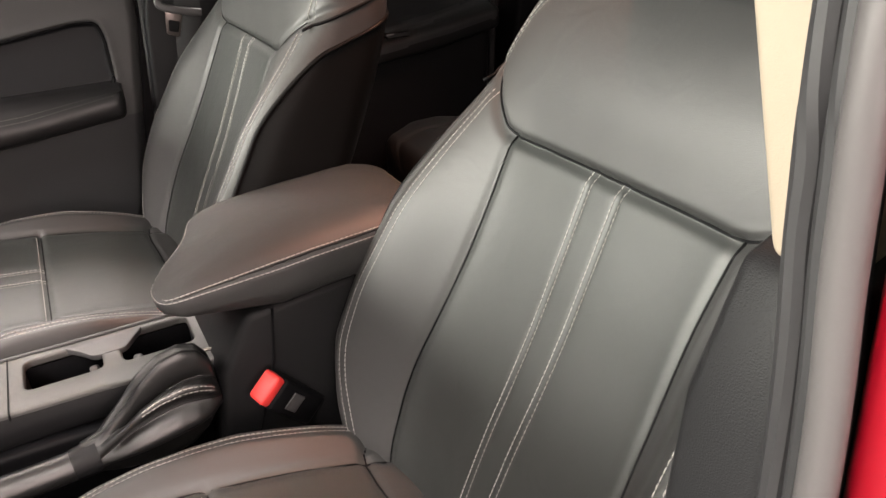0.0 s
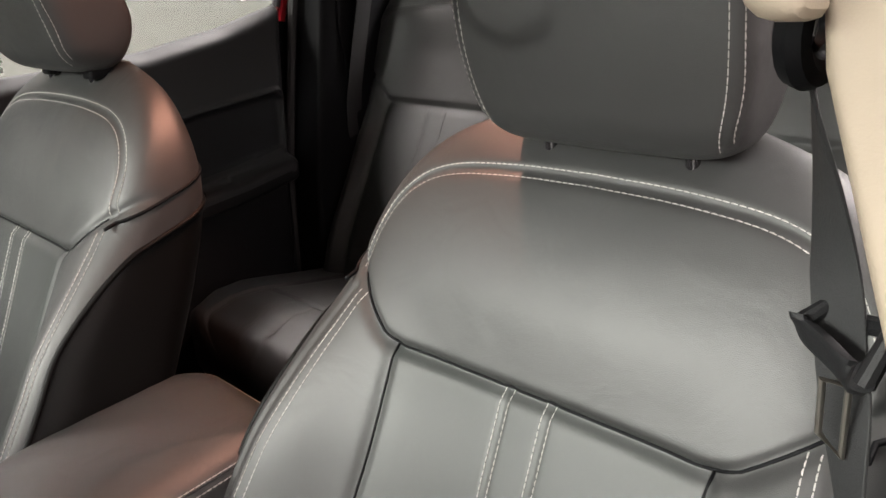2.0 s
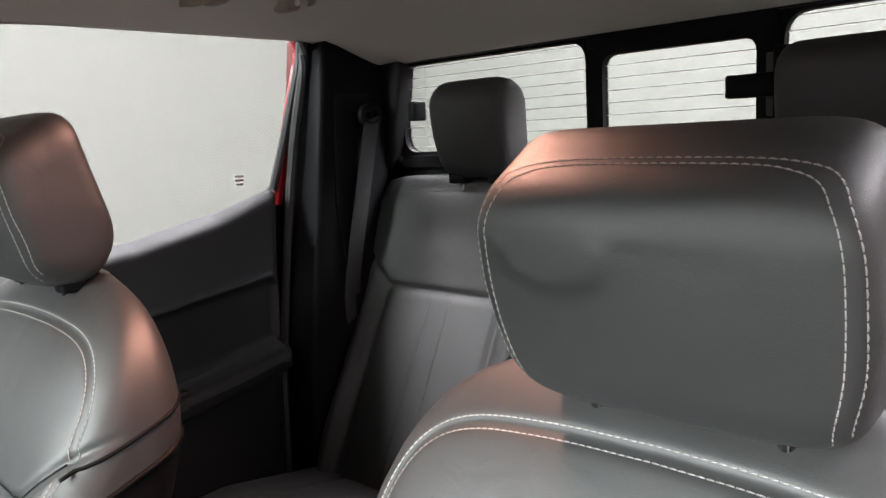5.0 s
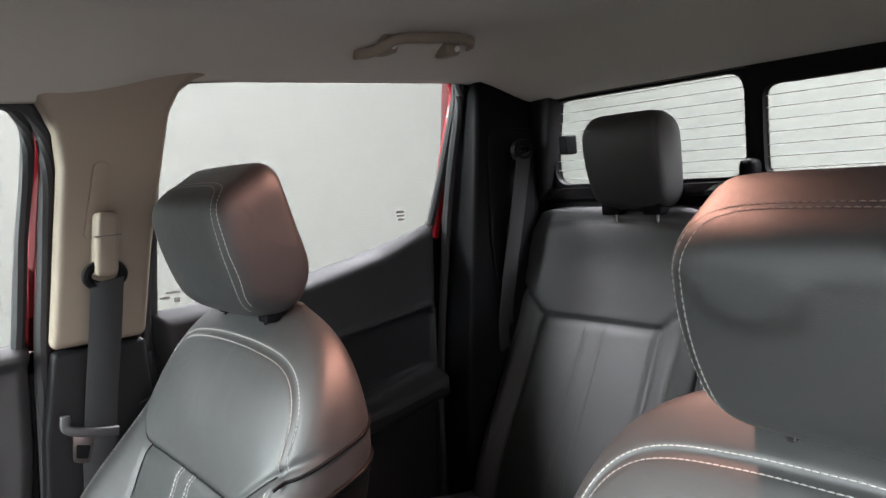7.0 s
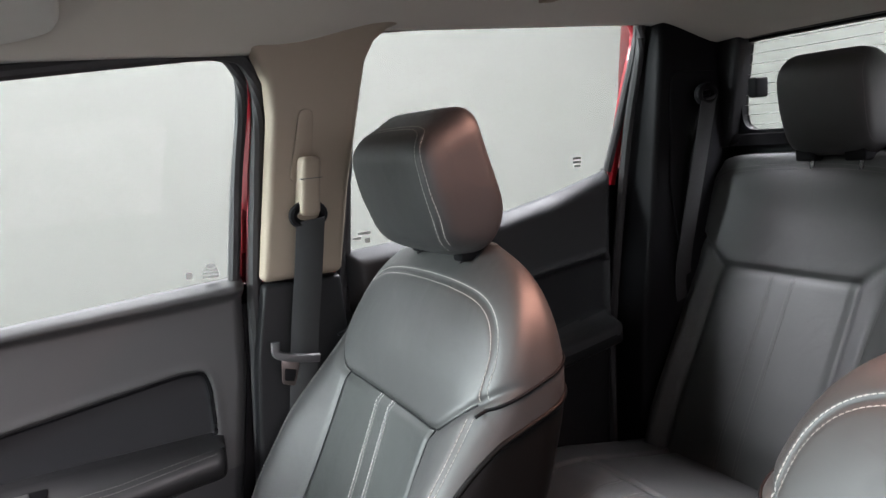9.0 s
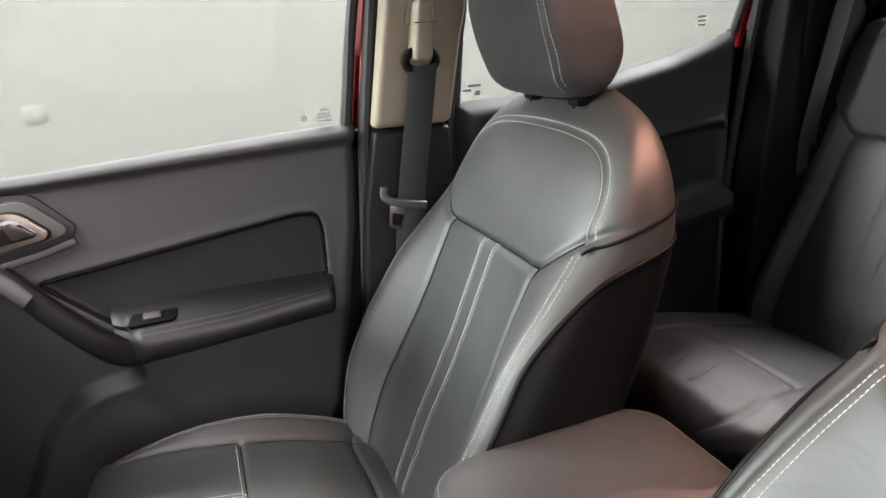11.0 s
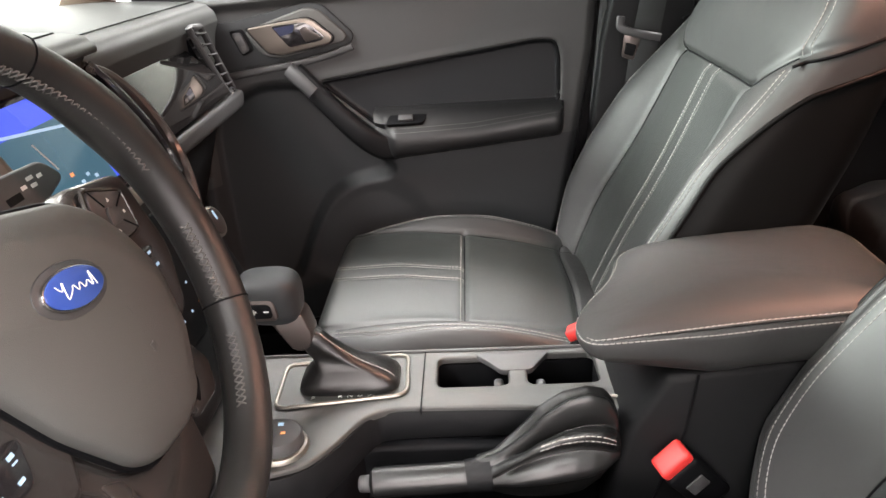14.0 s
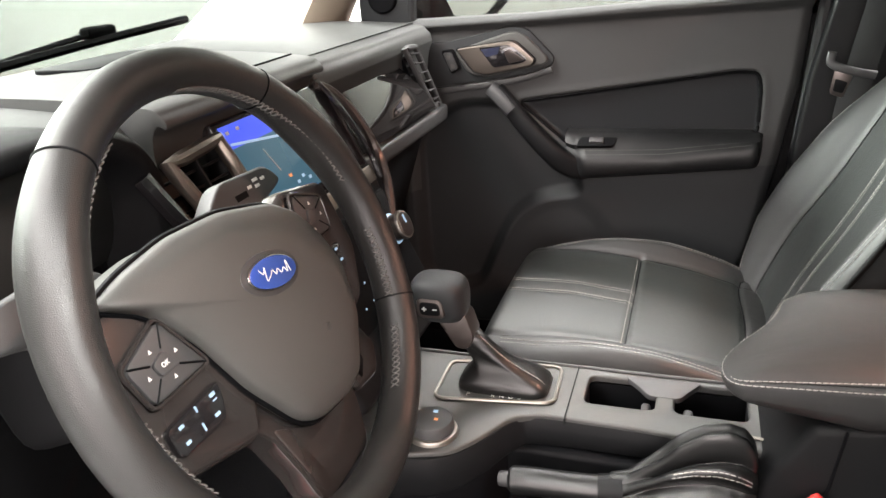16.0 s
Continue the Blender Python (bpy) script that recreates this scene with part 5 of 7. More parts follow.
# rear bench: three backs with a yoke, and two cushions
R_YOKE = [(-0.225, 1.195), (-0.185, 1.165), (-0.148, 1.135), (0.148, 1.135), (0.185, 1.165), (0.225, 1.195)]
R_BOL = [(0.148, 1.135), (0.150, 1.0), (0.150, 0.86), (0.146, 0.72)]
R_WING = fine([(0.214, 1.19), (0.205, 1.10), (0.200, 0.98), (0.196, 0.80)], 5)
R_TOP = fine([(0.226, 1.19), (0.221, 1.270), (0.190, 1.318), (0.10, 1.332), (0.0, 1.334)], 5)
R_TOP = R_TOP + mirror_line(R_TOP)[::-1][1:]


def rear_back(label, yc, half, stripes):
    k = half / 0.235
    sc = lambda l: [(a * k, b) for a, b in l]
    pad = Pad(W=[(0.70, half - 0.01), (0.85, half), (1.10, half), (1.22, half - 0.002), (1.30, half - 0.014), (1.338, half - 0.032)],
              F=[(0.70, -0.752), (0.85, -0.808), (1.13, -0.955), (1.25, -0.992), (1.315, -1.004), (1.338, -1.016)],
              K=[(0.70, -0.86), (0.85, -0.93), (1.338, -1.076)],
              B=[(0.70, 0.018), (0.9, 0.022), (1.1, 0.01), (1.2, 0.0), (1.338, 0.0)],
              v0=0.70, v1=1.338, cap=0.022, n=6, peak=0.84, spread=0.12,
              seams=[(sc(R_YOKE), 0.007, 0.007), *[(sc(l), 0.006, 0.006) for l in both(R_BOL)], (sc(R_TOP), 0.004, 0.0045), *[(sc(l), 0.0035, 0.0045) for l in both(R_WING)],
                     *([(l, 0.002, 0.004) for l in both([(0.022, 1.135), (0.022, 0.72)])] if stripes else [])])
    s = thing("rear_bench_section", label, "car seat", "rear seat backs", at=(0, yc, 0))
    me = pad.mesh(back_place, 110, 90, 20, lambda u, v, h, f: 1 if f and v < 1.135 and abs(u) < 0.148 * k else 0)
    b = mesh_part("backrest", me, [LEATHER, LEATHER_SOFT], s)
    bm = bmesh.new()
    if stripes:
        for l in both([(0.022, 1.13), (0.022, 0.74)]):
            for d in (-0.004, 0.004):
                pad.stitch(offset_line(l, d), back_place, bm)
    for d in (-0.004, 0.004):
        pad.stitch(offset_line(sc(R_TOP), d), back_place, bm)
    for l in both(R_WING):
        pad.stitch(offset_line(sc(l), 0.004), back_place, bm)
    ob = finish("stitching", bm, THREAD_DARK, b, "dark double stitching", 180, recalc=False)
    ob["kind"] = "stuff"
    return s


def rear_headrest(parent, y, label):
    out = [(0.997, 1.352), (0.974, 1.515), (1.005, 1.543), (1.055, 1.52), (1.062, 1.355)]
    me = headrest_mesh(0.174, out, 0.92)
    h = mesh_part("headrest", me, [LEATHER], parent, label)
    for v in h.data.vertices:
        v.co.y += y
    bm = bmesh.new()
    surface_stitch(me, smooth_line([(0.9, y - 0.080, 1.37), (0.9, y - 0.083, 1.49), (0.9, y - 0.065, 1.526), (0.9, y + 0.065, 1.526), (0.9, y + 0.083, 1.49), (0.9, y + 0.080, 1.37)], 6), (1, 0, 0), bm, 0.001)
    ob = finish("stitching", bm, THREAD_DARK, h, "", 180, recalc=False)
    ob["kind"] = "stuff"
    for d in (-0.049, 0.049):
        part("post", tube([(1.018, y + d, 1.32), (1.022, y + d, 1.40)], 0.0055, 10), GLOSS, h, "dark gloss post")
        part("post_collar", box(0.996, 1.040, y + d - 0.020, y + d + 0.020, 1.344, 1.376, 0.005, 3), BLACK, parent)


r1 = rear_back("black leather rear seat back with yoke seam, by the passenger door", 0.385, 0.235, True)
rear_headrest(r1, -0.068, "black leather rear headrest")
r2 = rear_back("narrow black leather centre rear seat back", 0.0, 0.148, False)
r3 = rear_back("black leather rear seat back behind the driver", -0.385, 0.235, True)
rear_headrest(r3, 0.068, "black leather rear headrest")



def rear_cushion(label, yc, half):
    pad = Pad(W=[(-0.84, half), (-0.60, half), (-0.52, half - 0.004), (-0.478, half - 0.018)],
              F=[(-0.84, 0.775), (-0.70, 0.798), (-0.58, 0.824), (-0.52, 0.824), (-0.478, 0.812)],
              K=[(-0.84, 0.66), (-0.478, 0.66)], B=[(-0.84, 0), (-0.7, 0.006), (-0.478, 0.004)],
              v0=-0.84, v1=-0.478, cap=0.046, n=7, peak=0.86, spread=0.1,
              seams=[([(-half * 0.55, -0.585), (half * 0.55, -0.585)], 0.006, 0.006), *[(l, 0.006, 0.006) for l in both(fine([(half * 0.52, -0.82), (half * 0.55, -0.60), (half * 0.60, -0.50), (half * 0.62, -0.46)], 5))],
                     *[(l, 0.003, 0.004) for l in both([(0.030, -0.585), (0.030, -0.46)])], *[(l, 0.003, 0.004) for l in both([(half * 0.87, -0.82), (half * 0.87, -0.46)])]],
              puff=[(0, -0.53, half * 0.45, 0.05, 0.008), (0, -0.70, half * 0.45, 0.08, 0.006)])
    s = thing("rear_seat_cushion", label, "car seat", "rear seat cushions", at=(0, yc, 0))
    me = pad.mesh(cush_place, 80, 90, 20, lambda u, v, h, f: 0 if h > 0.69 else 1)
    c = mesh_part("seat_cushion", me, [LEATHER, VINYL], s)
    bm = bmesh.new()
    for l in both([(0.030, -0.585), (0.030, -0.46)]):
        for d in (-0.004, 0.004):
            pad.stitch(offset_line(l, d), cush_place, bm)
    ob = finish("stitching", bm, THREAD_DARK, c, "dark double stitching", 180, recalc=False)
    ob["kind"] = "stuff"
    part("seat_base", box(0.50, 0.85, -half + 0.02, half - 0.02, 0.46, 0.665, 0.01), BLACK, s)
    return s


rear_cushion("black leather rear bench cushion by the passenger door", 0.385, 0.25)
rear_cushion("wide black leather rear bench cushion behind the driver", -0.25, 0.38)

# ---- centre console ----
console = thing("centre_console", "charcoal centre console with cup holders between the front seats", "console")
# body below the lid and the long flank
part("box_body", prism([(-0.085, 0.46), (-0.105, 0.60), (-0.075, 0.80), (-0.035, 0.872), (0.20, 0.895), (0.215, 0.60), (0.20, 0.46)], "y", -0.092, 0.105, 0.012, 3), PLASTIC_SOFT, console, "black console bin")
for y in (-0.094, 0.107):
    part("bin_joint", tube([(-0.055, y, 0.60), (-0.045, y, 0.70), (-0.012, y, 0.80), (-0.003, y, 0.872)], 0.0016, 6), BLACK, console)
part("flank", prism([(-0.62, 0.46), (-0.62, 0.76), (-0.10, 0.755), (-0.07, 0.46)], "y", -0.050, 0.075, 0.006, 3), BLACK, console)
# top frame, pierced for the gear gate and the two cups
def plate_with_holes(outer, holes, z0, z1, r):
    b = bmesh.new()
    loops = []
    for loop in [outer, *holes]:
        v = [b.verts.new((x, y, z1)) for x, y in loop]
        loops.append([b.edges.new((v[i], v[(i + 1) % len(v)])) for i in range(len(v))])
    bmesh.ops.triangle_fill(b, use_beauty=True, use_dissolve=False, edges=[e for l in loops for e in l])
    faces = list(b.faces)
    ext = bmesh.ops.extrude_face_region(b, geom=faces)["geom"]
    bmesh.ops.translate(b, vec=(0, 0, z0 - z1), verts=[g for g in ext if isinstance(g, bmesh.types.BMVert)])
    bmesh.ops.recalc_face_normals(b, faces=b.faces)
    if r:
        rim = [e for e in b.edges if len(e.link_faces) == 2 and e.calc_face_angle(0) > 1.0 and all(abs(v.co.z - z1) < 1e-5 for v in e.verts)]
        bmesh.ops.bevel(b, geom=rim, offset=r, segments=3, profile=0.5, affect="EDGES")
    return b
cup_a = rounded([(-0.283, 0.006), (-0.283, 0.072), (-0.215, 0.072), (-0.195, 0.060), (-0.195, 0.006)], 0.012, 4)
cup_b = rounded([(-0.172, 0.006), (-0.172, 0.058), (-0.150, 0.074), (-0.085, 0.074), (-0.085, 0.006)], 0.012, 4)
gate_hole = rounded([(-0.442, 0.000), (-0.442, 0.050), (-0.338, 0.056), (-0.338, 0.006)], 0.012, 4)
outer = rounded([(-0.64, -0.150), (-0.64, 0.098), (-0.30, 0.096), (-0.055, 0.094), (-0.050, -0.052), (-0.20, -0.036), (-0.335, -0.032), (-0.366, -0.048), (-0.394, -0.098), (-0.42, -0.130), (-0.47, -0.146)], 0.014, 4)
part("top_frame", plate_with_holes(outer, [cup_a, cup_b, gate_hole], 0.793, 0.802, 0.003), CONSOLE, console, "satin charcoal console top")
part("cup_well", box(-0.29, -0.08, 0.001, 0.079, 0.700, 0.716, 0.004), BLACK, console)
for x0, x1 in ((-0.296, -0.284), (-0.194, -0.173), (-0.084, -0.074)):
    part("cup_wall", box(x0, x1, 0.0, 0.080, 0.70, 0.788, 0.003), BLACK, console)
for y in (0.0, 0.0755):
    part("cup_wall", box(-0.29, -0.08, y - 0.002, y + 0.003, 0.70, 0.79, 0.001), BLACK, console)
for x, y in ((-0.207, 0.034), (-0.155, 0.030), (-0.094, 0.018), (-0.272, 0.012)):
    part("cup_finger", box(x - 0.006, x + 0.006, y - 0.009, y + 0.009, 0.756, 0.788, 0.004, 3), PLASTIC, console, "sprung cup grip")
part("cup_bridge", prism(rounded([(-0.240, 0.080), (-0.218, 0.056), (-0.204, 0.036), (-0.166, 0.036), (-0.154, 0.056), (-0.138, 0.080)], 0.008), "z", 0.795, 0.8032, 0.002), PLASTIC, console)
part("joint_line", box(-0.3012, -0.2995, -0.038, 0.094, 0.795, 0.8028, 0), BLACK, console)
part("edge_strip", tube(smooth_line([(-0.62, 0.090, 0.803), (-0.30, 0.088, 0.803), (-0.23, 0.086, 0.8035), (-0.07, 0.086, 0.803)], 8), 0.0022, 6), PLASTIC, console)
# the highlight on the console's corner edge, drawn as a silver line
part("corner_glint", tube(smooth_line([(-0.105, -0.030, 0.804), (-0.075, -0.028, 0.804), (-0.064, -0.040, 0.803), (-0.060, -0.058, 0.796)], 6), 0.0018, 6), SILVER, console, "thin silver line for the corner's highlight")
# driver's side: a wall that follows the top's edge, and a band above the recess for the brake lever
band_line = smooth_line([(-0.058, -0.046, 0), (-0.20, -0.034, 0), (-0.330, -0.031, 0), (-0.364, -0.046, 0), (-0.394, -0.096, 0), (-0.422, -0.128, 0), (-0.47, -0.144, 0), (-0.64, -0.150, 0)], 8)
def band(drop_near, drop_far, grow_out):
    """A wall under the top's edge, as deep as drop at either end."""
    b = bmesh.new()
    rows = []
    for i, p in enumerate(band_line):
        d = (band_line[min(i + 1, len(band_line) - 1)] - band_line[max(i - 1, 0)]).normalized()
        n = Vector((-d.y, d.x, 0))
        f = i / (len(band_line) - 1)
        z1 = 0.796 - (drop_near + (drop_far - drop_near) * f)
        rows.append([b.verts.new(p + n * o + Vector((0, 0, z))) for o, z in ((-0.012, 0.796), (grow_out, 0.796), (grow_out + 0.003, 0.786), (grow_out + 0.004, z1 + 0.006), (grow_out, z1), (-0.012, z1))])
    for a, c in zip(rows, rows[1:]):
        for k in range(6):
            b.faces.new((a[k], a[(k + 1) % 6], c[(k + 1) % 6], c[k]))
    b.faces.new(rows[0])
    b.faces.new(rows[-1])
    return b
# darker plastic than the console top, to hold the side's shade
part("side_band", band(0.032, 0.058, 0.003), PLASTIC_SOFT, console, "charcoal band that sweeps round the brake recess", 50)
part("recess_wall", band(0.24, 0.24, -0.006), BLACK, console)

# gear gate
gate = new("gear_gate")
gate.parent = console
ringp = [(x, y, 0.8045) for x, y in rounded([(-0.475, -0.030), (-0.478, 0.066), (-0.322, 0.080), (-0.318, -0.010)], 0.016, 5)]
part("gate_ring", tube(ringp, 0.0025, 8, closed=True), SILVER, gate, "satin silver bezel")
part("gate_plate", plate_with_holes(rounded([(-0.473, -0.027), (-0.476, 0.064), (-0.324, 0.078), (-0.321, -0.008)], 0.014, 4), [gate_hole], 0.790, 0.8032, 0.0), CONSOLE, gate)
part("gate_floor", box(-0.46, -0.33, -0.015, 0.07, 0.775, 0.79, 0.0), BLACK, gate)
for ch, x in zip("PRNDS", (-0.432, -0.399, -0.387, -0.375, -0.364)):
    lettering("gate_letter", ch, 0.0095, Matrix.Translation((x, -0.0085 + (x + 0.4) * 0.06, 0.8040)), ICON_WHITE, gate)
shifter = thing("gear_lever", "dark leather gear lever with satin knob and pleated boot", "gear lever")
prof = [(1.0, 0.800, -0.390), (1.03, 0.806, -0.390), (1.0, 0.813, -0.390), (0.90, 0.820, -0.391), (0.74, 0.827, -0.394), (0.58, 0.834, -0.399), (0.46, 0.842, -0.405), (0.38, 0.852, -0.413), (0.33, 0.862, -0.421), (0.30, 0.872, -0.429), (0.28, 0.884, -0.438)]
b = bmesh.new()
rings = []
for k, (f, z, x) in enumerate(prof):
    ring = []
    for a in np.linspace(0, 2 * math.pi, 65)[:-1]:
        e = 0.45 + 0.55 * (1 - f)
        cx, cy = math.copysign(abs(math.cos(a)) ** e, math.cos(a)), math.copysign(abs(math.sin(a)) ** e, math.sin(a))
        w = 0.0050 * math.sin(math.pi * min(1, max(0, (f - 0.2) / 0.86)))
        fold = w * abs(math.sin(2.5 * a + 0.45 * k)) ** 0.7
        ring.append(b.verts.new((x + (0.056 * f + 0.004) * cx - fold * cx, 0.028 - (z - 0.804) * 0.15 + (0.029 * f + 0.006) * cy - fold * cy, z + fold * 0.8)))
    rings.append(ring)
for a, c in zip(rings, rings[1:]):
    for i in range(64):
        b.faces.new((a[i], a[(i + 1) % 64], c[(i + 1) % 64], c[i]))
b.faces.new(rings[-1])
part("boot", b, BOOT, shifter, "black leather boot", 180)
boot_line = bmesh.new()
seam = [Vector((x + 0.052 * f + 0.004, 0.020 - (z - 0.804) * 0.15 - 0.006 * f, z + 0.003)) for f, z, x in prof[1:]]
dashes([p for p in smooth_line(seam, 8)], [(0.8, -0.4, 0.5)] * (8 * len(seam)), bm=boot_line, w=0.0009)
ob = finish("stitching", boot_line, THREAD, shifter, "pale stitched boot seam", 180, recalc=False)
ob["kind"] = "stuff"
part("collar", prism(rounded([(-0.478, 0.918), (-0.432, 0.916), (-0.422, 0.884), (-0.430, 0.866), (-0.447, 0.866)], 0.008), "y", -0.003, 0.030, 0.010, 4), BRONZE, shifter)
knob = bmesh.new()
bmesh.ops.create_uvsphere(knob, u_segments=48, v_segments=32, radius=1.0)
for v in knob.verts:
    e = [math.copysign(abs(q) ** 0.72, q) for q in v.co]
    k = (abs(e[0]) ** 3.2 + abs(e[1]) ** 3.2 + abs(e[2]) ** 3.2) ** (-1 / 3.2)
    lean = 1.0 + 0.10 * e[2] * k
    v.co = (-0.467 + 0.036 * e[0] * k * lean - 0.004 * e[2] * k, 0.009 + 0.0305 * e[1] * k * lean, 0.934 + 0.031 * e[2] * k)
part("knob", knob, PLASTIC_MID, shifter, "satin charcoal knob", 180)
part("button_ring", prism(rounded([(-0.490, 0.918), (-0.490, 0.945), (-0.456, 0.945), (-0.452, 0.918)], 0.008, 4), "y", -0.0235, -0.016, 0.003), BRONZE, shifter)
part("button", prism(rounded([(-0.486, 0.922), (-0.486, 0.941), (-0.460, 0.941), (-0.457, 0.922)], 0.007, 4), "y", -0.0245, -0.02, 0.002), BLACK, shifter)
for x, w, h in ((-0.479, 0.006, 0.0014), (-0.479, 0.0014, 0.006), (-0.465, 0.006, 0.0014)):
    part("button_mark", box(x - w / 2, x + w / 2, -0.0251, -0.0243, 0.9315 - h / 2, 0.9315 + h / 2, 0), ICON_WHITE, shifter)

dial = thing("drive_mode_dial", "round charcoal drive mode dial with a silver ring on the console", "dial")
part("dial_ring", disc((-0.452, -0.098, 0.798), (0, 0, 1), 0.033, 0.031, 0.010, 32, None, 0.002), SILVER, dial)
part("dial_knob", disc((-0.452, -0.098, 0.806), (0, 0, 1), 0.028, 0.026, 0.017, 32, None, 0.004), PLASTIC, dial)
part("dial_mark", box(-0.454, -0.448, -0.087, -0.082, 0.823, 0.8234, 0), ICON, dial)
part("dial_mark", box(-0.448, -0.443, -0.102, -0.098, 0.823, 0.8234, 0), ICON_RED, dial)

# armrest lid
lid = thing("armrest_lid", "padded black leather console lid with pale stitching along its edge", "armrest")
lid_out = rounded([(-0.128, -0.055), (-0.120, -0.098), (0.03, -0.104), (0.195, -0.100), (0.222, -0.060), (0.224, 0.085), (0.195, 0.118), (0.06, 0.122), (-0.035, 0.112), (-0.058, 0.090), (-0.066, 0.055), (-0.085, 0.015), (-0.110, -0.015)], 0.022, 5)
c = Vector((0.06, 0.008))
def lid_top(x):
    return float(np.interp(x, [-0.13, -0.08, 0.0, 0.10, 0.23], [0.918, 0.934, 0.945, 0.954, 0.956]))
def lid_bot(x):
    return float(np.interp(x, [-0.13, -0.08, -0.03, 0.10, 0.23], [0.903, 0.885, 0.872, 0.886, 0.895]))
b = bmesh.new()
rings = []
for f, ins in ((0.0, 0.010), (0.10, 0.002), (0.30, 0.0), (0.62, 0.0), (0.72, 0.001), (0.765, 0.0045), (0.80, 0.003), (0.88, 0.009), (0.96, 0.022), (1.0, 0.040), (1.03, 0.060), (1.05, 0.085)):
    ring = []
    for x, y in lid_out:
        d = Vector((x, y)) - c
        k = 1 - ins / max(d.length, 0.05)
        p = c + d * k
        ring.append(b.verts.new((p.x, p.y, lid_bot(x) + (lid_top(p.x) - lid_bot(x)) * f)))
    rings.append(ring)
for a, d in zip(rings, rings[1:]):
    for i in range(len(a)):
        b.faces.new((a[i], a[(i + 1) % len(a)], d[(i + 1) % len(a)], d[i]))
b.faces.new(rings[0])
tops = b.faces.new(rings[-1])
lid_ob = part("lid_pad", b, LEATHER, lid, "padded leather top", 60)
bm = bmesh.new()
for f in (0.70, 0.835):
    line = []
    for x, y in lid_out + lid_out[:1]:
        line.append((x, y, lid_bot(x) + (lid_top(x) - lid_bot(x)) * f))
    surface_stitch(lid_ob.data, line, lambda p: Vector((c.x - p.x, c.y - p.y, -0.02)), bm, 0.0011)
ob = finish("stitching", bm, THREAD, lid, "pale double stitching", 180, recalc=False)
ob["kind"] = "stuff"

# hand brake with its gaiter
brake = thing("hand_brake", "black hand brake lever with a folded leather gaiter", "hand brake")
lev = smooth_line([(-0.356, -0.100, 0.750), (-0.33, -0.100, 0.752), (-0.28, -0.099, 0.753), (-0.235, -0.097, 0.754)], 6)
part("lever", tube(lev, [0.0135, *[0.0170] * (len(lev) - 2), 0.0165], 16), BOOT, brake, "black leather grip")
part("release_button", disc((-0.356, -0.100, 0.750), (-1, 0, -0.05), 0.010, 0.009, 0.014, 16, None, 0.002), PLASTIC, brake)
part("grip_collar", tube([(-0.250, -0.098, 0.754), (-0.222, -0.096, 0.756)], [0.0182, 0.0200], 16), PLASTIC_SOFT, brake)
G_X = [0.0, 0.12, 0.25, 0.40, 0.55, 0.70, 0.82, 0.92, 1.0]
G_C = [(-0.238, 0.755), (-0.222, 0.756), (-0.204, 0.764), (-0.180, 0.774), (-0.154, 0.782), (-0.128, 0.786), (-0.108, 0.785), (-0.092, 0.782), (-0.080, 0.778)]
G_H = [0.019, 0.022, 0.034, 0.050, 0.059, 0.061, 0.057, 0.044, 0.020]
G_D = [0.019, 0.021, 0.025, 0.030, 0.034, 0.036, 0.036, 0.032, 0.022]
def gaiter_point(t, r):
    """A soft leather sleeve: t is the angle round its length in degrees, r runs from the grip to the console."""
    cx = float(np.interp(r, G_X, [a for a, _ in G_C]))
    cz = float(np.interp(r, G_X, [b for _, b in G_C]))
    hh, dd = float(np.interp(r, G_X, G_H)), float(np.interp(r, G_X, G_D))
    k = min(1.0, r / 0.30) ** 1.5 * (1 - r ** 10)
    ph = radians(t)
    ridge = abs(math.sin(4 * ph + 0.8 * r - 0.733)) ** 1.25 - 0.78 + 0.10 * math.sin(3 * ph + 6 * r)
    f = 1 + 0.50 * k * ridge
    # the folds lean back towards the console as they rise
    return Vector((cx + 0.016 * k * math.sin(ph), -0.094 + 0.020 * r - dd * f * math.cos(ph), cz + hh * f * math.sin(ph)))
b = bmesh.new()
grid = [[b.verts.new(gaiter_point(t, r)) for r in np.linspace(0, 1, 50)] for t in np.linspace(0, 360, 217)[:-1]]
for a, d in zip(grid, grid[1:] + grid[:1]):
    for i in range(49):
        b.faces.new((a[i], a[i + 1], d[i + 1], d[i]))
gm = part("gaiter", b, BOOT, brake, "loose leather gaiter in long folds", 180)
bm = bmesh.new()
for dt in (-2.5, 2.5):
    surface_stitch(gm.data, [gaiter_point(33 + dt - 11.5 * r, r) - Vector((0, 0.05, 0)) for r in np.linspace(0.42, 0.96, 14)], (0, 1, 0), bm, 0.0011)
ob = finish("stitching", bm, THREAD, brake, "pale stitching", 180, recalc=False)
ob["kind"] = "stuff"


def buckle(at, tilt, label):
    s = thing("belt_buckle", label, "seat belt buckle", "belt buckles")
    part("casing", box(-0.017, 0.017, -0.013, 0.013, -0.085, -0.012, 0.005, 3), BLACK, s, "black plastic casing")
    part("release_button", box(-0.0155, 0.0155, -0.0115, 0.0115, -0.013, 0.001, 0.004, 3), BUCKLE_RED, s, "red release button")
    part("buckle_mark", box(-0.009, 0.009, -0.0145, -0.0125, -0.050, -0.032, 0.001), PLASTIC, s)
    part("stalk", box(-0.012, 0.012, -0.004, 0.004, -0.21, -0.08, 0.002), BLACK, s)
    s.matrix_basis = Matrix.Translation(at) @ pose(0, 0, 0, *tilt) @ Matrix.Diagonal((1.25, 1.15, 1.2, 1))
    return s


buckle((-0.034, -0.116, 0.786), (10, -40, 12), "red and black driver seat belt buckle beside the console")
buckle((-0.098, 0.112, 0.820), (-8, -30, -10), "red and black passenger seat belt buckle beside the console")

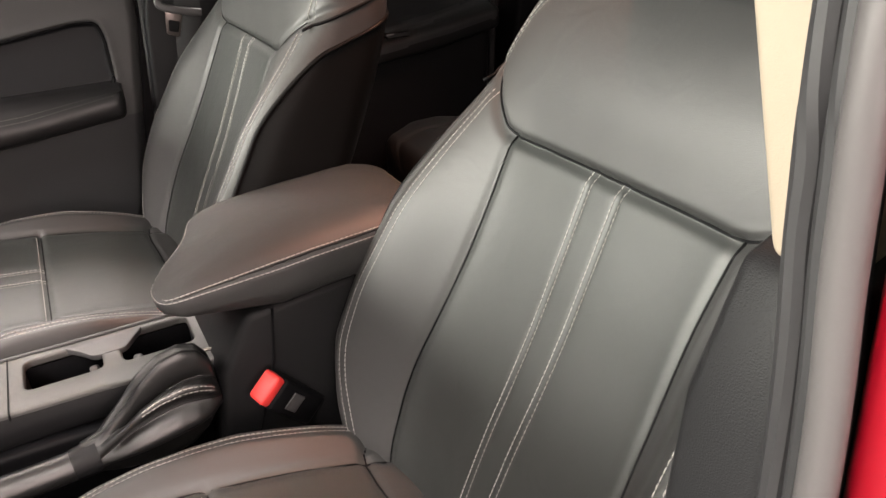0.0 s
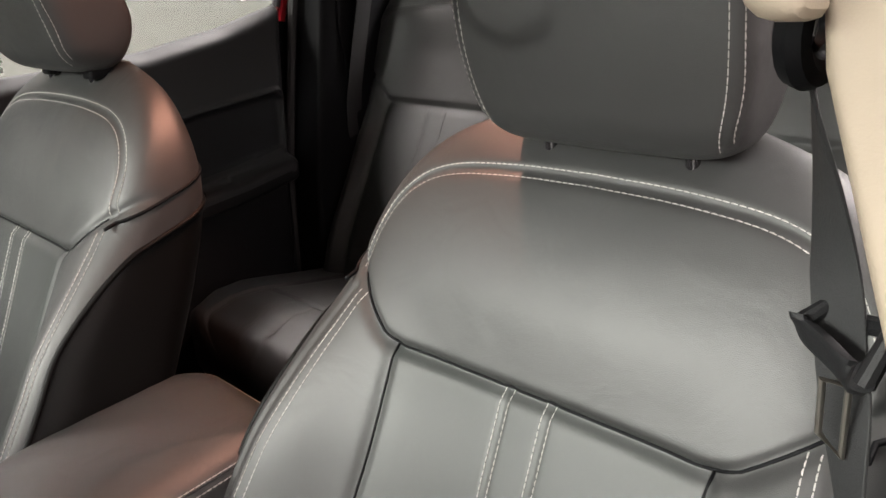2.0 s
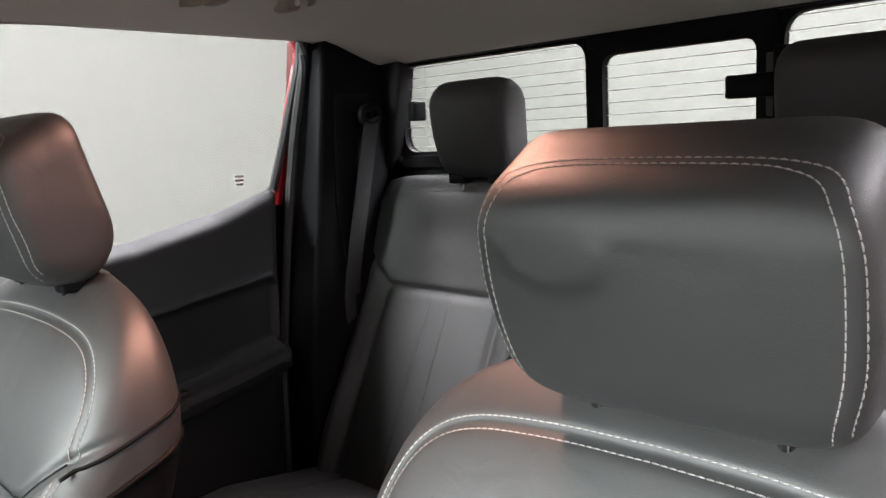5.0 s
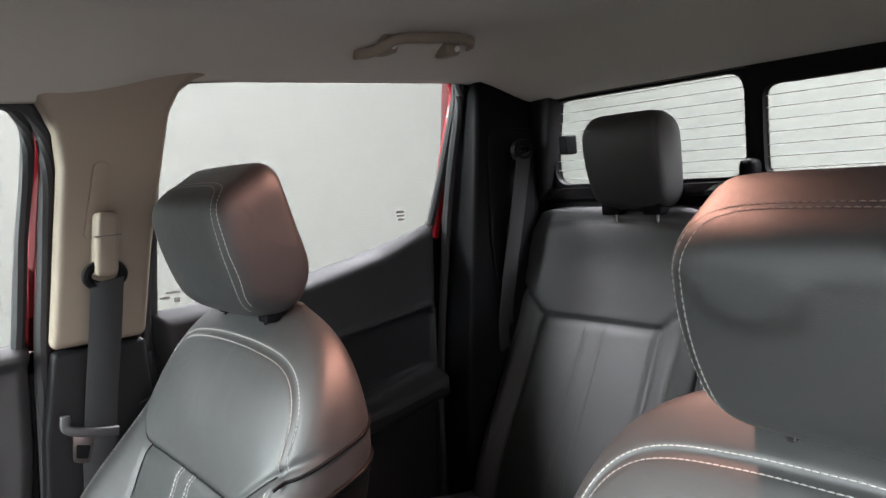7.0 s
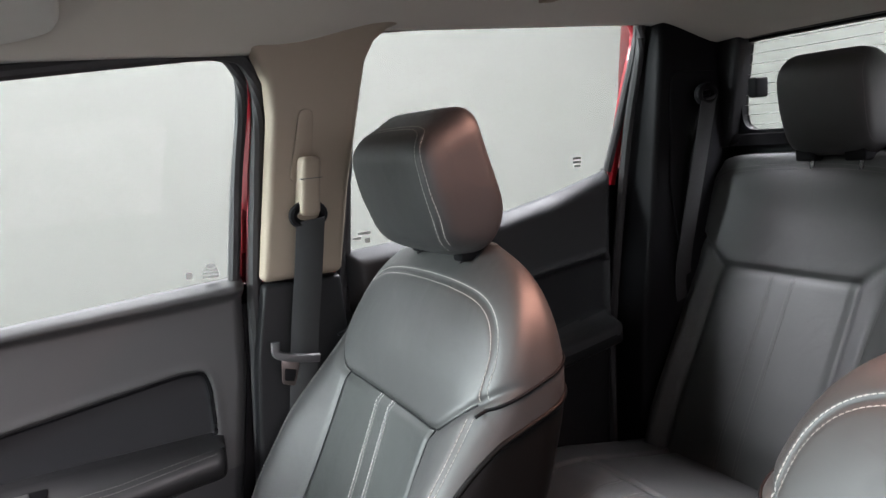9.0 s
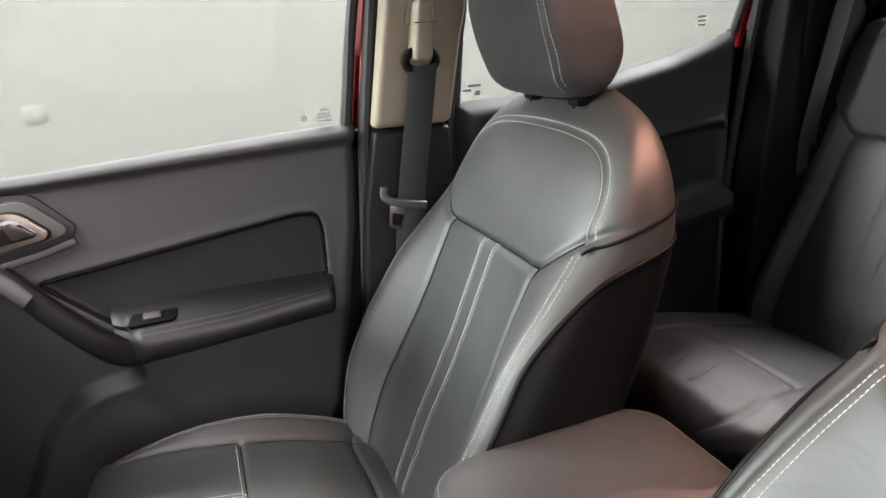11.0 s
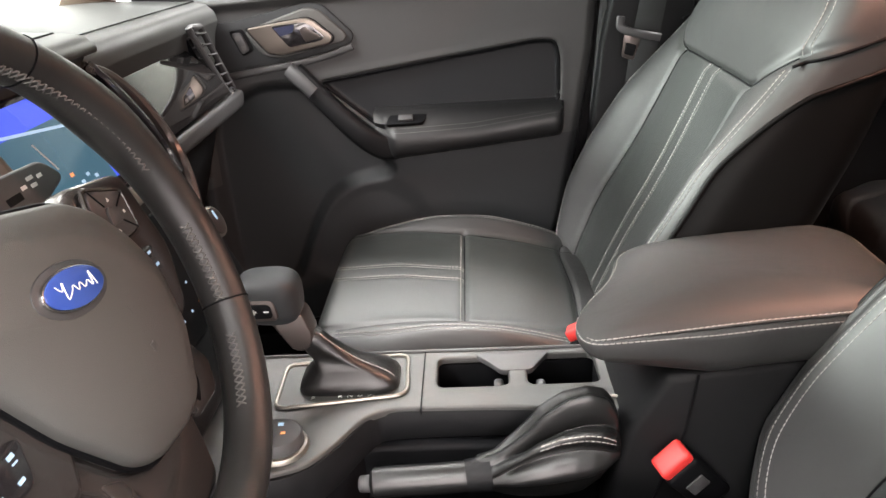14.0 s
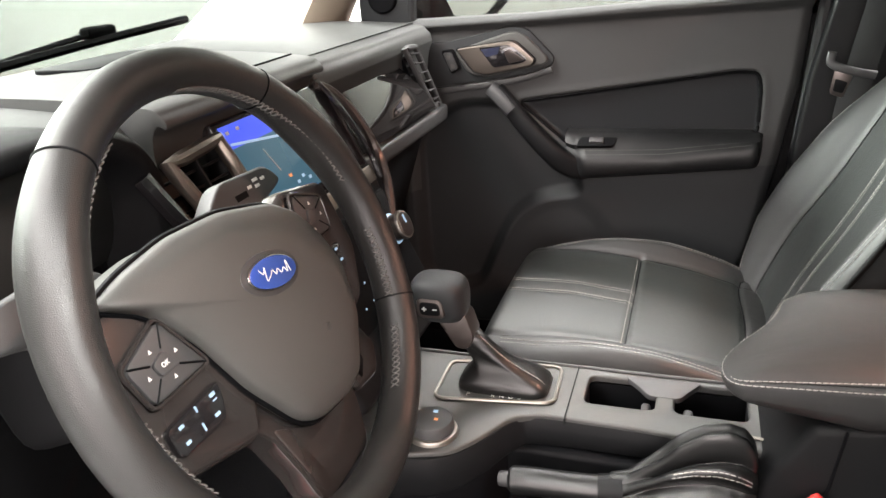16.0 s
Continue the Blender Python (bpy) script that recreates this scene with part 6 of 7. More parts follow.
# ---- steering wheel ----
WHEEL = Matrix.Translation((-0.475, -0.368, 1.125)) @ Matrix(((0, -0.375, 0.927, 0), (1, 0, 0, 0), (0, 0.927, 0.375, 0), (0, 0, 0, 1)))
wheel = thing("steering_wheel", "dark leather steering wheel with laced grips and buttons on its spokes", "steering wheel")
wheel.matrix_basis = WHEEL
RIM, THICK, OFF, OFFY = 0.180, 0.0180, 0.006, -0.010
b = bmesh.new()
rings = []
for a in np.linspace(0, 2 * math.pi, 121)[:-1]:
    g = math.degrees(a)
    r = THICK + 0.0022 * (math.exp(-((g - 60) / 14) ** 2) + math.exp(-((g - 300) / 14) ** 2))
    d = Vector((math.sin(a), math.cos(a), 0))
    rings.append([b.verts.new(Vector((OFF, OFFY, 0)) + d * (RIM + r * 0.95 * math.cos(t)) + Vector((0, 0, 1)) * r * 1.08 * math.sin(t)) for t in np.linspace(0, 2 * math.pi, 25)[:-1]])
for a, d in zip(rings, rings[1:] + rings[:1]):
    for i in range(24):
        b.faces.new((a[i], a[(i + 1) % 24], d[(i + 1) % 24], d[i]))
part("rim", b, RIMSKIN, wheel, "worn black leather rim", 180)
for deg in (35, 322, 118, 242):
    a = radians(deg)
    d = Vector((math.sin(a), math.cos(a), 0))
    ringp = [Vector((OFF, OFFY, 0)) + d * RIM + d * (THICK + 0.0003) * 0.95 * math.cos(t) + Vector((0, 0, THICK * 1.08 + 0.0003)) * math.sin(t) for t in np.linspace(0, 2 * math.pi, 25)[:-1]]
    part("rim_seam", tube(ringp, 0.0009, 6, closed=True, up=d.cross(Vector((0, 0, 1)))), BLACK, wheel)
# lacing on the inside of the rim
b = bmesh.new()
for lo, hi in ((2, 76), (94, 117), (284, 331), (243, 266), (128, 150)):
    a = lo
    while a < hi:
        t0, t1 = radians(a), radians(a + 1.7)
        for sgn in (1, -1):
            p = [Vector((OFF + (RIM - THICK * 0.93) * math.sin(t), OFFY + (RIM - THICK * 0.93) * math.cos(t), 0.0055 + sgn * s * 0.0042)) for t, s in ((t0, -1), ((t0 + t1) / 2, 0), (t1, 1))]
            tube(p, 0.00075, 4, b)
        a += 2.0
ob = finish("lacing", b, LACE, wheel, "pale cross-laced thread", 180)
ob["kind"] = "stuff"
# hub: a shield-shaped cover, a little behind the rim's plane
hub = [(0.005, 0.063), (-0.056, 0.066), (-0.104, 0.060), (-0.137, 0.051), (-0.102, 0.030), (-0.077, -0.006), (-0.0565, -0.057), (-0.026, -0.106), (-0.006, -0.119), (0.038, -0.124), (0.068, -0.119), (0.106, -0.077), (0.119, -0.032), (0.110, 0.000), (0.092, 0.030), (0.064, 0.049)]
hub = rounded([(x, y) for x, y in hub], 0.010, 4)
b = bmesh.new()
rings = []
for k, z in ((0.97, -0.055), (0.985, -0.030), (1.0, -0.012), (0.985, -0.004), (0.94, 0.000), (0.80, 0.0035), (0.55, 0.006), (0.25, 0.007)):
    rings.append([b.verts.new(((x - 0.012) * k + 0.012, (y + 0.020) * k - 0.020, z)) for x, y in hub])
for a, d in zip(rings, rings[1:]):
    for i in range(len(a)):
        b.faces.new((a[i], a[(i + 1) % len(a)], d[(i + 1) % len(a)], d[i]))
b.faces.new(rings[-1])
b.faces.new(rings[0])
part("hub_pad", b, HUB, wheel, "grained charcoal airbag cover", 50)
part("hub_gap", tube([((x - 0.012) * 1.008 + 0.012, (y + 0.020) * 1.008 - 0.020, -0.012) for x, y in hub], 0.0022, 6, closed=True), BLACK, wheel, "dark gap round the airbag cover")
def ellipse(rx, ry, n=40, c=(0, 0), tilt=-11):
    ct, st = math.cos(radians(tilt)), math.sin(radians(tilt))
    return [(c[0] + rx * math.cos(t) * ct - ry * math.sin(t) * st, c[1] + rx * math.cos(t) * st + ry * math.sin(t) * ct) for t in np.linspace(0, 2 * math.pi, n + 1)[:-1]]
BX, BY = 0.009, 0.004
part("badge_seat", prism(ellipse(0.036, 0.0175, 40, (BX, BY)), "z", 0.002, 0.0075, 0.001), PLASTIC, wheel)
part("badge_rim", prism(ellipse(0.030, 0.0135, 40, (BX, BY)), "z", 0.004, 0.0095, 0.001), CHROME, wheel, "bright rimmed oval badge")
part("badge_face", prism(ellipse(0.0285, 0.0122, 40, (BX, BY)), "z", 0.0092, 0.0104, 0.0003), BLUE, wheel, "blue oval badge face")
sw = [(-0.018, 0.006), (-0.014, 0.001), (-0.010, 0.007), (-0.013, -0.006), (-0.006, -0.002), (-0.002, 0.002), (0.001, -0.003), (0.005, 0.002), (0.008, -0.003), (0.013, 0.001), (0.016, -0.004), (0.019, 0.007), (0.020, -0.005)]
part("badge_script", tube(smooth_line([(BX + x * 0.92, BY + y * 0.8 - 0.18 * x, 0.0106) for x, y in sw], 5), 0.00045, 5), ICON_WHITE, wheel, "pale flowing line on the badge")
for x, y, w, h in ((0.034, -0.036, 0.003, 0.009), (0.038, -0.034, 0.003, 0.009), (0.043, -0.033, 0.003, 0.008), (0.043, -0.062, 0.006, 0.006)):
    part("relief_mark", box(x - w / 2, x + w / 2, y - h / 2, y + h / 2, 0.0, 0.0068, 0.0005), PLASTIC, wheel)
# spokes: a broad bronze panel on each side, carrying two button groups
for s in (-1, 1):
    drop = 0.0 if s < 0 else 0.020
    sp = rounded([(s * 0.090, 0.052), (s * 0.165, 0.040), (s * 0.168, -0.030), (s * 0.140, -0.075), (s * 0.060, -0.095), (s * 0.040, -0.060)], 0.012)
    part("spoke", prism(sp, "z", -0.040, -0.012, 0.008, 3), SPOKE, wheel, "dark metallic side spoke")
    ctr = Vector((s * 0.112, -0.001 + drop))
    dia = [(-0.013 * s, 0.024), (-0.034 * s, -0.019), (0.020 * s, -0.020), (0.027 * s, 0.010)]
    dia = [(ctr.x + x, ctr.y + y) for x, y in dia]
    part("button_pad", prism(rounded(dia, 0.006), "z", -0.016, -0.006, 0.002), PLASTIC, wheel, "five-way button pad")
    big = [tuple(ctr + (Vector(q) - ctr) * 1.10) for q in dia]
    part("button_ring", tube([(x, y, -0.0085) for x, y in rounded(big, 0.006, 4)], 0.0018, 6, closed=True), SPOKE, wheel)
    cc = sum((Vector(q) for q in dia), Vector((0, 0))) / 4
    cap = [tuple(cc + (Vector(q) - cc) * 0.33) for q in dia]
    part("button_cap", prism(rounded(cap, 0.003), "z", -0.008, -0.0035, 0.001), PLASTIC, wheel)
    lettering("button_letters", "OK", 0.0048, Matrix.Translation((cc.x, cc.y, -0.0033)), ICON_WHITE, wheel) if s < 0 else None
    for i in range(4):
        q = (Vector(dia[i]) + Vector(dia[(i + 1) % 4])) / 2
        m_ = cc + (q - cc) * 0.62
        part("button_print", prism([(m_.x - 0.0015, m_.y - 0.0011), (m_.x + 0.0015, m_.y - 0.0011), (m_.x, m_.y + 0.0017)], "z", -0.0064, -0.0055, 0), ICON_WHITE, wheel)
        part("button_joint", tube([(*(cc + (Vector(dia[i]) - cc) * 0.36), -0.0056), (*(cc + (Vector(dia[i]) - cc) * 0.95), -0.0056)], 0.0008, 4), BLACK, wheel)
    pad2 = [(-0.030 * s, 0.005), (-0.020 * s, -0.021), (0.028 * s, -0.020), (0.030 * s, 0.002)]
    c2 = Vector((s * 0.106, -0.040 + drop * 1.1))
    pad2 = [(c2.x + x, c2.y + y) for x, y in pad2]
    part("switch_pad", prism(rounded(pad2, 0.006), "z", -0.016, -0.007, 0.002), GLOSS, wheel, "gloss black switch pad with pale blue symbols")
    for x, y, w, h in ((-0.017, 0.000, 0.007, 0.0035), (-0.017, -0.004, 0.006, 0.0012), (0.018, -0.002, 0.006, 0.003), (-0.013, -0.013, 0.007, 0.003), (0.019, -0.013, 0.006, 0.003), (0.001, 0.000, 0.0018, 0.006), (0.002, -0.013, 0.0018, 0.008)):
        part("switch_print", box(c2.x + s * x - w * 0.36, c2.x + s * x + w * 0.36, c2.y + y - h * 0.36, c2.y + y + h * 0.36, -0.0072, -0.0064, 0), ICON, wheel)
lower = rounded([(-0.088, -0.066), (-0.062, -0.050), (0.0, -0.085), (0.062, -0.062), (0.072, -0.100), (0.064, -0.146), (0.050, -0.180), (-0.034, -0.180), (-0.038, -0.150), (-0.050, -0.102)], 0.012)
part("lower_spoke", prism(lower, "z", -0.046, -0.018, 0.010, 4), SPOKE, wheel, "dark gloss lower spoke")
part("lower_groove", prism(rounded([(-0.046, -0.098), (-0.030, -0.108), (-0.014, -0.168), (-0.028, -0.170)], 0.005), "z", -0.030, -0.0165, 0.003, 2), BRONZE, wheel)
part("side_leg", prism(rounded([(0.086, -0.070), (0.110, -0.080), (0.128, -0.118), (0.112, -0.142), (0.070, -0.140), (0.066, -0.112)], 0.008), "z", -0.040, -0.016, 0.008, 3), SPOKE, wheel)
part("leg_window", prism(rounded([(0.072, -0.100), (0.084, -0.092), (0.096, -0.118), (0.080, -0.132)], 0.004), "z", -0.030, -0.0150, 0.001), BLACK, wheel)
part("column_shroud", prism(rounded([(-0.065, -0.065), (-0.065, 0.045), (0.065, 0.045), (0.065, -0.065)], 0.03), "z", -0.26, -0.060, 0.01, 3), PLASTIC_SOFT, wheel)
stalk = thing("indicator_stalk", "charcoal indicator stalk with pale printed symbols", "stalk")
stalk.matrix_basis = WHEEL
for s in (1, -1):
    b = prism(rounded([(s * 0.05, 0.010), (s * 0.062, 0.060), (s * 0.092, 0.078), (s * 0.166, 0.074), (s * 0.182, 0.054), (s * 0.128, 0.040), (s * 0.09, 0.006)], 0.010), "z", -0.085, -0.064, 0.008, 3)
    part("lever", b, PLASTIC, stalk)
    for x, y, w, h in () if s < 0 else ((0.112, 0.058, 0.018, 0.006), (0.128, 0.062, 0.006, 0.003), (0.140, 0.066, 0.008, 0.003), (0.140, 0.060, 0.007, 0.003), (0.152, 0.064, 0.006, 0.003)):
        part("lever_print", box(s * x - w / 2, s * x + w / 2, y - h / 2, y + h / 2, -0.0645, -0.0632, 0), ICON_WHITE if w < 0.015 else BLACK, stalk)

# ---- dashboard ----
dash = thing("dashboard", "dark dashboard with soft stitched top, screen, vents and gloss passenger trim", "dashboard")
def dash_section(y0, y1, dx, dz, label, brow=0.0):
    prof = [(-0.690 - brow, 1.160 + brow), (-0.684 - brow * 0.3, 1.182 + brow * 0.3), (-0.694, 1.200), (-0.725, 1.211), (-0.90, 1.222), (-1.10, 1.214), (-1.26, 1.185), (-1.28, 1.02), (-0.98, 0.98), (-0.74, 1.05)]
    prof = [(x + dx * max(0, min(1, (x + 0.95) / 0.25)), z + dz * max(0, min(1, (x + 1.15) / 0.3))) for x, z in prof]
    return part("dash_top", prism([(v.x, v.y) for v in smooth_line([(x, z, 0) for x, z in prof], 6, True)], "y", y0, y1, 0.005), DASHTOP, dash, label, 50)
dash_section(0.150, 0.665, 0.0, 0.0, "soft charcoal dash top")
dash_section(-0.200, 0.149, 0.020, 0.014, "", 0.018)
dash_section(-0.665, -0.2005, -0.03, 0.004, "")
seam = smooth_line([(-0.722, 0.66, 1.2125), (-0.724, 0.40, 1.2130), (-0.728, 0.155, 1.2130)], 10)
part("dash_seam", tube(seam, 0.0013, 5), BLACK, dash)
seam = smooth_line([(-0.715, 0.145, 1.2262), (-0.712, 0.0, 1.2262), (-0.712, -0.19, 1.2262)], 10)
part("dash_seam", tube(seam, 0.0013, 5), BLACK, dash)
part("dash_speaker", prism(rounded([(-1.02, -0.02), (-1.02, 0.16), (-0.93, 0.20), (-0.90, 0.14), (-0.92, -0.02)], 0.02), "z", 1.2285, 1.2345, 0.001), BLACK, dash, "dark speaker grille")
# lower dash body
low = [(-0.690, 1.165), (-0.735, 1.02), (-0.715, 0.985), (-0.745, 0.90), (-0.80, 0.74), (-0.98, 0.70), (-1.20, 0.80), (-1.20, 1.15), (-0.80, 1.17)]
part("glove_box", prism(low, "y", 0.175, 0.66, 0.012, 3), PLASTIC_SOFT, dash, "black glove box and lower dash")
part("knee_bolster", prism([(x - 0.05, z - 0.02) for x, z in low], "y", -0.66, -0.17, 0.012, 3), PLASTIC_SOFT, dash)
ledge = [(-0.690, 1.062), (-0.648, 1.054), (-0.650, 1.026), (-0.715, 0.985), (-0.745, 1.010)]
part("dash_ledge", prism(rounded(ledge, 0.008), "y", 0.200, 0.63, 0.008, 3), PLASTIC, dash, "charcoal ledge below the trim")
trim = [(-0.730, 1.178), (-0.714, 1.177), (-0.692, 1.152), (-0.671, 1.122), (-0.656, 1.094), (-0.648, 1.064), (-0.692, 1.060)]
gt = prism(trim, "y", 0.190, 0.548, 0.002)
for v in gt.verts:
    if v.co.y > 0.4:
        v.co.y += (1.075 - v.co.z) * 0.75
part("gloss_trim", gt, PIANO, dash, "gloss black passenger trim")
vent = [Vector(q) for q in ((-0.676, 0.482, 1.186), (-0.672, 0.528, 1.182), (-0.668, 0.636, 1.056), (-0.660, 0.574, 1.060))]
part("vent_frame", tube([q.lerp(vent[(i + 1) % 4], t) for i, q in enumerate(vent) for t in (0, 0.25, 0.5, 0.75)], 0.0055, 8, closed=True, up=(1, 0, 0)), PLASTIC, dash, "outer air vent frame")
b = bmesh.new()
near, far = [b.verts.new(q + Vector((-0.014, 0, 0))) for q in vent], [b.verts.new(q + Vector((-0.050, 0.004, 0))) for q in vent]
for k in range(4):
    b.faces.new((near[k], near[(k + 1) % 4], far[(k + 1) % 4], far[k]))
b.faces.new(near)
b.faces.new(far)
part("vent_box", b, BLACK, dash)
for k in range(6):
    f = (k + 0.7) / 6.4
    p, q = vent[0].lerp(vent[3], f), vent[1].lerp(vent[2], f)
    part("vent_slat", ribbon([p + Vector((-0.004, 0.004, 0)), p.lerp(q, 0.5) + Vector((-0.004, 0, 0)), q + Vector((-0.004, -0.004, 0))], (1, 0, 0.25), 0.020, 0.0026), PLASTIC, dash)
part("vent_wheel", disc((-0.668, 0.604, 1.052), (1, 0, 0.3), 0.008, 0.008, 0.012, 16, None, 0.002), CHROME, dash)
# centre stack on a face that leans back towards the seats as it goes down
stack = new("centre_stack")
stack.parent = dash
STACK = Matrix.Translation((-0.69, 0, 1.19)) @ Matrix(((0.912, 0, -0.410, 0), (0, 1, 0, 0), (0.410, 0, 0.912, 0), (0, 0, 0, 1)))
def on_stack(y0, y1, s0, s1, d0, d1, r=0.003):
    """A slab on the raked face; s runs down the face."""
    return moved(box(d0, d1, y0, y1, -s1, -s0, r, 3), STACK)
part("stack_body", on_stack(-0.118, 0.190, 0.0, 0.40, -0.10, 0.0, 0.012), PLASTIC_SOFT, stack)
part("screen_bezel", on_stack(-0.112, 0.172, 0.006, 0.142, -0.01, 0.004, 0.004), GLOSS, stack, "gloss screen bezel")
part("screen_glass", on_stack(-0.104, 0.085, 0.014, 0.128, 0.0036, 0.0048, 0.0003), TEAL_SCREEN, stack, "lit navigation screen")
part("screen_bar", on_stack(-0.104, 0.050, 0.014, 0.042, 0.0047, 0.0052, 0.0), BLUE_SCREEN, stack, "blue title bar")
part("screen_bar", on_stack(0.052, 0.085, 0.014, 0.128, 0.0047, 0.0052, 0.0), BLUE_SCREEN, stack)
part("screen_road", moved(box(0.0050, 0.0054, -0.098, 0.040, -0.0016, 0.0016, 0), STACK @ Matrix.Translation((0, 0, -0.050)) @ pose(0, 0, 0, -8, 0, 0)), ICON, stack, "pale road line on the map")
part("screen_road", moved(box(0.0050, 0.0054, -0.001, 0.001, -0.035, 0.0, 0), STACK @ Matrix.Translation((0, -0.045, -0.056)) @ pose(0, 0, 0, 20, 0, 0)), PRINT, stack)
for y, q, m_ in ((-0.092, 0.023, ICON_WHITE), (-0.070, 0.022, ICON_WHITE), (-0.02, 0.100, ICON_RED), (-0.01, 0.112, ICON), (0.005, 0.108, ICON), (0.018, 0.114, ICON)):
    part("screen_icon", on_stack(y - 0.003, y + 0.003, q - 0.002, q + 0.002, 0.0050, 0.0056, 0), m_, stack)
part("lower_strip", on_stack(0.02, 0.176, 0.146, 0.170, -0.005, 0.006, 0.003), SILVER, stack, "satin strip under the screen")
rimp = [(0.002, 0.140, -0.006), (0.005, 0.176, -0.028), (0.008, 0.200, -0.070), (0.008, 0.211, -0.125), (0.006, 0.205, -0.170), (0.004, 0.185, -0.205), (0.000, 0.155, -0.245)]
part("stack_rim", tube([STACK @ p for p in smooth_line(rimp, 8)], 0.0075, 8), BRONZE, stack, "dark metallic stack edge")
rimp = [(0.006, 0.146, -0.004), (0.010, 0.166, -0.05), (0.012, 0.180, -0.12), (0.008, 0.182, -0.17)]
part("stack_rim", tube([STACK @ p for p in smooth_line(rimp, 8)], 0.0045, 8), GLOSS, stack)
part("button_panel", on_stack(-0.09, 0.180, 0.185, 0.330, -0.005, 0.004, 0.004), BLACK, stack)
for y in (-0.06, 0.150):
    part("climate_knob", moved(disc((0, y, -0.245), (1, 0, 0), 0.021, 0.019, 0.028, 28, None, 0.003), STACK), BRONZE, stack, "metal climate knob")
    part("knob_light", moved(disc((0.002, y, -0.245), (1, 0, 0), 0.0245, 0.0240, 0.004, 28, None, 0.001), STACK), ICON, stack, "blue lit ring behind the knob")
    part("knob_ring", moved(disc((0.020, y, -0.245), (1, 0, 0), 0.0225, 0.0215, 0.006, 28, None, 0.001), STACK), SILVER, stack)
    part("knob_mark", moved(box(0.0275, 0.0288, y - 0.002, y + 0.002, -0.243, -0.230, 0), STACK), ICON, stack)
for i in range(5):
    for k in range(2):
        part("stack_icon", on_stack(-0.017 + i * 0.026, -0.0135 + i * 0.026, 0.270 + k * 0.028, 0.2728 + k * 0.028, 0.0038, 0.0046, 0), ICON if (i + k) % 3 else ICON_RED, stack)
# left centre vent
lv = [STACK @ Vector(q) for q in ((0.012, -0.212, -0.030), (0.012, -0.122, -0.024), (0.012, -0.112, -0.112), (0.012, -0.188, -0.118))]
part("vent_frame", tube([q.lerp(lv[(i + 1) % 4], t) for i, q in enumerate(lv) for t in (0, 0.25, 0.5, 0.75)], 0.0085, 10, closed=True, up=(1, 0, 0)), CHAMPAGNE, dash, "metallic vent frame")
part("vent_box", moved(box(-0.06, -0.03, -0.215, -0.115, -0.12, -0.02, 0.003), STACK), BLACK, dash)
for k in range(4):
    part("vent_slat", moved(box(-0.03, 0.004, -0.205 + k * 0.004, -0.122, -0.046 - k * 0.018, -0.043 - k * 0.018, 0.001), STACK), PLASTIC_SOFT, dash)
part("vent_vane", moved(box(-0.02, 0.010, -0.168, -0.164, -0.11, -0.03, 0.001), STACK), PLASTIC_SOFT, dash)
surround = [STACK @ Vector(q) for q in ((0.004, -0.245, -0.03), (0.004, -0.228, -0.085), (0.004, -0.200, -0.15))]
part("vent_surround", tube(smooth_line(surround, 6), 0.010, 8), GLOSS, dash)
# instrument hood
hood = [(math.cos(t), math.sin(t)) for t in np.linspace(0, math.pi, 33)]
b = bmesh.new()
rings = []
for x, w, h, z0 in ((-0.90, 0.20, 0.085, 1.13), (-0.78, 0.190, 0.100, 1.13), (-0.672, 0.172, 0.112, 1.12), (-0.660, 0.162, 0.104, 1.12), (-0.668, 0.150, 0.092, 1.12), (-0.75, 0.142, 0.082, 1.12)):
    rings.append([b.verts.new((x - 0.012 * (1 - s_), -0.380 + w * math.copysign(abs(c_) ** 0.75, c_), z0 - 0.06 * (s_ < 1e-6) + h * s_ ** 0.75)) for c_, s_ in hood])
for a, d in zip(rings, rings[1:]):
    for i in range(len(a) - 1):
        b.faces.new((a[i], a[i + 1], d[i + 1], d[i]))
part("instrument_hood", b, PLASTIC_SOFT, dash, "black hood over the instruments", 180)
part("instrument_face", box(-0.77, -0.750, -0.545, -0.225, 1.00, 1.215, 0.005), GLOSS, dash, "dark instrument glass")
part("instrument_sides", box(-0.76, -0.69, -0.575, -0.545, 0.98, 1.14, 0.01, 3), PLASTIC_SOFT, dash)
part("instrument_sides", box(-0.76, -0.69, -0.232, -0.205, 0.98, 1.13, 0.01, 3), BLACK, dash)

# windscreen, A pillars, cowl and wipers
screen = thing("windscreen", "raked clear windscreen between beige pillars", "windscreen", kind="structure")
g = part("pane", prism([(-1.36, 1.16), (-0.70, 1.63), (-0.696, 1.626), (-1.356, 1.156)], "y", -0.66, 0.66, 0), CLEAR, screen)
g.visible_shadow = False
for s in (-1, 1):
    part("pillar_a", tube(smooth_line([(-1.00, s * 0.715, 1.14), (-0.92, s * 0.70, 1.26), (-0.82, s * 0.68, 1.40), (-0.70, s * 0.655, 1.54), (-0.60, s * 0.64, 1.61)], 6), [0.075 - 0.035 * i / 24 for i in range(25)], 12, flat=0.7), BEIGE, screen, "beige pillar trim")
    part("pillar_a_outer", tube(smooth_line([(-1.02, s * 0.755, 1.14), (-0.94, s * 0.745, 1.27), (-0.84, s * 0.725, 1.41), (-0.72, s * 0.70, 1.55), (-0.60, s * 0.68, 1.65)], 6), 0.030, 10), BLACK, screen)
part("front_header", box(-0.73, -0.64, -0.64, 0.64, 1.605, 1.66, 0.01), LINER, screen)
part("cowl", box(-1.50, -1.30, -0.72, 0.72, 1.05, 1.15, 0.02, 3), BLACK, screen, "black plastic cowl")
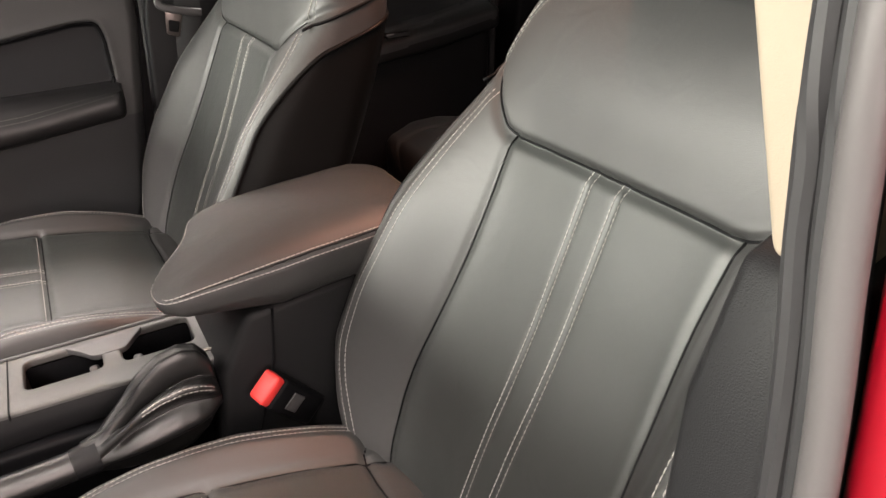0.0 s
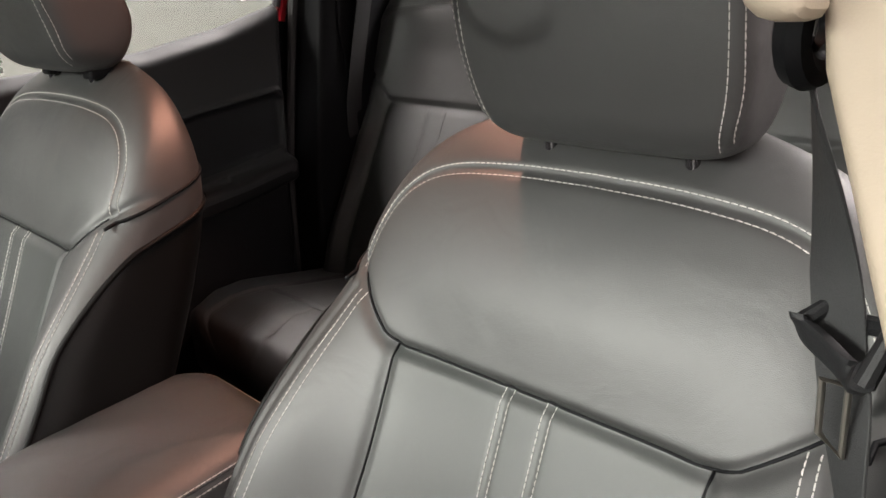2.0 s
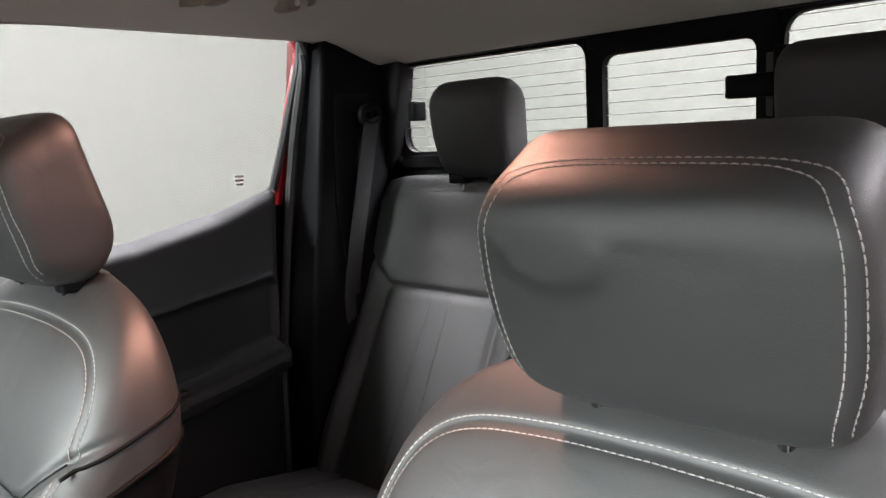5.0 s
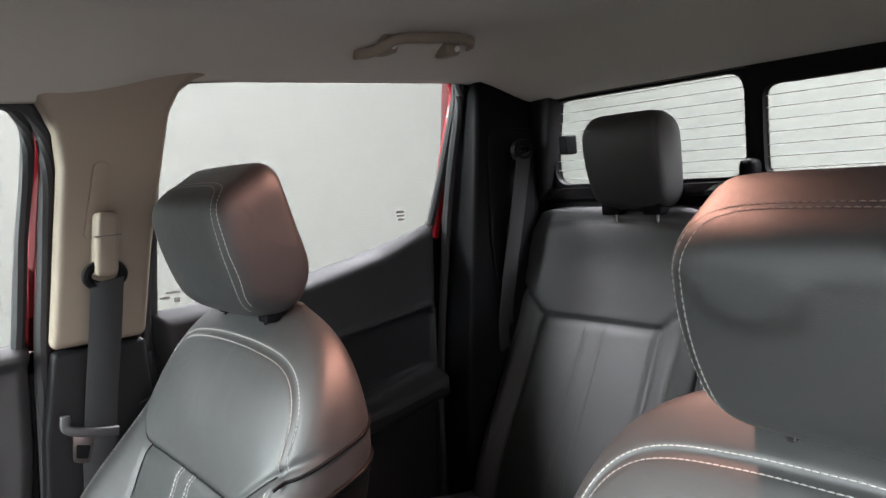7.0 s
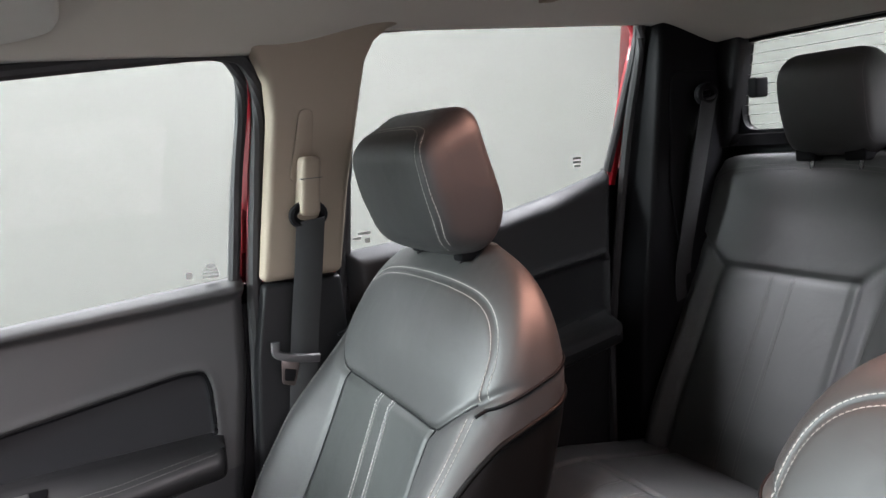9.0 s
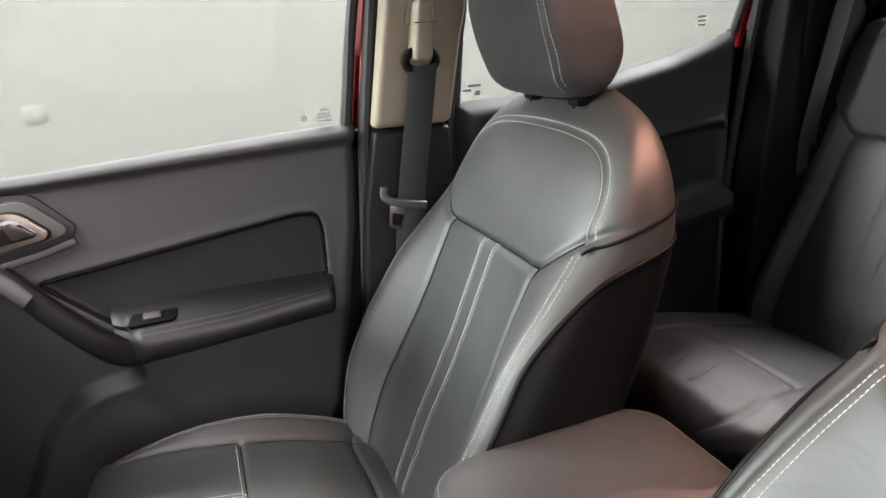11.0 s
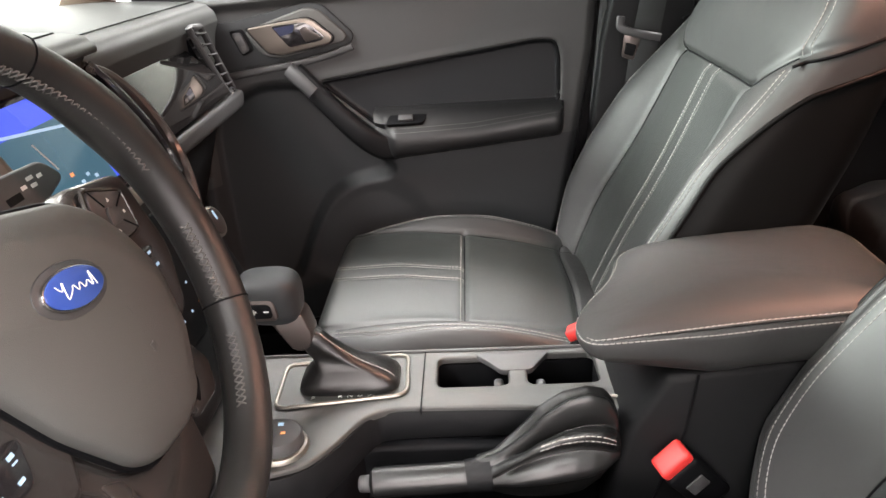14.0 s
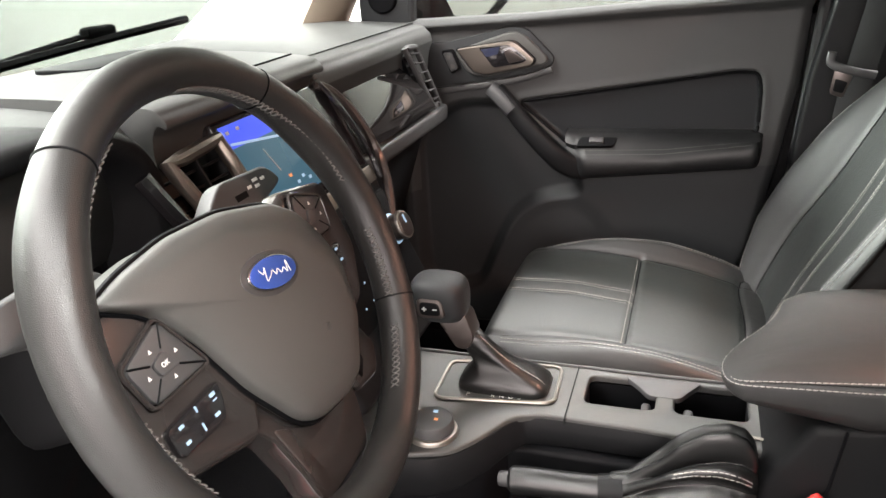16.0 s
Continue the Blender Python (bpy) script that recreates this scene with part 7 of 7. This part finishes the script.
part("bonnet", prism(rounded([(-2.35, 0.98), (-2.30, 1.06), (-1.90, 1.12), (-1.46, 1.155), (-1.46, 0.90), (-2.35, 0.80)], 0.03), "y", -0.74, 0.74, 0.03, 3), RED, truck, "red painted bonnet")
wiper = thing("windscreen_wiper", "black windscreen wiper resting on the glass", "wiper", "wipers")
part("blade", tube(smooth_line([(-1.330, 0.20, 1.205), (-1.30, 0.42, 1.222), (-1.245, 0.64, 1.240)], 6), 0.009, 6), BLACK, wiper)
part("arm", tube(smooth_line([(-1.43, 0.02, 1.160), (-1.38, 0.25, 1.205), (-1.32, 0.43, 1.236)], 6), 0.010, 6, flat=0.6), BLACK, wiper)
part("hinge", box(-1.325, -1.295, 0.40, 0.48, 1.225, 1.250, 0.008), BLACK, wiper)

# dome lamp over the gangway between the rows
dome = thing("dome_lamp", "small lit warm dome lamp in the middle of the headliner", "lamp")
part("lamp_bezel", box(0.42, 0.54, -0.06, 0.06, 1.706, 1.722, 0.006), LINER, dome)
part("lens", box(0.435, 0.525, -0.045, 0.045, 1.698, 1.708, 0.004), DOME, dome)

# ---- the hall outside ----
tagged(finish("ground", box(-9, 9, -8, 8, -0.1, 0.0, 0), CONCRETE), "grey sealed concrete floor", "floor", kind="structure")
tagged(finish("wall_north", box(-9, 9, 4.4, 4.6, 0, 4.2, 0), WALL), "plain white painted wall", "wall", kind="structure")
# the south wall is never in view; its grey holds down side light
tagged(finish("wall_south", box(-9, 9, -6.2, -6.0, 0, 4.2, 0), WALL_FAR), "unseen plain wall, greyed to cut bounced light", "wall", kind="structure")
tagged(finish("wall_east", box(5.2, 5.4, -6, 4.4, 0, 4.2, 0), WALL), "plain white painted wall", "wall", kind="structure")
tagged(finish("wall_west", box(-7.4, -7.2, -6, 4.4, 0, 4.2, 0), WALL), "plain white painted wall", "wall", kind="structure")
tagged(finish("ceiling_hall", box(-9, 9, -8, 8, 4.2, 4.3, 0), WALL), "plain white ceiling", "ceiling", kind="structure")
outlet = thing("wall_outlet", "ivory double outlet plate on the white wall", "outlet")
part("plate", box(-1.165, -1.045, 4.392, 4.40, 1.012, 1.118, 0.004), PLATE, outlet)
for x in (-1.132, -1.078):
    part("socket", box(x - 0.017, x + 0.017, 4.388, 4.394, 1.03, 1.10, 0.003), WALL, outlet)
bed = thing("cargo_bed", "red pickup bed sides behind the cab", "pickup bed")
for s in (-1, 1):
    part("bed_side", box(1.20, 2.75, min(s * 0.72, s * 0.80), max(s * 0.72, s * 0.80), 0.55, 1.22, 0.03, 3), RED, bed)
part("bed_floor", box(1.18, 2.75, -0.72, 0.72, 0.60, 0.66, 0.01), BLACK, bed)
part("bed_front", box(1.17, 1.20, -0.78, 0.78, 0.55, 1.22, 0.01), RED, bed)
column = thing("door_track", "pale grey sectional door track on the wall behind the truck", "door track")
part("channel", box(5.10, 5.20, 0.02, 0.14, 0, 3.6, 0.01), PLATE, column)
